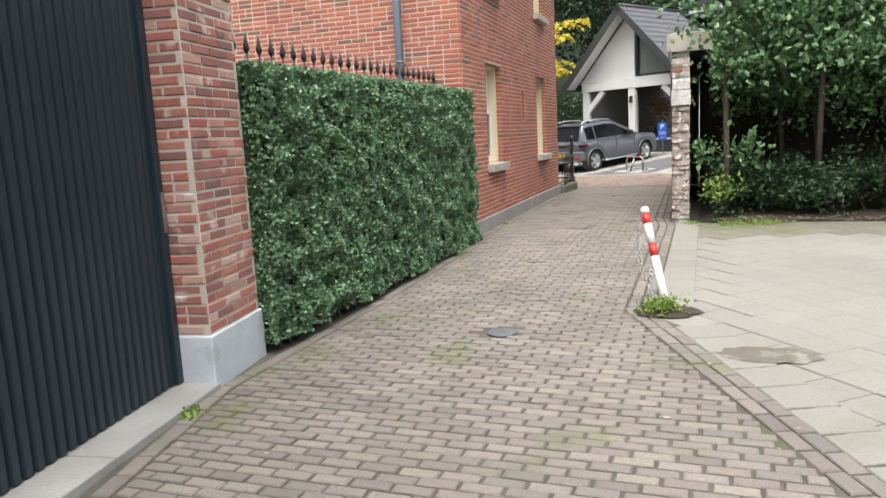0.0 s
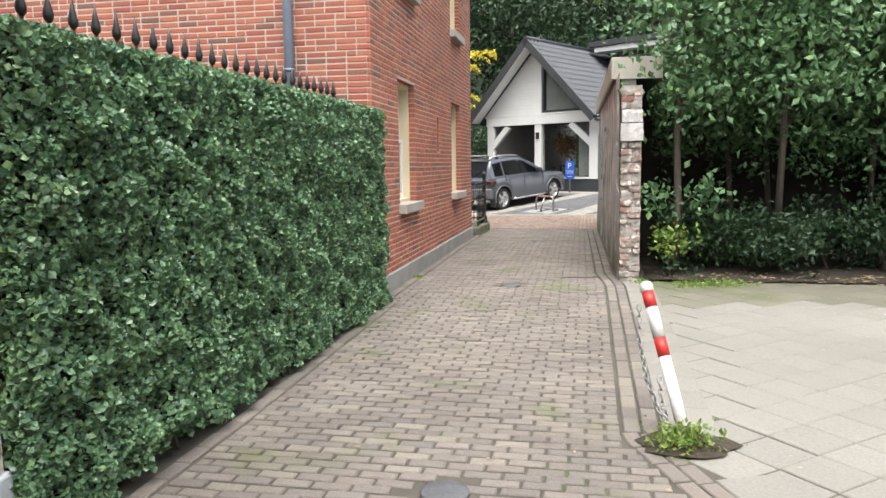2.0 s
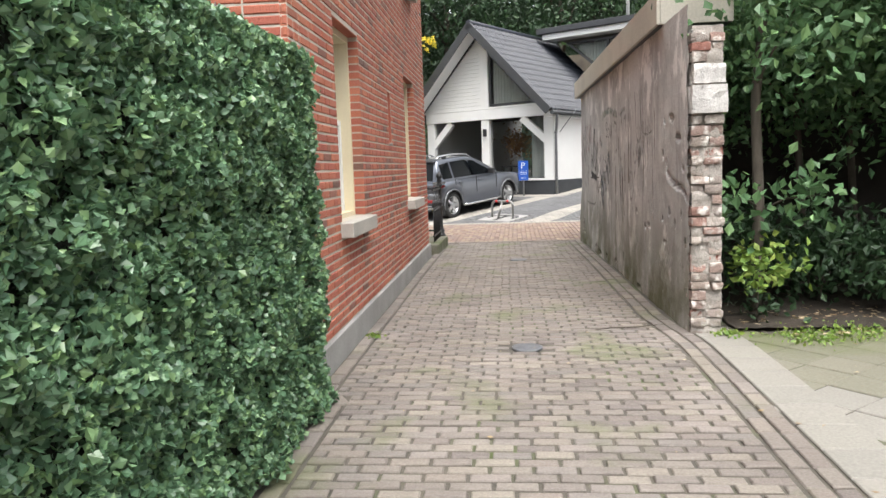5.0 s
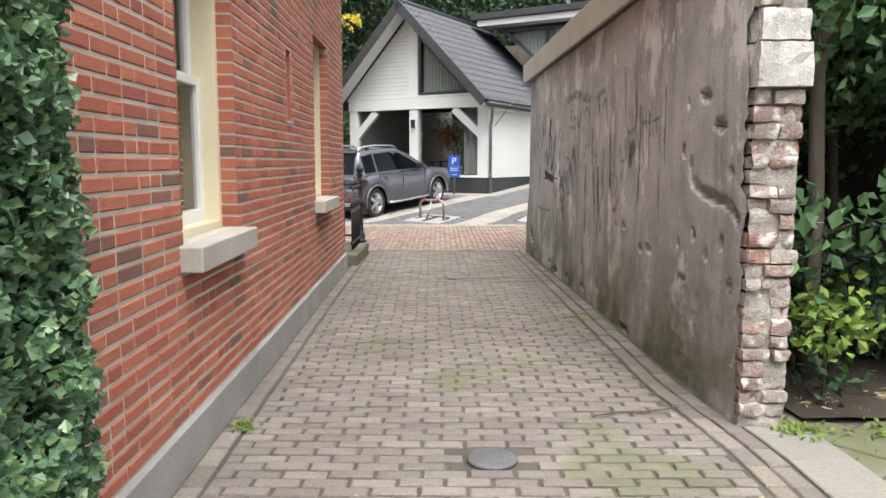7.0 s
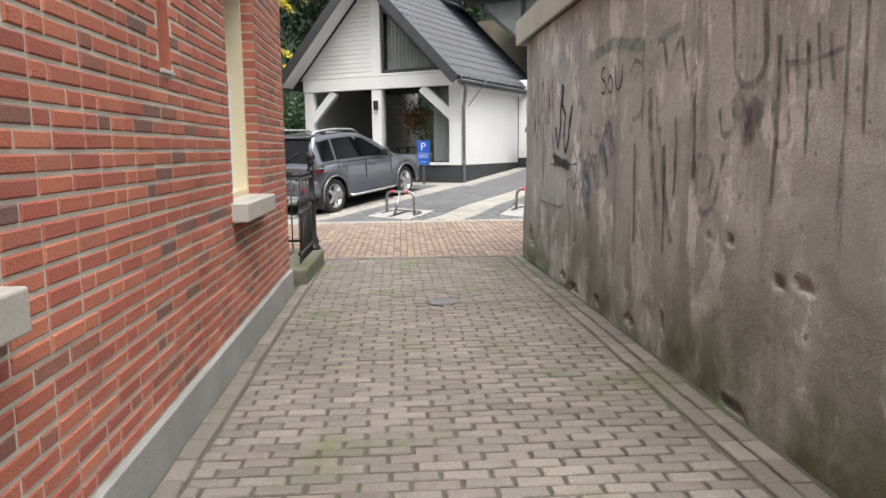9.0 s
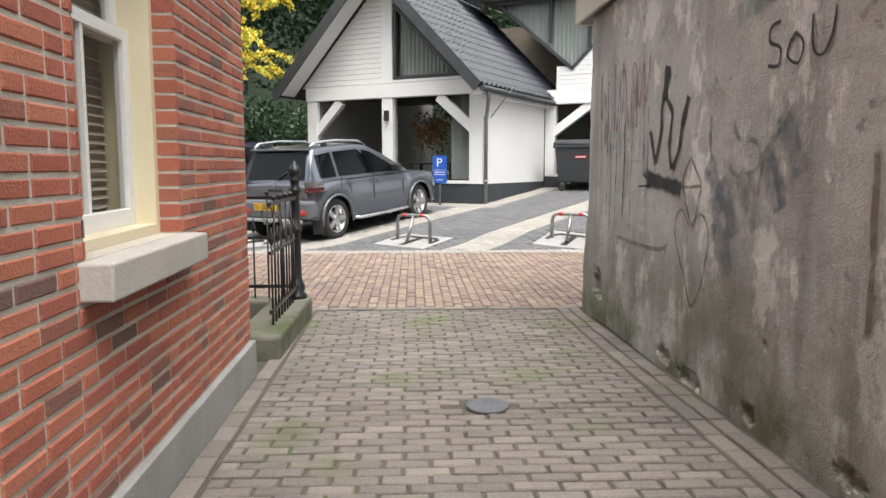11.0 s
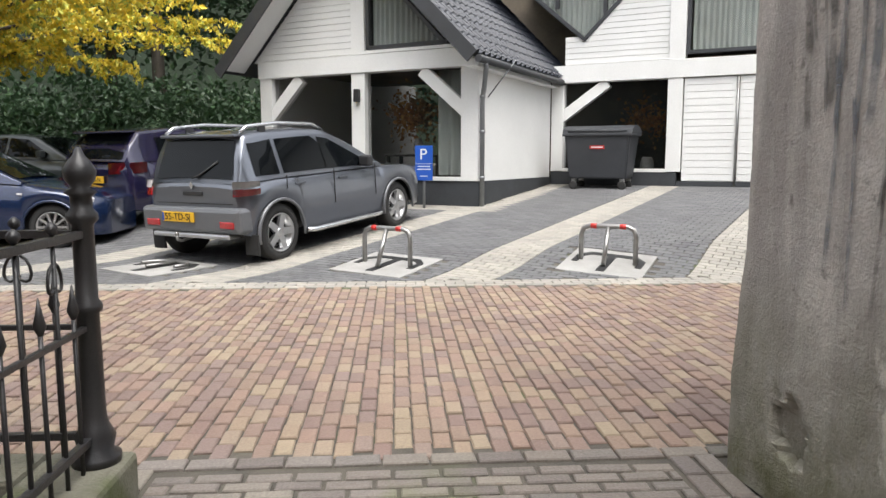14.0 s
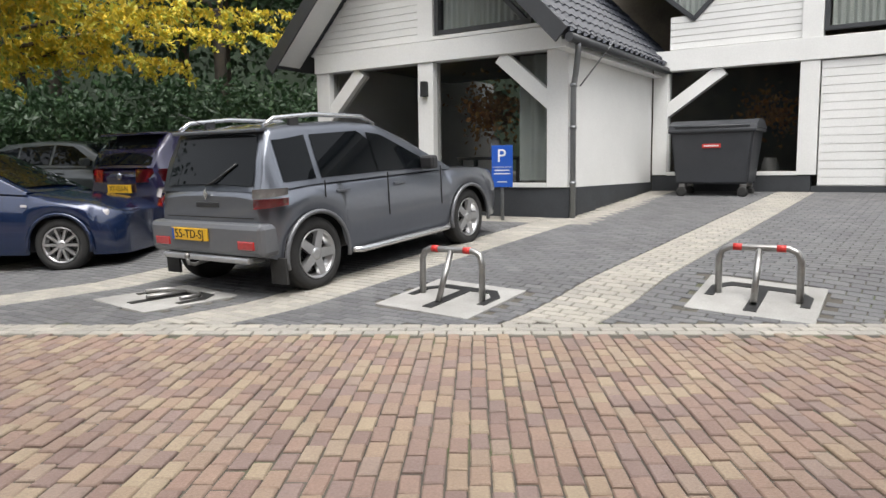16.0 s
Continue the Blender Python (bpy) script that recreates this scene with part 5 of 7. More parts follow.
def tag_arrow():
    """A tag of two hooked legs over a thick bar."""
    stroke([(4.56, 1.84), (4.58, 1.78), (4.60, 1.71), (4.62, 1.64)], 0.09, M_SPRAY)
    stroke([(4.61, 1.70), (4.62, 1.66), (4.65, 1.58), (4.64, 1.46), (4.72, 1.28)], 0.05, M_SPRAY)
    stroke([(4.84, 1.47), (4.80, 1.40), (4.74, 1.29), (4.72, 1.26)], 0.05, M_SPRAY)
    stroke([(4.59, 1.68), (4.57, 1.64), (4.48, 1.56), (4.49, 1.42), (4.50, 1.35), (4.44, 1.22)], 0.045, M_SPRAY)
    stroke([(4.44, 1.22), (4.35, 1.33), (4.33, 1.44), (4.31, 1.50)], 0.04, M_SPRAY)
    stroke([(4.32, 1.47), (4.29, 1.55), (4.25, 1.64)], 0.055, M_SPRAY)
    stroke([(4.88, 1.16), (4.84, 1.165), (4.56, 1.14), (4.34, 1.12), (4.28, 1.11)], 0.115, M_SPRAY)
    stroke([(5.04, 1.11), (4.94, 1.115), (4.80, 1.12)], 0.014, M_SPRAY)


def tag_heart():
    """A faded brown heart under a diamond."""
    stroke([(4.14, 0.91), (4.26, 1.0), (4.36, 0.92), (4.33, 0.78), (4.2, 0.61), (4.1, 0.47), (3.96, 0.65), (3.9, 0.84), (3.92, 0.94), (4.01, 0.99), (4.14, 0.91)], 0.02, M_SPRAYTAN)
    stroke([(4.17, 1.29), (4.26, 1.17), (4.17, 0.99), (4.1, 0.92), (4.04, 1.05), (4.01, 1.15), (4.12, 1.25), (4.17, 1.29)], 0.022, M_SPRAYTAN)
    stroke([(4.30, 1.125), (4.15, 1.13), (4.0, 1.14)], 0.02, M_SPRAYTAN)


def tag_letters():
    """Large dark letters, half worn away."""
    stroke([(3.93, 1.50), (3.93, 1.46), (3.93, 1.35), (3.89, 1.26)], 0.035, M_SPRAYGREY)
    stroke([(3.36, 1.50), (3.37, 1.40), (3.38, 1.33), (3.42, 1.10)], 0.035, M_SPRAYGREY)
    stroke([(3.17, 1.47), (3.27, 1.38), (3.35, 1.33), (3.28, 1.2), (3.21, 1.06)], 0.04, M_SPRAYGREY)
    stroke([(3.72, 1.25), (3.65, 1.21), (3.54, 1.2), (3.42, 1.25), (3.45, 1.35), (3.63, 1.38), (3.67, 1.47)], 0.035, M_SPRAYGREY)
    for y, z in ((3.85, 1.15), (3.7, 1.05), (3.5, 1.1), (3.3, 1.2), (3.75, 0.85), (3.15, 1.35)):
        stroke([(y + 0.1, z + 0.12), (y, z), (y - 0.08, z - 0.15)], 0.16, M_SPRAYBLUE)
    for y, z in ((3.95, 1.62), (3.85, 1.55), (3.6, 1.1), (3.9, 0.98)):
        stroke([(y + 0.08, z), (y, z + 0.06), (y - 0.1, z)], 0.09, M_SPRAYPALE)


def tag_short():
    """Three small black letters under the fascia."""
    stroke([(3.27, 1.85), (3.36, 1.84), (3.37, 1.78), (3.28, 1.74), (3.29, 1.67), (3.39, 1.68)], 0.022, M_SPRAY)
    stroke([(3.19, 1.77), (3.22, 1.70), (3.14, 1.66), (3.10, 1.73), (3.16, 1.78), (3.19, 1.75)], 0.02, M_SPRAY)
    stroke([(3.04, 1.84), (3.03, 1.70), (2.97, 1.67), (2.91, 1.74), (2.89, 1.84)], 0.02, M_SPRAY)


def tag_old():
    """Old grey tags with long runs of paint towards the broken end."""
    stroke([(2.37, 1.62), (2.35, 1.54), (2.29, 1.21), (2.21, 0.96), (2.14, 0.66)], 0.10, M_SPRAYGREY)
    stroke([(2.18, 1.40), (2.16, 1.31), (2.04, 0.91), (1.95, 0.72)], 0.08, M_SPRAYGREY)
    stroke([(1.34, 2.05), (1.32, 1.91), (1.26, 1.6), (1.12, 1.54), (1.0, 1.64), (1.05, 2.0)], 0.05, M_SPRAYGREY)
    stroke([(1.26, 1.52), (1.18, 1.40), (1.14, 1.33), (1.04, 1.48)], 0.16, M_SPRAYGREY)
    stroke([(1.70, 1.26), (1.69, 1.23), (1.6, 0.95), (1.43, 1.0), (1.35, 1.26)], 0.045, M_SPRAYGREY)
    stroke([(1.66, 1.23), (1.48, 1.2), (1.49, 1.07), (1.61, 1.05)], 0.04, M_SPRAYGREY)
    for y, a, b in ((0.83, 1.66, 1.47), (0.76, 1.75, 1.45), (0.68, 1.68, 1.48), (0.61, 1.73, 1.47), (0.53, 1.68, 1.5)):
        stroke([(y + 0.01, a), (y, (a + b) / 2), (y - 0.02, b)], 0.03, M_SPRAYGREY)
    stroke([(0.86, 1.60), (0.66, 1.59), (0.44, 1.61)], 0.028, M_SPRAYGREY)
    stroke([(1.42, 1.46), (1.37, 1.33), (1.26, 1.36), (1.29, 1.46)], 0.04, M_SPRAYGREY)
    stroke([(0.93, 1.48), (0.89, 1.29), (0.80, 1.31), (0.83, 1.46)], 0.04, M_SPRAYGREY)
    stroke([(2.75, 1.75), (2.62, 1.82), (2.45, 1.72), (2.5, 1.5), (2.68, 1.45)], 0.04, M_SPRAYGREY)
    stroke([(2.15, 1.9), (2.05, 1.7), (1.9, 1.85), (1.8, 1.6)], 0.05, M_SPRAYGREY)


tag_arrow()
tag_heart()
tag_letters()
tag_short()
tag_old()
stroke([(5.59, 1.43), (5.51, 1.79), (5.41, 1.92), (5.28, 1.49), (5.22, 1.89), (5.15, 1.91), (5.07, 1.64), (5.0, 1.92), (4.94, 1.66), (4.87, 1.97)], 0.028, M_SPRAYRED)
stroke([(5.53, 0.73), (5.04, 0.72), (4.63, 0.73), (4.48, 0.78)], 0.035, M_SPRAYGREY)
stroke([(3.70, 1.95), (3.4, 1.98), (3.04, 1.99), (2.7, 1.93), (2.45, 1.90)], 0.10, M_SPRAYTEAL)
stroke([(2.25, 1.88), (2.10, 1.91), (1.90, 1.93)], 0.07, M_SPRAYTEAL)
rr = random.Random(2)
for k in range(26):
    y, z = 4.85 + 1.15 * rr.random(), rr.uniform(1.35, 2.0)
    stroke([(y, z), (y - 0.01, z - 0.2), (y + rr.uniform(-0.03, 0.03), z - rr.uniform(0.3, 0.75))], rr.choice((0.02, 0.03, 0.05)), rr.choice((M_SPRAYBLUE, M_SPRAYBLUE, M_SPRAYGREY)))
for k in range(14):
    y, z = rr.uniform(0.3, 2.7), rr.uniform(1.2, 2.1)
    stroke([(y, z), (y - 0.01, z - 0.25), (y + rr.uniform(-0.02, 0.02), z - rr.uniform(0.4, 0.8))], rr.choice((0.025, 0.04)), rr.choice((M_SPRAYGREY, M_SPRAYTAN, M_SPRAYPALE)))

# ---- vehicles ----


def wheel(parent, x, y, r, side, w=0.21, spokes=5):
    """A tyre with an alloy rim; side: 1 on the left."""
    m = pose(x, y, r, 90 if side < 0 else -90)
    t = part("wheel", lathe([(r * 0.62, -w), (r * 0.93, -w), (r, -w * 0.82), (r, -w * 0.16), (r * 0.96, -0.02), (r * 0.86, 0.0), (r * 0.70, -0.005), (r * 0.66, -0.03), (r * 0.64, -0.1)], n=36, m=m), M_RUBBER, parent, "black tyre")
    part("rim", lathe([(r * 0.60, -0.16), (r * 0.64, -0.02), (r * 0.68, -0.006), (r * 0.665, 0.0), (r * 0.60, -0.03), (r * 0.58, -0.10)], n=36, m=m), M_ALLOY, t, "silver alloy rim")
    part("brake_disc", lathe([(r * 0.56, -0.12), (r * 0.56, -0.10), (r * 0.2, -0.10)], n=24, m=m), M_PLASTIC, t)
    part("hub", lathe([(r * 0.20, -0.06), (r * 0.18, -0.02), (r * 0.10, -0.012)], n=16, m=m), M_ALLOY, t)
    for k in range(spokes):
        a = Matrix.Rotation(2 * math.pi * k / spokes, 4, "Z")
        ww = r * (0.15 if spokes == 5 else 0.06)
        bm = bmesh.new()
        vs = [bm.verts.new(p) for p in ((r * 0.12, -ww * 0.9, -0.02), (r * 0.62, -ww * 0.75, -0.012), (r * 0.62, ww * 0.75, -0.012), (r * 0.12, ww * 0.9, -0.02), (r * 0.12, -ww * 0.9, -0.06), (r * 0.62, -ww * 0.75, -0.06), (r * 0.62, ww * 0.75, -0.06), (r * 0.12, ww * 0.9, -0.06))]
        for q in ((0, 1, 2, 3), (7, 6, 5, 4), (0, 4, 5, 1), (2, 6, 7, 3), (1, 5, 6, 2)):
            bm.faces.new([vs[i] for i in q])
        bmesh.ops.transform(bm, matrix=m @ a, verts=bm.verts[:])
        part("spoke", bm, M_ALLOY, t)


def lerp_table(tab, x):
    return float(np.interp(x, [p[0] for p in tab], [p[1] for p in tab]))


def car(name, label, x, y, z, rz, pitch, paint, spec):
    """A car with its rear axle at the origin, nose along +x: lofted body and cabin, glass, lamps, wheels."""
    c = thing(name, label, "car", x, y, z, rz)
    c.matrix_world = pose(x, y, z, 0, pitch, rz)
    hw, wb, r = spec["hw"], spec["wb"], spec["r"]
    x0, x1 = -spec["rear"], wb + spec["front"]

    def plan(s):
        a = (s - x0) / 0.32
        b = (x1 - s) / 0.55
        k = 1.0
        if a < 1:
            k *= 0.80 + 0.20 * math.sqrt(max(0, 1 - (1 - a) ** 2))
        if b < 1:
            k *= 0.66 + 0.34 * math.sqrt(max(0, 1 - (1 - b) ** 2))
        return hw * k

    def width(s, u):
        return plan(s) * (0.93 + 0.07 * math.sin(math.pi * min(1, 0.15 + u * 0.72)) - 0.05 * max(0, u - 0.75) / 0.25)

    def bottom(s):
        zb = spec["clear"]
        for ax in (0, wb):
            d = abs(s - ax)
            ra = r * 1.17
            if d < ra:
                zb = max(zb, r + math.sqrt(ra * ra - d * d) * 0.97)
        if s < x0 + 0.25:
            zb = max(zb, spec["clear"] + 0.10 * (x0 + 0.25 - s) / 0.25)
        return zb

    stations = sorted(set(np.round(np.concatenate([np.linspace(x0, x1, 70), np.linspace(-r * 1.17, r * 1.17, 17), np.linspace(wb - r * 1.17, wb + r * 1.17, 17)]), 4)))
    levels = [0, 0.12, 0.25, 0.4, 0.55, 0.7, 0.84, 0.94, 1.0]
    bm = bmesh.new()
    rows = []
    for s in stations:
        zb, zt = bottom(s), lerp_table(spec["belt"], s)
        half = [(width(s, u), zb + (zt - zb) * u) for u in levels]
        wt = half[-1][0]
        half += [(wt * 0.93, zt + 0.012), (wt * 0.6, zt + 0.03), (0, zt + 0.038)]
        ring = [(w, q) for w, q in half] + [(-w, q) for w, q in half[-2::-1]]
        rows.append([bm.verts.new((s, w, q)) for w, q in ring])
    for a, b in zip(rows, rows[1:]):
        for k in range(len(a) - 1):
            bm.faces.new((a[k], b[k], b[k + 1], a[k + 1])).smooth = True
    bm.faces.new(rows[0])
    bm.faces.new(rows[-1][::-1])
    bmesh.ops.recalc_face_normals(bm, faces=bm.faces[:])
    body = part("body", bm, paint, c)
    part("underbody", box(x0 + 0.15, x1 - 0.15, -hw * 0.80, hw * 0.80, spec["clear"] + 0.02, spec["clear"] + 0.40, 0.02), M_PLASTIC, c, "black underbody")
    # cabin
    roof, belt = spec["roof"], spec["belt"]
    cx0, cx1 = roof[0][0], roof[-1][0]

    def cw(s, u):
        return plan(s) * 0.965 - (0.03 + spec.get("tumble", 0.17) * u)

    cs = np.unique(np.concatenate([np.linspace(cx0, cx1, 46), [p[0] for p in roof]]))
    bm = bmesh.new()
    rows = []
    for s in cs:
        zb, zt = lerp_table(belt, s) + 0.0, max(lerp_table(roof, s), lerp_table(belt, s) + 0.01)
        h = (zt - zb) / spec["h"]
        half = [(cw(s, u * h), zb + (zt - zb - 0.05 * h) * u) for u in (0, 0.33, 0.66, 0.93)]
        w = half[-1][0]
        half += [(w - 0.035 * h - 0.001, zt - 0.016 * h), (w * 0.75, zt), (0, zt + 0.018 * h)]
        rows.append([bm.verts.new((s, a, b)) for a, b in half + [(-a, b) for a, b in half[-2::-1]]])
    for a, b in zip(rows, rows[1:]):
        for k in range(len(a) - 1):
            bm.faces.new((a[k], b[k], b[k + 1], a[k + 1])).smooth = True
    bmesh.ops.recalc_face_normals(bm, faces=bm.faces[:])
    part("cabin", bm, paint, c)

    def side_glass(poly, side):
        """A pane over the cabin's flank: a polygon of (x, share of the height)."""
        bm = bmesh.new()
        xa, xb = min(p[0] for p in poly), max(p[0] for p in poly)
        lo = sorted([p for p in poly if p[2] == 0])
        hi = sorted([p for p in poly if p[2] == 1])
        n = 14
        rows = []
        for i in range(n + 1):
            s = xa + (xb - xa) * i / n
            ulo, uhi = np.interp(s, [p[0] for p in lo], [p[1] for p in lo]), np.interp(s, [p[0] for p in hi], [p[1] for p in hi])
            col = []
            for j in range(5):
                zv = ulo + (max(uhi, ulo) - ulo) * j / 4
                zb, zt = lerp_table(belt, s), lerp_table(roof, s)
                h = (zt - zb) / spec["h"]
                u = min(0.97, (zv - zb) / max(0.02, zt - zb - 0.05 * h))
                col.append(bm.verts.new((s, side * (cw(s, max(0, u) * h) + 0.007), zv)))
            rows.append(col)
        for a, b in zip(rows, rows[1:]):
            for k in range(4):
                bm.faces.new((a[k], b[k], b[k + 1], a[k + 1])).smooth = True
        return bm

    for poly in spec["side_glass"]:
        for side in (1, -1):
            part("side_window", side_glass(poly, side), M_CARGLASS, c, "dark tinted side window")

    def end_glass(xa, za, xb, zb_, m=0.10):
        """The windscreen or the rear window, between two heights."""
        bm = bmesh.new()
        rows = []
        n = 10
        d = Vector((xb - xa, 0, zb_ - za)).normalized()
        nrm = Vector((-d.z, 0, d.x)) if spec_end < 0 else Vector((d.z, 0, -d.x))
        for i in range(n + 1):
            t = i / n
            s, zv = xa + (xb - xa) * t, za + (zb_ - za) * t
            zbelt = lerp_table(belt, s)
            w = cw(s, max(0, (zv - zbelt)) / spec["h"]) - m
            rows.append([bm.verts.new(Vector((s, w * k / 6, zv - 0.02 * abs(k / 6) ** 2)) + nrm * 0.03) for k in range(-6, 7)])
        for a, b in zip(rows, rows[1:]):
            for k in range(12):
                bm.faces.new((a[k], a[k + 1], b[k + 1], b[k])).smooth = True
        return bm

    spec_end = -1
    part("rear_window", end_glass(*spec["rear_glass"]), M_CARGLASS, c, "dark rear window")
    spec_end = 1
    part("windscreen", end_glass(*spec["windscreen"]), M_CARGLASS, c, "windscreen")
    for ax in (0, wb):
        for side in (1, -1):
            wheel(c, ax, side * (hw - 0.025), r, side, spokes=spec.get("spokes", 5))
            # arch lip
            bm = bmesh.new()
            arc = [(ax + r * 1.19 * math.cos(t), side * (width(ax, 0.3) + 0.005), r + r * 1.16 * math.sin(t)) for t in (math.pi * k / 16 for k in range(-1, 18))]
            bm_tube(bm, arc, 0.022, 6)
            part("wheel_arch", bm, spec.get("trim", paint), c)
    for side in (1, -1):
        ms = spec["mirror"]
        part("mirror", box(ms[0] - 0.07, ms[0] + 0.05, side * (ms[1] + 0.02) - 0.0, side * (ms[1] + 0.20), ms[2], ms[2] + 0.15, 0.03), M_PLASTIC if spec.get("black_mirror") else paint, c, "door mirror")
        for hx, hz in spec["handles"]:
            yy = side * (width(hx, 0.8) + 0.01)
            part("door_handle", box(hx, hx + 0.19, yy - 0.012, yy + 0.014, hz, hz + 0.03, 0.008), paint, c)
    # lamps, bumper and plate at the back
    for side in (1, -1):
        for a, b, zl, zh, mt in spec["tail"]:
            bm = bmesh.new()
            pts = []
            for k in range(7):
                t = k / 6
                ang = t * math.pi / 2
                pts.append((x0 - 0.035 + 0.30 * (1 - math.cos(ang)) * b, (a + (1.0 - a) * math.sin(ang)) * hw * 1.035))
            g1 = [bm.verts.new((p[0], side * p[1], zl + 0.004 * k)) for k, p in enumerate(pts)]
            g2 = [bm.verts.new((p[0] + 0.02, side * p[1] * 0.985, zh)) for k, p in enumerate(pts)]
            for k in range(6):
                bm.faces.new((g1[k], g1[k + 1], g2[k + 1], g2[k])).smooth = True
            bmesh.ops.solidify(bm, geom=bm.faces[:], thickness=-0.03)
            part("tail_lamp", bm, mt, c, "rear lamp")
    return c, body, (x0, x1, width)


SUV = dict(hw=0.86, wb=2.625, r=0.345, rear=0.54, front=0.90, clear=0.30, h=0.66, tumble=0.19, trim=M_SUVLOW, black_mirror=True,
           belt=[(-0.54, 0.90), (-0.50, 0.97), (0.0, 0.99), (1.9, 0.97), (2.35, 0.96), (3.0, 0.92), (3.35, 0.86), (3.525, 0.66)],
           roof=[(-0.51, 0.97), (-0.43, 1.25), (-0.30, 1.52), (-0.05, 1.555), (0.7, 1.57), (1.15, 1.53), (1.6, 1.35), (2.3, 0.98)],
           side_glass=[[(-0.30, 1.04, 0), (0.10, 1.04, 0), (-0.20, 1.42, 1), (0.10, 1.45, 1)], [(0.17, 1.04, 0), (1.02, 1.03, 0), (0.17, 1.45, 1), (0.86, 1.46, 1), (1.02, 1.34, 1)], [(0.98, 1.03, 0), (1.92, 1.01, 0), (0.98, 1.44, 1), (1.2, 1.41, 1), (1.92, 1.07, 1)]],
           rear_glass=(-0.49, 1.03, -0.325, 1.47), windscreen=(2.22, 1.03, 1.22, 1.49), mirror=(1.78, 0.78, 1.00), handles=[(0.30, 0.89), (1.18, 0.88)],
           tail=[(0.74, 0.7, 0.915, 1.0, M_LAMPCLEAR), (0.74, 0.7, 0.825, 0.912, M_LAMPRED)])
suv, body, (sx0, sx1, swid) = car("suv", "metallic grey estate SUV parked on the dark bay", -1.06, 6.60, 0.035, 58.0, -4.1, M_SUV, SUV)
part("rear_bumper", box(sx0 - 0.10, sx0 + 0.14, -0.80, 0.80, 0.40, 0.70, 0.05), M_SUVLOW, suv, "grey rear bumper")
part("bumper_strip", box(sx0 - 0.11, sx0 + 0.1, -0.62, 0.62, 0.34, 0.40, 0.02), M_ALLOY, suv, "silver bumper guard")
for s in (-1, 1):
    part("reflector", box(sx0 - 0.112, sx0 - 0.08, s * 0.60 - 0.11, s * 0.60 + 0.11, 0.47, 0.55, 0.01), M_LAMPRED, suv, "red reflector")
    part("mud_flap", box(-0.45, -0.42, s * 0.77 - 0.1, s * 0.77 + 0.1, 0.14, 0.38, 0.004), M_RUBBER, suv)
    part("side_step", tube([(0.45, s * 0.86, 0.31), (0.55, s * 0.90, 0.30), (2.05, s * 0.90, 0.30), (2.15, s * 0.86, 0.31)], 0.03, 10), M_CHROME, suv, "bright side sill tube")
    part("roof_rail", tube([(-0.32, s * 0.60, 1.54), (-0.20, s * 0.60, 1.61), (0.3, s * 0.61, 1.635), (1.0, s * 0.60, 1.60), (1.2, s * 0.59, 1.52)], 0.022, 10), M_CHROME, suv, "bright roof rail")
    part("rail_foot", box(-0.02, 0.10, s * 0.60 - 0.02, s * 0.60 + 0.02, 1.52, 1.62, 0.01), M_PLASTIC, suv)
    part("side_moulding", box(0.42, 2.15, s * (swid(1.2, 0.4) - 0.012) - 0.012, s * (swid(1.2, 0.4) - 0.012) + 0.022, 0.60, 0.625, 0.006), M_SUVLOW, suv)
    for dx in (0.13, 1.06, 2.02):
        part("door_gap", box(dx, dx + 0.008, s * swid(dx, 0.55) - 0.008, s * swid(dx, 0.55) + 0.004, 0.58 if dx > 0.5 else 0.86, 1.02, 0), M_INK, suv)
plate = part("number_plate", box(sx0 - 0.122, sx0 - 0.105, -0.10, 0.42, 0.53, 0.645, 0.004), M_PLATE, suv, "yellow number plate")
lettering("plate_text", "55-TD-SJ", 0.115, M_INK, plate, pose(sx0 - 0.1235, 0.16, 0.587, 0, 0, -90))
part("plate_band", box(sx0 - 0.1235, sx0 - 0.110, 0.385, 0.415, 0.535, 0.64, 0), M_SIGNBLUE, plate)
part("spoiler", box(-0.42, -0.18, -0.60, 0.60, 1.495, 1.53, 0.012), M_SUV, suv, "roof spoiler")
part("tailgate_handle", box(sx0 - 0.015, sx0 + 0.03, -0.16, 0.16, 0.83, 0.88, 0.01), M_PLASTIC, suv)
part("badge", prism([(-0.03, 0), (0, -0.05), (0.03, 0), (0, 0.05)], 0.01, pose(sx0 - 0.02, 0, 0.95, 0, 0, -90)), M_CHROME, suv)
part("tailgate_gap", box(sx0 - 0.008, sx0 + 0.03, -0.62, 0.62, 0.735, 0.743, 0), M_INK, suv)
part("wiper", tube([(-0.54, 0.0, 1.03), (-0.53, -0.1, 1.06), (-0.46, -0.36, 1.22)], 0.01, 6), M_PLASTIC, suv)
part("tow_bar", tube([(sx0 + 0.1, 0.1, 0.33), (sx0 - 0.14, 0.1, 0.31), (sx0 - 0.20, 0.1, 0.33), (sx0 - 0.21, 0.1, 0.38)], 0.018, 8), M_STEEL, suv, "tow bar")
part("tow_ball", lathe([(0.008, -0.03), (0.025, -0.012), (0.025, 0.012), (0.008, 0.03)], (sx0 - 0.21, 0.1, 0.40), 12), M_STEEL, suv)
part("aerial", tube([(-0.15, 0.35, 1.56), (-0.5, 0.35, 1.70)], 0.005, 5), M_PLASTIC, suv)

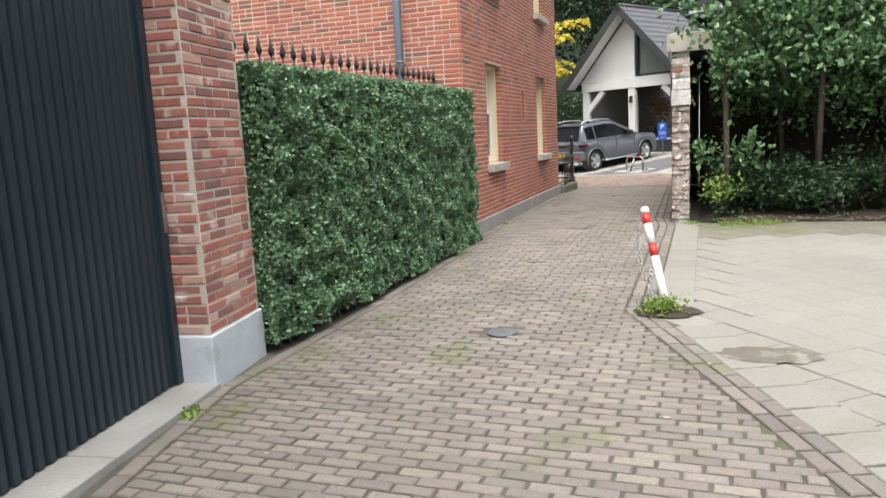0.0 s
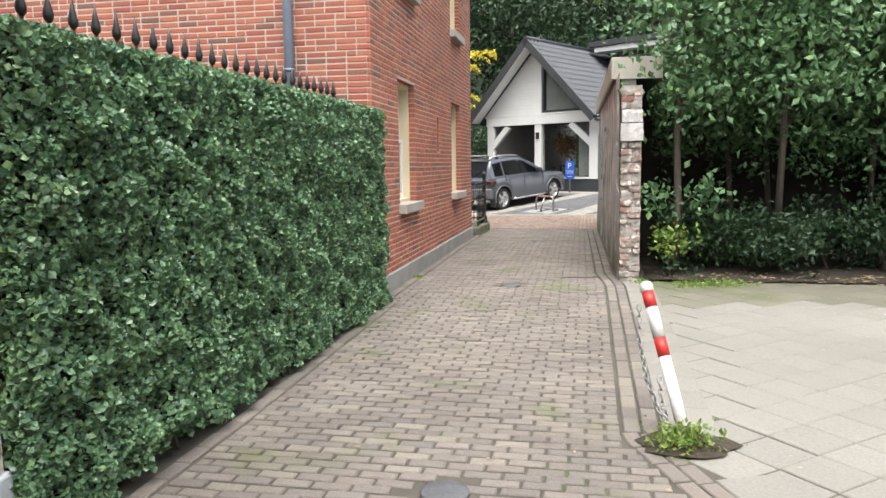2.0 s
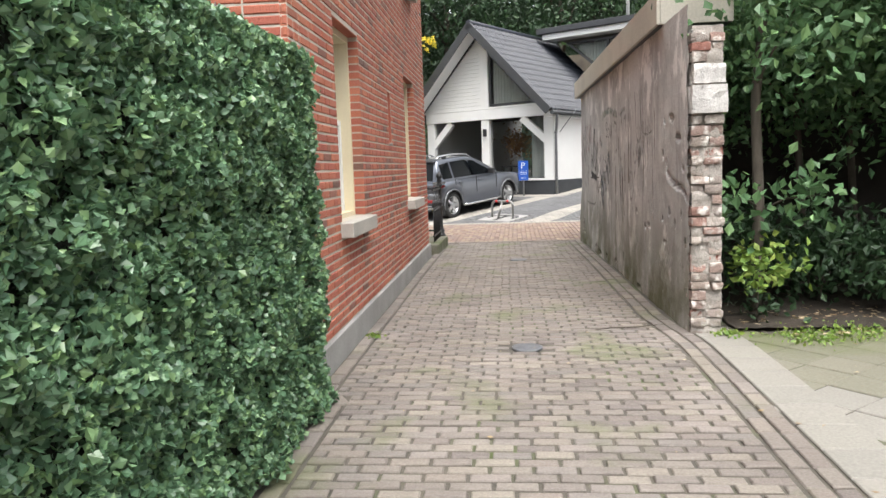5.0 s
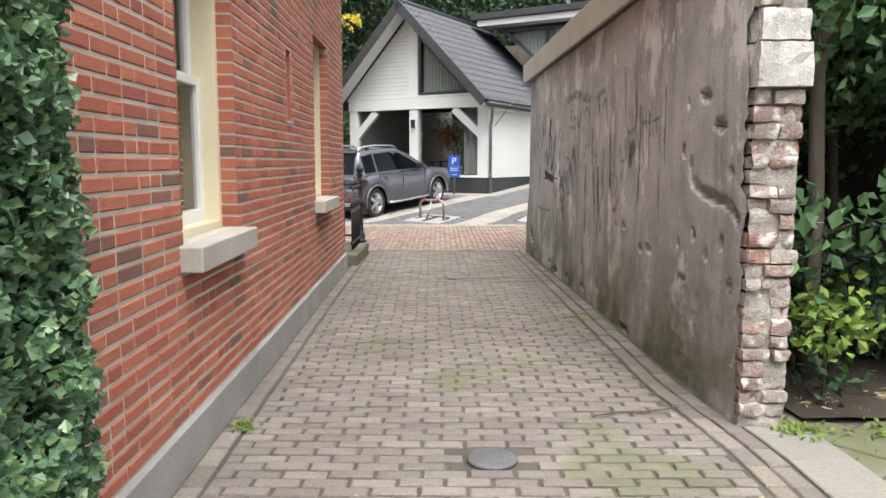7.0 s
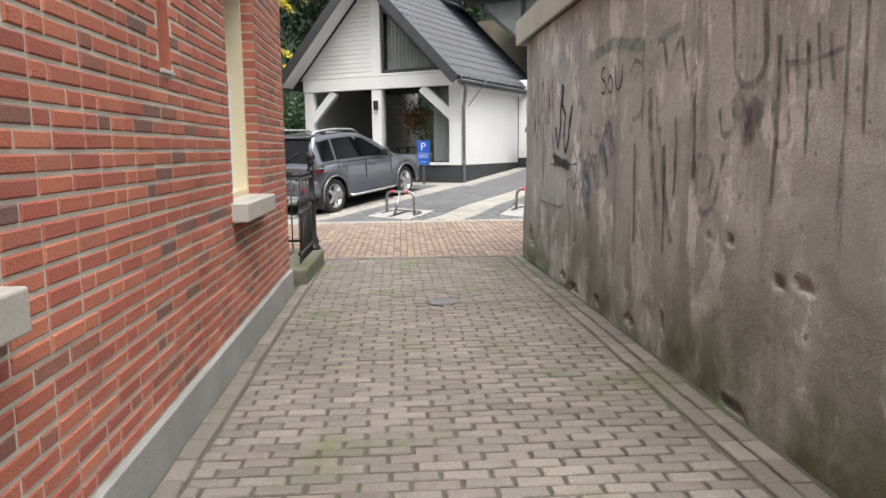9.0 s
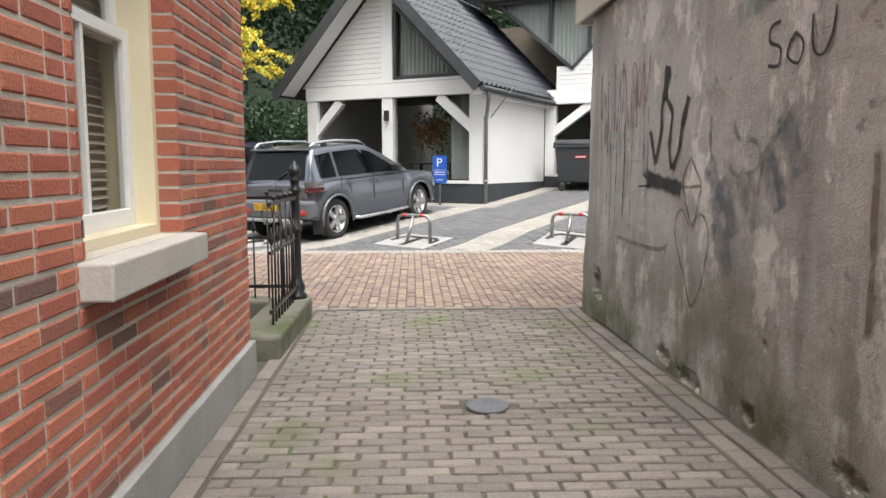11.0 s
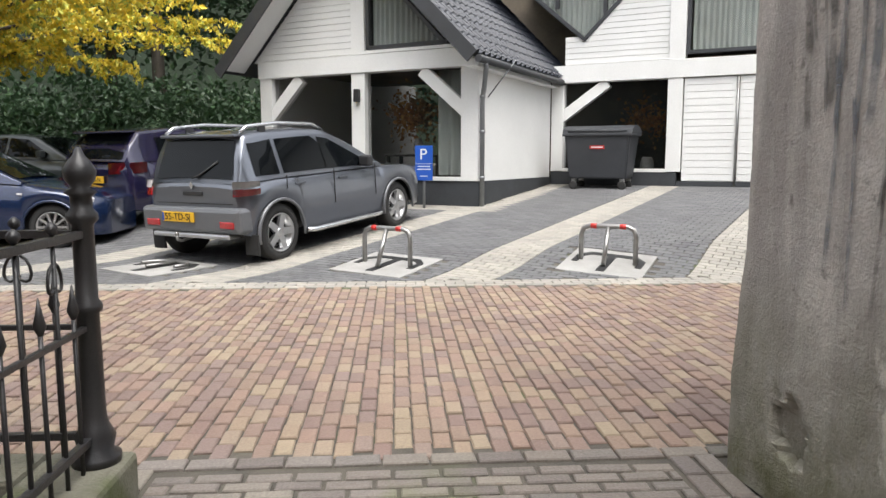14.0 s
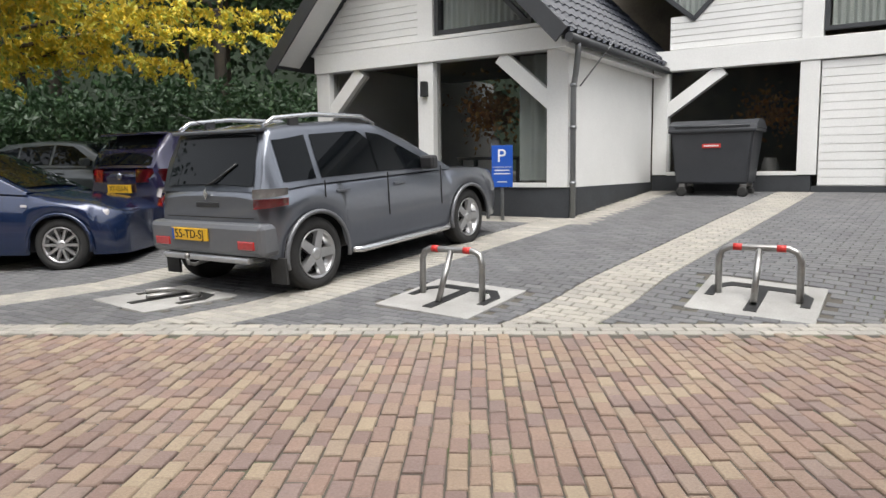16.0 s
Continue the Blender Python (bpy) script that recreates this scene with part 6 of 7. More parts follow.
HATCH = dict(hw=0.87, wb=2.58, r=0.315, rear=0.75, front=0.70, clear=0.20, h=0.55, tumble=0.22, spokes=10,
             belt=[(-0.75, 0.82), (-0.68, 0.95), (0.3, 0.96), (1.7, 0.93), (2.2, 0.90), (2.9, 0.80), (3.25, 0.68), (3.46, 0.46)],
             roof=[(-0.70, 0.97), (-0.55, 1.2), (-0.25, 1.42), (0.3, 1.46), (0.9, 1.46), (1.25, 1.40), (2.2, 0.93)],
             side_glass=[[(-0.1, 1.02, 0), (0.75, 1.00, 0), (0.0, 1.32, 1), (0.75, 1.37, 1)], [(0.82, 1.0, 0), (1.75, 0.98, 0), (0.82, 1.37, 1), (1.15, 1.34, 1), (1.75, 1.06, 1)]],
             rear_glass=(-0.67, 1.02, -0.38, 1.36), windscreen=(2.1, 0.98, 1.28, 1.38), mirror=(1.62, 0.74, 0.98), handles=[(0.2, 0.82), (1.0, 0.82)],
             tail=[(0.5, 1.0, 0.78, 0.93, M_LAMPRED)])
blue, _, (hx0, hx1, hwid) = car("hatchback", "dark blue car with multi-spoke alloy wheels parked", -6.35, 8.35, ground(-5, 8), 3.0, 0, M_BLUECAR, HATCH)
for s in (-1, 1):
    part("head_lamp", box(2.90, 3.12, s * 0.66 - 0.10, s * 0.66 + 0.08, 0.60, 0.73, 0.03, pose(0, 0, 0)), M_LAMPCLEAR, blue, "head lamp")
    part("side_repeater", box(2.16, 2.23, s * 0.868 - 0.004, s * 0.868 + 0.006, 0.76, 0.79, 0.002), M_LAMPCLEAR, blue)
CROSS = dict(HATCH, hw=0.885, wb=2.64, r=0.335, h=0.60, clear=0.24,
             belt=[(-0.75, 0.90), (-0.68, 1.04), (0.3, 1.06), (1.7, 1.03), (2.2, 1.0), (2.9, 0.92), (3.25, 0.80), (3.46, 0.56)],
             roof=[(-0.72, 1.06), (-0.60, 1.3), (-0.35, 1.53), (0.3, 1.57), (0.9, 1.56), (1.25, 1.50), (2.2, 1.03)],
             side_glass=[[(-0.1, 1.12, 0), (0.75, 1.10, 0), (0.0, 1.42, 1), (0.75, 1.47, 1)], [(0.82, 1.1, 0), (1.75, 1.08, 0), (0.82, 1.47, 1), (1.15, 1.44, 1), (1.75, 1.16, 1)]],
             rear_glass=(-0.69, 1.10, -0.46, 1.46), windscreen=(2.1, 1.08, 1.28, 1.48), mirror=(1.62, 0.75, 1.08), handles=[(0.2, 0.92), (1.0, 0.92)],
             tail=[(0.42, 1.0, 0.86, 1.04, M_LAMPRED)], spokes=5)
indigo, _, _ = car("crossover", "deep indigo crossover parked with its red rear lamps showing", -3.45, 10.1, ground(-3.45, 10.1), 60.0, -3.0, M_PURPLE, CROSS)
pl = part("number_plate", box(-0.80, -0.775, -0.26, 0.26, 0.72, 0.83, 0.004), M_PLATE, indigo, "yellow number plate")
lettering("plate_text", "XT-053-N", 0.10, M_INK, pl, pose(-0.8015, 0, 0.775, 0, 0, -90))
part("badge", lathe([(0.05, 0), (0.05, 0.012), (0.02, 0.014)], n=18, m=pose(-0.765, 0, 0.95, 0, -90, 0)), M_CHROME, indigo)
part("spoiler", box(-0.62, -0.32, -0.58, 0.58, 1.505, 1.54, 0.01), M_PURPLE, indigo, "roof spoiler")
ESTATE = dict(HATCH, wb=2.8, front=0.9, roof=[(-0.85, 0.97), (-0.7, 1.3), (-0.4, 1.44), (0.3, 1.49), (1.0, 1.49), (1.45, 1.42), (2.35, 0.95)], rear=0.95,
              belt=[(-0.95, 0.82), (-0.85, 0.95), (0.3, 0.96), (1.8, 0.94), (2.35, 0.92), (3.1, 0.82), (3.5, 0.70), (3.7, 0.46)],
              side_glass=[[(-0.6, 1.02, 0), (-0.05, 1.02, 0), (-0.45, 1.3, 1), (-0.05, 1.37, 1)], [(0.0, 1.02, 0), (0.8, 1.00, 0), (0.0, 1.37, 1), (0.8, 1.40, 1)], [(0.86, 1.0, 0), (1.85, 0.98, 0), (0.86, 1.40, 1), (1.3, 1.37, 1), (1.85, 1.06, 1)]],
              windscreen=(2.25, 1.0, 1.5, 1.41), mirror=(1.75, 0.74, 0.98))
car("estate_car", "green-grey estate car parked under the trees", -8.0, 14.6, ground(-8.0, 14.6), -14.0, 0, M_GREYCAR, ESTATE)

# ---- parking bars, sign, bin ----


def parking_bar(x, y, rz, raised=True):
    pad = thing("parking_pad", "square concrete pad set in a dark parking bay", "pad", x, y, ground(x, y), rz, group="parking pads", kind="structure")
    e = 0.4
    nrm = Vector((-(ground(x + e, y) - ground(x - e, y)) / (2 * e), -(ground(x, y + e) - ground(x, y - e)) / (2 * e), 1)).normalized()
    pad.matrix_world = Matrix.Translation((x, y, ground(x, y) + 0.012)) @ Vector((0, 0, 1)).rotation_difference(nrm).to_matrix().to_4x4() @ pose(0, 0, 0, 0, 0, rz)
    ext = box(-0.47, 0.47, -0.47, 0.47, -0.06, 0.0, 0.006)
    part("slab", ext, M_CONC, pad)
    slot = [(-0.33, -0.05), (-0.33, 0.10), (-0.22, 0.2), (0.22, 0.2), (0.33, 0.10), (0.33, -0.05), (0.27, -0.05), (0.27, 0.08), (0.2, 0.14), (0.04, 0.14), (0.04, -0.2), (-0.04, -0.2), (-0.04, 0.14), (-0.2, 0.14), (-0.27, 0.08), (-0.27, -0.05)]
    slot = [(a * 1.2, b * 1.7 - 0.02) for a, b in slot]
    # Raised black plate; its colour stands for the shade in the recess.
    bm = prism(slot, 0.012, pose(0, 0, 0.006, -90))
    part("recess", bm, M_INK, pad, "black plate drawn as the recess for the folded bar")
    if raised:
        bar = thing("parking_bar", "raised steel parking bar with red bands on a concrete pad", "parking barrier", x, y, ground(x, y), rz, group="parking bars")
        H = 0.42
        hoop = [(-0.31, 0.0, 0.0), (-0.31, 0.0, H - 0.10), (-0.285, 0, H - 0.03), (-0.22, 0, H), (0.22, 0, H), (0.285, 0, H - 0.03), (0.31, 0, H - 0.10), (0.31, 0, 0.0)]
        part("hoop", tube(hoop, 0.028, 12), M_STEEL, bar, "galvanised hoop")
        part("strut", tube([(0.0, 0.0, H), (0.0, -0.20, 0.0)], 0.026, 10), M_STEEL, bar)
        for s in (-1, 1):
            part("red_band", tube([(s * 0.13, 0, H), (s * 0.20, 0, H)], 0.0295, 12), M_RED, bar, "red band")
    else:
        bar = thing("folded_parking_bar", "steel parking bar folded flat into its pad", "parking barrier", x, y, ground(x, y) + 0.02, rz, group="parking bars")
        part("hoop", tube([(-0.31, -0.05, 0.02), (-0.29, 0.14, 0.02), (-0.2, 0.2, 0.02), (0.2, 0.2, 0.02), (0.29, 0.14, 0.02), (0.31, -0.05, 0.02)], 0.02, 8), M_STEEL, bar)
        part("strut", tube([(0, -0.2, 0.02), (0, 0.2, 0.02)], 0.02, 8), M_STEEL, bar)


parking_bar(0.90, 5.62, -33)
parking_bar(3.40, 5.40, -30)
parking_bar(-1.72, 5.90, -38, False)
parking_bar(-4.3, 6.2, -38, False)

sg = thing("parking_sign", "blue parking sign on a grey pole by the shop wall", "sign", 1.49, 10.2, ground(1.49, 10.2), -8)
part("pole", tube([(0, 0.03, -0.1), (0, 0.03, 1.0)], 0.024, 12), M_ZINC, sg, "grey steel pole")
part("plate", box(-0.155, 0.155, -0.008, 0.006, 0.49, 1.10, 0.004), M_SIGNBLUE, sg, "blue enamel plate")
lettering("letter", "P", 0.27, M_SIGNWHITE, sg, pose(-0.01, -0.0095, 0.94))
bm = bmesh.new()
for z, w in ((0.73, 0.11), (0.68, 0.12), (0.56, 0.07)):
    bm_box(bm, -w, w, -0.011, -0.0085, z, z + 0.014)
part("small_print", bm, M_SIGNWHITE, sg, "white bars of small print")
part("border", box(-0.15, 0.15, -0.0105, -0.0085, 0.78, 0.786, 0), M_SIGNWHITE, sg)

bx, by = BX + 0.62 * UX - 2.85 * UY, BY + 0.62 * UY + 2.85 * UX
bn = thing("waste_container", "anthracite wheeled waste container with a red label", "waste bin", bx, by, ground(bx, by) + 0.02, BA)
bm = bmesh.new()
lo = [(0.10, 0.08), (1.28, 0.08), (1.28, 0.72), (0.10, 0.72)]
hi = [(0.02, 0.0), (1.37, 0.0), (1.37, 0.80), (0.02, 0.80)]
a = [bm.verts.new((x, y, 0.20)) for x, y in lo]
b = [bm.verts.new((x, y, 1.10)) for x, y in hi]
bm.faces.new(a[::-1])
bm.faces.new(b)
for k in range(4):
    bm.faces.new((a[k], a[(k + 1) % 4], b[(k + 1) % 4], b[k]))
bmesh.ops.bevel(bm, geom=bm.edges[:], offset=0.03, segments=2, affect="EDGES")
part("tub", bm, M_BIN, bn)
part("rim", box(-0.02, 1.41, -0.03, 0.83, 1.06, 1.12, 0.015), M_BIN, bn)
bm = bmesh.new()
prof = [(0.0, 1.12), (0.02, 1.19), (0.2, 1.26), (0.42, 1.28), (0.65, 1.25), (0.84, 1.15), (0.84, 1.12)]
la = [bm.verts.new((-0.02, y, z)) for y, z in prof]
lb = [bm.verts.new((1.41, y, z)) for y, z in prof]
for k in range(len(prof) - 1):
    bm.faces.new((la[k], lb[k], lb[k + 1], la[k + 1]))
bm.faces.new(la)
bm.faces.new(lb[::-1])
part("lid", bm, M_BIN, bn, "domed lid")
part("lid_handle", tube([(0.1, -0.02, 1.16), (1.3, -0.02, 1.16)], 0.016, 8), M_BIN, bn)
part("label", box(0.55, 0.85, -0.004 + 0.02, 0.03, 0.80, 0.87, 0, pose(0, 0, 0)), M_RED, bn, "red label with white bars")
part("label_bar", box(0.58, 0.82, 0.008, 0.014, 0.825, 0.847, 0), M_SIGNWHITE, bn)
for x in (0.2, 1.2):
    for y in (0.14, 0.66):
        part("caster_fork", box(x - 0.05, x + 0.05, y - 0.03, y + 0.03, 0.10, 0.20, 0.01), M_STEEL, bn)
        part("caster_wheel", lathe([(0.05, -0.022), (0.085, -0.02), (0.085, 0.02), (0.05, 0.022)], n=20, m=pose(x, y - 0.04, 0.085 - 0.02, 90)), M_RUBBER, bn, "grey caster wheel")

# dried flowers and a table behind the shop window
dx, dy = BX - 1.7 * UX - 0.9 * UY, BY - 1.7 * UY + 0.9 * UX
tb = thing("shop_table", "dark display table behind the shop window", "table", dx, dy, 0.6, BA)
part("tabletop", box(-0.6, 0.6, -0.3, 0.3, 0.70, 0.74, 0.006), M_WOODDARK, tb)
for x in (-0.55, 0.55):
    for y in (-0.25, 0.25):
        part("leg", box(x - 0.03, x + 0.03, y - 0.03, y + 0.03, 0, 0.70, 0.003), M_WOODDARK, tb)
fl = thing("dried_bouquet", "orange dried flower bouquet in a pot", "bouquet", dx, dy, 1.34, BA)
part("vase", lathe([(0.06, 0), (0.11, 0.1), (0.09, 0.22), (0.06, 0.3), (0.07, 0.32)], n=18), M_CONC, fl)
v, f = leaf_arrays(np.array((-0.1, 0, 0.75)) + g.normal(size=(700, 3)) * np.array((0.28, 0.15, 0.22)), 0.09, g)
tagged(raw("flowers", v, f, M_ORANGE, fl), kind="stuff")
dx2, dy2 = BX + 1.9 * UX - 4.9 * UY, BY + 1.9 * UY + 4.9 * UX
fl2 = thing("dried_bouquet", "orange dried flower bouquet standing in a tall pot", "bouquet", dx2, dy2, 0.6, BA)
part("vase", lathe([(0.12, 0), (0.18, 0.3), (0.14, 0.6), (0.1, 0.7)], n=18), M_CONC, fl2)
v, f = leaf_arrays(np.array((0, 0, 1.5)) + g.normal(size=(500, 3)) * np.array((0.3, 0.15, 0.22)), 0.09, g)
tagged(raw("flowers", v, f, M_ORANGE, fl2), kind="stuff")

# ---- yellow tree and the wood behind ----
yt = thing("yellow_locust_tree", "honey locust tree with drooping yellow autumn leaves", "tree", -8.4, 10.6, -0.03)
rr = random.Random(21)
g = np.random.default_rng(21)
bm = bmesh.new()
bm_tube(bm, [(0, 0, 0), (0.05, 0.0, 1.6), (-0.1, 0.1, 3.5), (0.1, 0, 6.0)], [0.16, 0.13, 0.10, 0.04], 10)
sprays = []
for k in range(30):
    a = rr.uniform(-0.75, 0.95) if k % 6 else rr.uniform(1.5, 5.0)
    z = 2.7 + 3.6 * (k % 15) / 15
    L = rr.uniform(3.4, 7.4) if k % 6 else 3.0
    s = Vector((0, 0, z * 0.8))
    e = s + Vector((math.cos(a) * L, math.sin(a) * L, 0.9 + 0.7 * rr.random()))
    m = s.lerp(e, 0.55) + Vector((0, 0, 0.45))
    bm_tube(bm, [s, m, e], [0.045, 0.028, 0.006], 6)
    for q in range(34):
        t = 0.30 + 0.70 * q / 33
        p = s.lerp(m, t / 0.55) if t < 0.55 else m.lerp(e, (t - 0.55) / 0.45)
        sprays.append((p, rr.uniform(0, 6.28)))
part("trunk", bm, M_BARK, yt)
pts = []
for p, a in sprays:
    d = np.array((math.cos(a), math.sin(a), -0.25))
    ln = g.uniform(0.35, 0.8)
    side = np.array((-math.sin(a), math.cos(a), 0))
    for k in range(40):
        t = k / 39
        q = np.array(p) + d * ln * t + np.array((0, 0, -0.30 * t * t * ln))
        pts.append(q + side * 0.075 * (1 if k % 2 else -1) * (1 - 0.5 * t) + g.normal(size=3) * 0.03)
v, f = leaf_arrays(np.array(pts), 0.125, g, droop=0.9, slim=0.26)
tagged(raw("crown", v, f, M_YELLOW, yt), "fine drooping yellow leaflets", kind="stuff")

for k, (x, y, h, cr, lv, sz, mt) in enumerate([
        (-16, 17, 9, 3.6, 8000, 0.26, M_SHADEDGREEN), (-11, 20, 10, 3.8, 8000, 0.26, M_GREEN), (-6, 20, 11, 3.8, 9000, 0.26, M_SHADEDGREEN), (-2, 22.5, 11, 4.0, 9000, 0.26, M_SHADEDGREEN),
        (3.5, 25, 12, 4.2, 9000, 0.28, M_SHADEDGREEN), (9, 27, 12, 4.2, 8000, 0.28, M_GREEN), (15, 24, 12, 4.2, 8000, 0.28, M_SHADEDGREEN), (-21, 13, 9, 3.6, 7000, 0.26, M_SHADEDGREEN),
        (-8, 26, 13, 4.4, 8000, 0.3, M_SHADEDGREEN), (-15, 25, 13, 4.4, 8000, 0.3, M_SHADEDGREEN), (21, 20, 11, 4.2, 7000, 0.28, M_SHADEDGREEN), (-24, 21, 12, 4.2, 7000, 0.3, M_SHADEDGREEN)]):
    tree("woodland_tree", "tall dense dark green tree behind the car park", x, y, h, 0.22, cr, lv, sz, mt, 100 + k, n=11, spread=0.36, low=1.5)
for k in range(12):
    tree("woodland_shrub", "dark green shrub at the edge of the car park", -20 + k * 1.65, 17.2 + 1.2 * math.sin(k * 1.7), 1.8, 0.04, 1.3, 2600, 0.17, M_SHADEDGREEN, 140 + k, n=7, spread=0.6, low=0.2, cat="shrub")
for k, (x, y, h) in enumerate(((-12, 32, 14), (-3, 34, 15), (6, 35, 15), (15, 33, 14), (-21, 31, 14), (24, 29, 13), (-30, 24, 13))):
    tree("far_tree", "tall dark tree at the back of the wood", x, y, h, 0.3, 5.5, 7000, 0.42, M_SHADEDGREEN, 170 + k, n=11, spread=0.4, low=0.6)

# ---- bricks, pavers, slabs ----


def piece_mesh(name, a, b, h, material, c=0.006):
    """A block centred on its top face, a along x and b along y, with worn top edges."""
    v = [(-a / 2, -b / 2, -h), (a / 2, -b / 2, -h), (a / 2, b / 2, -h), (-a / 2, b / 2, -h),
         (-a / 2, -b / 2, -c), (a / 2, -b / 2, -c), (a / 2, b / 2, -c), (-a / 2, b / 2, -c),
         (-a / 2 + c, -b / 2 + c, 0), (a / 2 - c, -b / 2 + c, 0), (a / 2 - c, b / 2 - c, 0), (-a / 2 + c, b / 2 - c, 0)]
    f = [(8, 9, 10, 11)] + [(i, (i + 1) % 4, (i + 1) % 4 + 4, i + 4) for i in range(4)] + [(i + 4, (i + 1) % 4 + 4, (i + 1) % 4 + 8, i + 8) for i in range(4)]
    return v, f


def lay(items, material, parent, name, near, label):
    """Lays pieces (matrix, length, width): up to 300 in the stretch near as parts, the rest as one mesh."""
    shared, verts, faces, n = {}, [], [], 0
    for m, a, b in items:
        key = (round(a, 2), round(b, 3))
        v, f = piece_mesh(name, a, b, 0.045, material)
        if n < 300 and near(m.translation):
            if key not in shared:
                me = bpy.data.meshes.new(name)
                me.from_pydata(v, [], f)
                me.materials.append(material)
                shared[key] = me
            ob = new(name, shared[key])
            ob.parent = parent
            ob.matrix_world = m
            n += 1
        else:
            o = len(verts)
            arr = np.array(m)
            verts += (np.c_[np.array(v), np.ones(len(v))] @ arr.T)[:, :3].tolist()
            faces += [tuple(i + o for i in q) for q in f]
    if verts:
        inv = np.array(parent.matrix_world.inverted())
        vv_ = (np.c_[np.array(verts), np.ones(len(verts))] @ inv.T)[:, :3]
        tagged(raw(name + "_field", vv_, faces, material, parent), label, kind="stuff")


rp = random.Random(77)


def ground_matrix(x, y, rz, dz=0.0, wob=1.0):
    e = 0.08
    gx, gy = (ground(x + e, y) - ground(x - e, y)) / (2 * e), (ground(x, y + e) - ground(x, y - e)) / (2 * e)
    nrm = Vector((-gx, -gy, 1)).normalized()
    q = Vector((0, 0, 1)).rotation_difference(nrm).to_matrix().to_4x4()
    return Matrix.Translation((x, y, ground(x, y) + dz)) @ q @ Matrix.Rotation(rz + wob * rp.uniform(-0.022, 0.022), 4, "Z") @ Matrix.Rotation(wob * rp.uniform(-0.02, 0.02), 4, "X") @ Matrix.Rotation(wob * rp.uniform(-0.012, 0.012), 4, "Y")


def left_edge(y):
    if y > HY0:
        return WX + 0.035 - (y - HY0) * 0.012
    return 0.15 + max(0.0, -14.2 - y) * 0.25


def right_edge(y):
    return 2.37 + 0.12 * min(1.0, max(0.0, -y) / 6.2) + 0.11 * smooth(-6.2, -7.5, y) + 0.40 * max(0.0, -11.9 - y)


pave = thing("alley_paving", "worn brown-grey clay pavers in running bond", "paving", 1.2, -8, 0, 0, kind="structure")
items = []
PW, PL = 0.080, 0.195
row = 0
y = -24.0
while y < 0.20:
    lo, hi = left_edge(y) + 0.11, right_edge(y) - 0.22
    x = lo - (PL / 2 if row % 2 else 0) - rp.uniform(0, 0.03)
    while x < hi:
        a, b = max(x, lo), min(x + PL, hi)
        if b - a > 0.05 and not any((0.5 * (a + b) - cx) ** 2 + (y - cy) ** 2 < 0.0225 for cx, cy in ((1.57, -12.7), (1.31, -7.45), (1.27, -2.4))):
            items.append((ground_matrix((a + b) / 2, y, 0.02 * math.sin(y), rp.uniform(-0.004, 0.003)), b - a - 0.017, PW - 0.016))
        x += PL
    y += PW
    row += 1
y = -24.0
while y < 0.2:
    for x0, w in ((left_edge(y) + 0.05, 0.098), (right_edge(y) - 0.16, 0.098), (right_edge(y) - 0.055, 0.098)):
        items.append((ground_matrix(x0, y, math.atan2(0.1, right_edge(y + 0.05) - right_edge(y - 0.05)) if x0 > 1.5 else math.atan2(0.2, left_edge(y + 0.1) - left_edge(y - 0.1)), rp.uniform(-0.004, 0.004)), PL - 0.01, w - 0.01))
    y += PL
for k in range(14):
    items.append((ground_matrix(0.05 + k * 0.2, 0.30, 0.04, 0.004), 0.19, 0.09))
lay(items, M_ALLEY, pave, "paver", lambda p: -12.6 < p.y < -11.2 or -5.5 < p.y < -4.0, "worn brown-grey clay pavers")

street = thing("street_paving", "red-brown and ochre clay street pavers", "paving", 1, 2.4, 0, 0, kind="structure")
items = []
col = 0
x = -16.0
while x < 16.0:
    y = 0.40 + (0.087 if col % 2 else 0) + rp.uniform(-0.03, 0.03)
    while y < 4.42:
        if not (x < -0.3 and y < 0.1):
            items.append((ground_matrix(x + rp.uniform(-0.002, 0.002), y, math.pi / 2 + 0.02, rp.uniform(-0.005, 0.004), 1.4), 0.162 + rp.choice((-0.01, 0.0, 0.0)), 0.079))
        y += 0.173
    x += 0.0865
    col += 1
lay(items, M_STREET, street, "paver", lambda p: 0.3 < p.x < 2.2 and 0.4 < p.y < 2.2, "red-brown and ochre clay pavers")

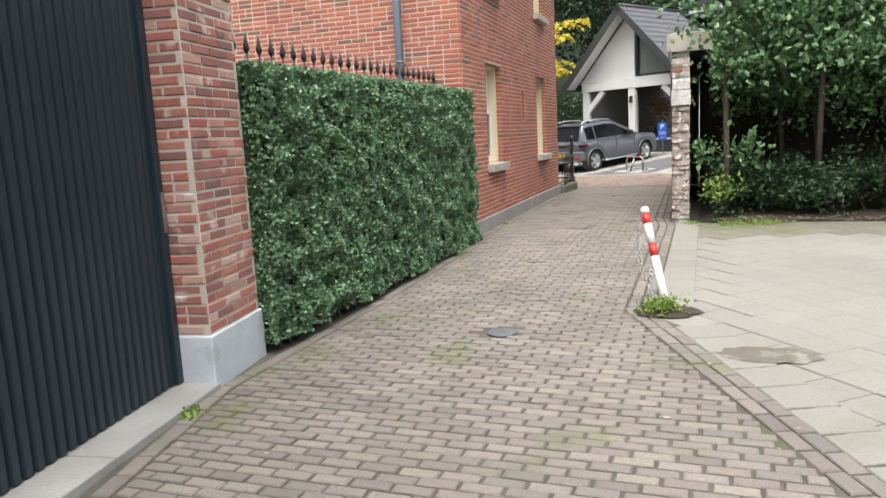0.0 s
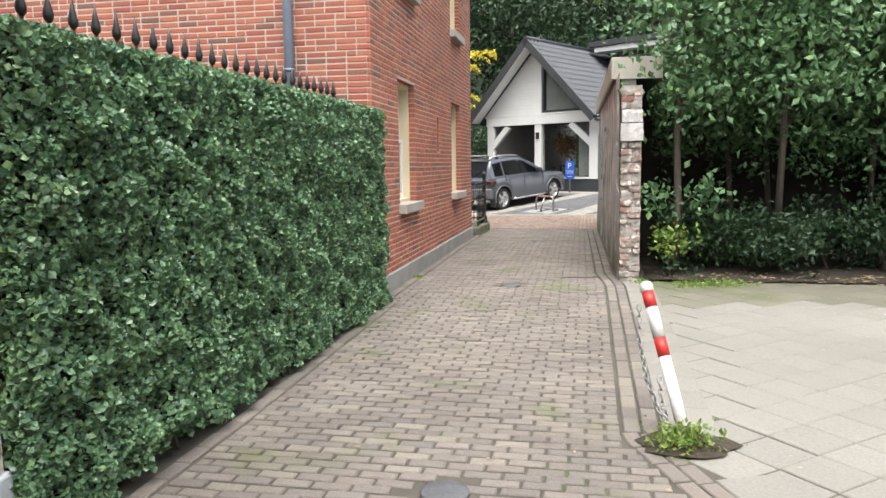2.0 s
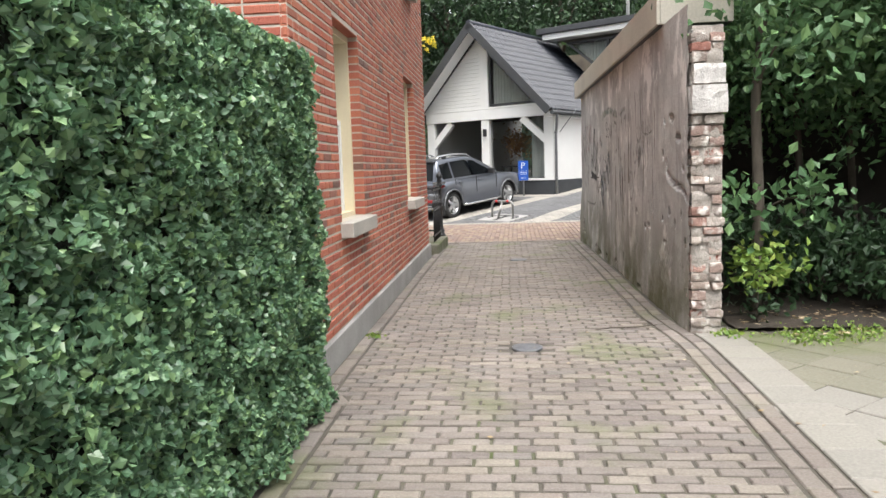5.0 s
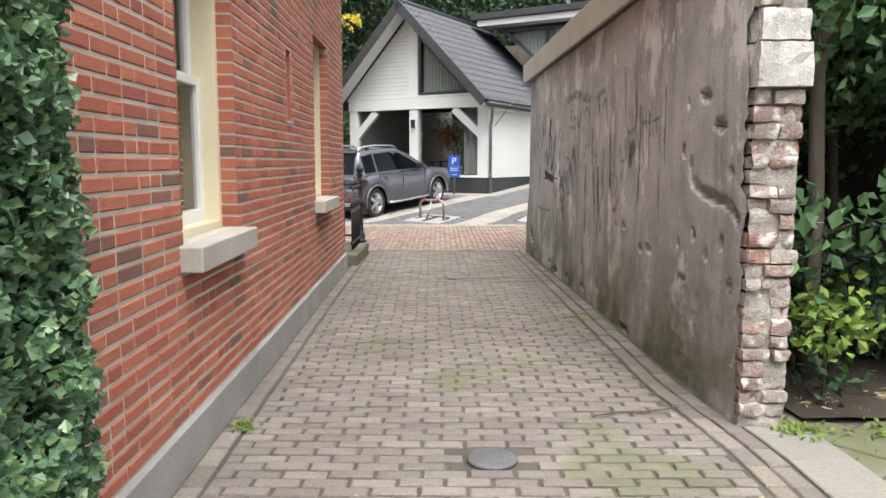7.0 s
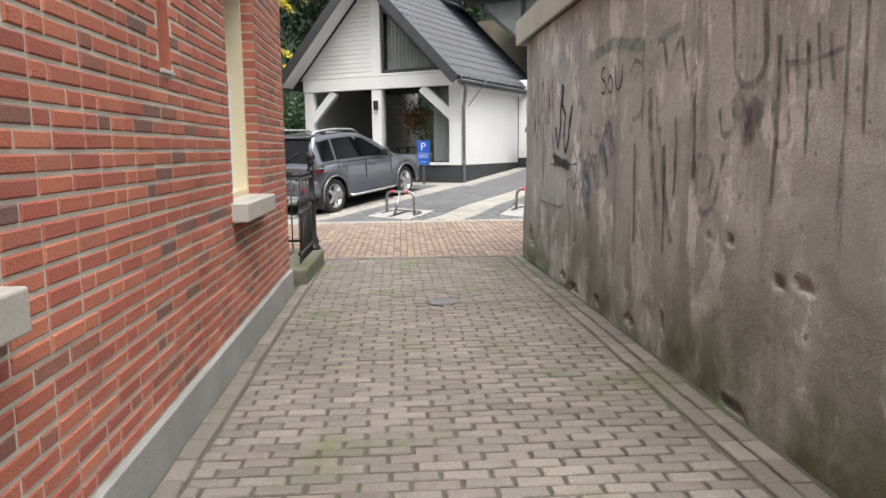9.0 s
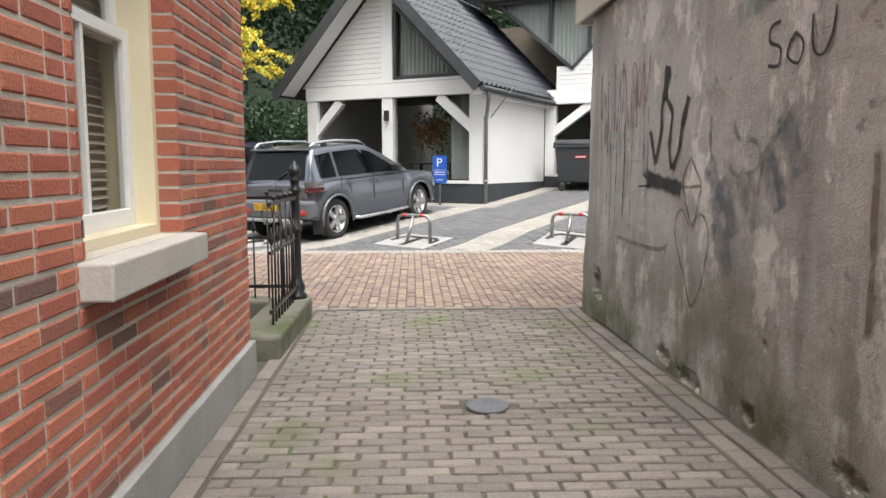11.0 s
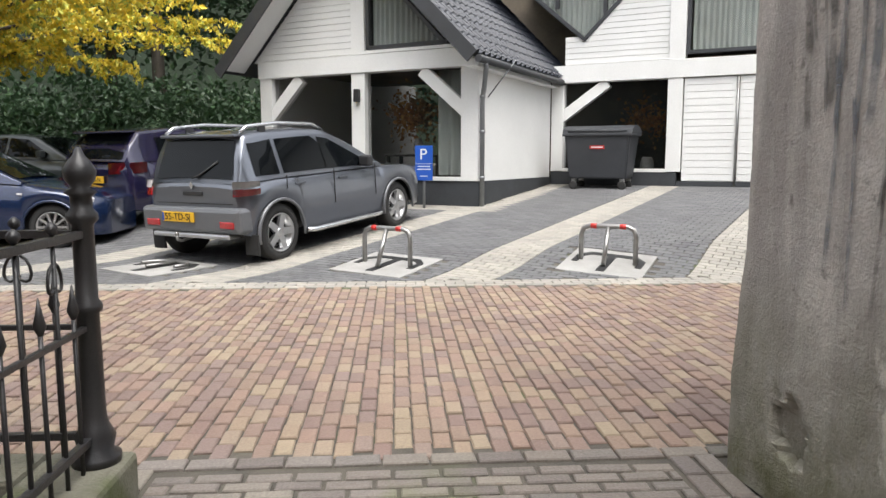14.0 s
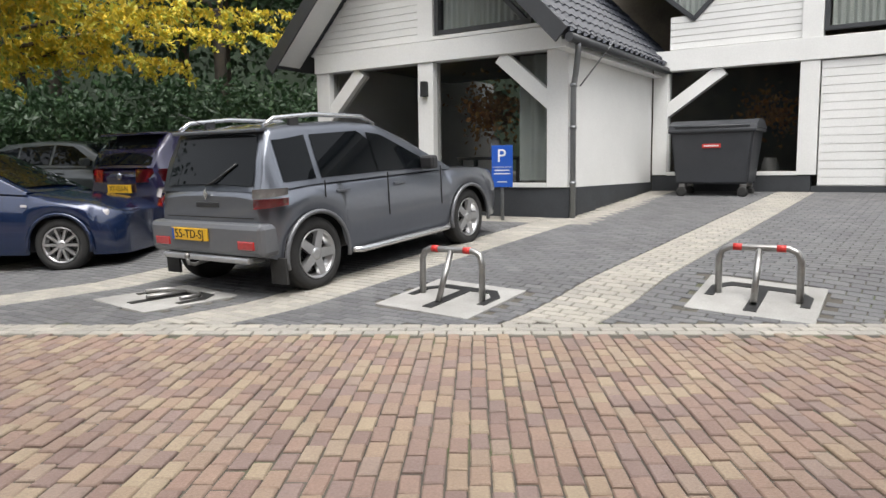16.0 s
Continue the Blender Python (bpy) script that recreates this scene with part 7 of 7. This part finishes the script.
park = thing("parking_paving", "dark grey bays with pale dividing strips", "paving", 2, 8, 0, 0, kind="structure")
dark, pale = [], []
for k in range(-90, 91):
    for y in (4.52, 4.63, 4.74):
        pale.append((ground_matrix(k * 0.2 + (0.1 if y == 4.63 else 0), y, 0.0), 0.19, 0.10))
pads = ((0.90, 5.62, -33), (3.40, 5.40, -30), (-1.72, 5.90, -38), (-4.3, 6.2, -38))
vrow = 0
v_ = -9.0
while v_ < 9.0:
    edges = []
    for k in range(-7, 5):
        s0 = 2.02 + 0.05 * v_ + 2.32 * k
        edges += [(s0, s0 + 0.6, True), (s0 + 0.6, s0 + 2.32, False)]
    for e0, e1, st in edges:
        u_ = e0 - (0.1 if vrow % 2 else 0)
        while u_ < e1:
            ua, ub = max(u_, e0), min(u_ + 0.2, e1)
            u_ += 0.2
            if ub - ua < 0.04:
                continue
            um = (ua + ub) / 2
            x, y = BX + um * UX - v_ * UY, BY + um * UY + v_ * UX
            inside = (v_ > -0.02 and -4.95 < um < 0.05) or (v_ > 3.78 and um > -4.95)
            hid = any(abs((x - px) * math.cos(radians(a)) + (y - py) * math.sin(radians(a))) < 0.5 and abs(-(x - px) * math.sin(radians(a)) + (y - py) * math.cos(radians(a))) < 0.48 for px, py, a in pads)
            if y > 4.80 and not inside and not hid:
                rim = (0.0 < um < 0.5 and v_ > -0.5) or (-4.9 < um < 0.5 and -0.5 < v_ < 0)
                (pale if st or rim else dark).append((ground_matrix(x, y, radians(BA)), ub - ua - 0.008, 0.095))
    v_ += 0.105
    vrow += 1
lay(pale, M_STRIPE, park, "pale_paver", lambda p: 4.4 < p.y < 7 and 0.6 < p.x < 3.4, "pale concrete pavers")
lay(dark, M_BAY, park, "dark_paver", lambda p: p.y < 6.4 and 1.2 < p.x < 4.2, "dark grey concrete pavers")

slabs = thing("slab_paving", "pale grey square concrete slabs laid diagonally, stained", "paving", 5, -10, 0, 0, kind="structure")
items, mossy = [], []
dg = radians(40)
for i in range(-50, 51):
    for j in range(-50, 51):
        s = 0.30
        x = 5.0 + (i * math.cos(dg) - j * math.sin(dg)) * s
        y = -10.0 + (i * math.sin(dg) + j * math.cos(dg)) * s
        if right_edge(y) + 0.14 < x < 11 and -20 < y < -6.9:
            (mossy if y > -8.3 + 0.5 * noise.noise(Vector((x * 0.8, 0, 2))) else items).append((ground_matrix(x, y, dg, rp.uniform(-0.003, -0.001) if x > right_edge(y) + 0.50 else -0.008, 0.12), s - 0.007, s - 0.007))
y = -20.0
while y < -7.0:
    x0 = right_edge(y) + 0.155
    if not abs(y + 12.1) < 0.25:
        items.append((ground_matrix(x0, y, math.atan2(0.1, right_edge(y + 0.05) - right_edge(y - 0.05)) - math.pi / 2, rp.uniform(0.001, 0.003), 0.15), 0.295, 0.295))
    y += 0.302
lay(items, M_SLAB, slabs, "slab", lambda p: p.x < 5.0 and -13.5 < p.y < -9, "pale square concrete slabs")
lay(mossy, M_SLABMOSS, slabs, "mossy_slab", lambda p: p.x < 6.5, "green-filmed concrete slabs by the bed")


def brick_wall(parent, s0, s1, z0, z1, holes, place, material, near, label, L=0.218, H=0.0625, field="brick"):
    items = []
    row = 0
    z = z0
    while z + H < z1:
        s = s0 - (L / 2 if row % 2 else 0)
        while s < s1:
            step = L if rp.random() > 0.22 else L / 2
            a, b = max(s, s0), min(s + step, s1)
            for h in holes:
                if h[2] - H * 0.7 < z < h[3] - H * 0.3:
                    if a < h[0] < b:
                        b = h[0]
                    elif a < h[1] < b:
                        a = h[1]
                    elif h[0] <= a and b <= h[1]:
                        a = b
            if b - a > 0.04:
                items.append((place((a + b) / 2, z + H / 2), b - a - 0.011, H - 0.0125))
            s += step
        z += H
        row += 1
    lay(items, material, parent, field, near, label)


R_ALLEY = Matrix(((0, 0, 1, 0), (1, 0, 0, 0), (0, 1, 0, 0), (0, 0, 0, 1)))
R_GABLE = Matrix(((1, 0, 0, 0), (0, 0, -1, 0), (0, 1, 0, 0), (0, 0, 0, 1)))
HM = house.matrix_world.copy()
brick_wall(house, HY0, HY1, 0.217, 5.4, WINS + [SLOT], lambda s, z: HM @ Matrix.Translation((rp.uniform(-0.0015, 0.0015), s - HY0, z)) @ R_ALLEY, M_BRICK, lambda p: 1.0 < p.z < 1.9 and -5.9 < p.y < -3.9, "orange-red bricks")
brick_wall(house, -5.6, -0.001, 1.6, 5.8, [], lambda s, z: HM @ Matrix.Translation((s, rp.uniform(-0.0015, 0.0015), z)) @ R_GABLE, M_BRICK, lambda p: False, "orange-red bricks")
GM = gar.matrix_world.copy()
brick_wall(gar, 0.01, 0.70, 0.335, 3.2, [], lambda s, z: GM @ Matrix.Translation((0.232 + rp.uniform(-0.004, 0.004), s, z)) @ R_ALLEY, M_OLDBRICK, lambda p: p.z < 2.2, "old mixed red bricks", field="old_brick")
brick_wall(gar, -0.02, 0.228, 0.335, 3.2, [], lambda s, z: GM @ Matrix.Translation((s, 0.0 + rp.uniform(-0.004, 0.004), z)) @ R_GABLE, M_OLDBRICK, lambda p: False, "old mixed red bricks", field="old_brick")
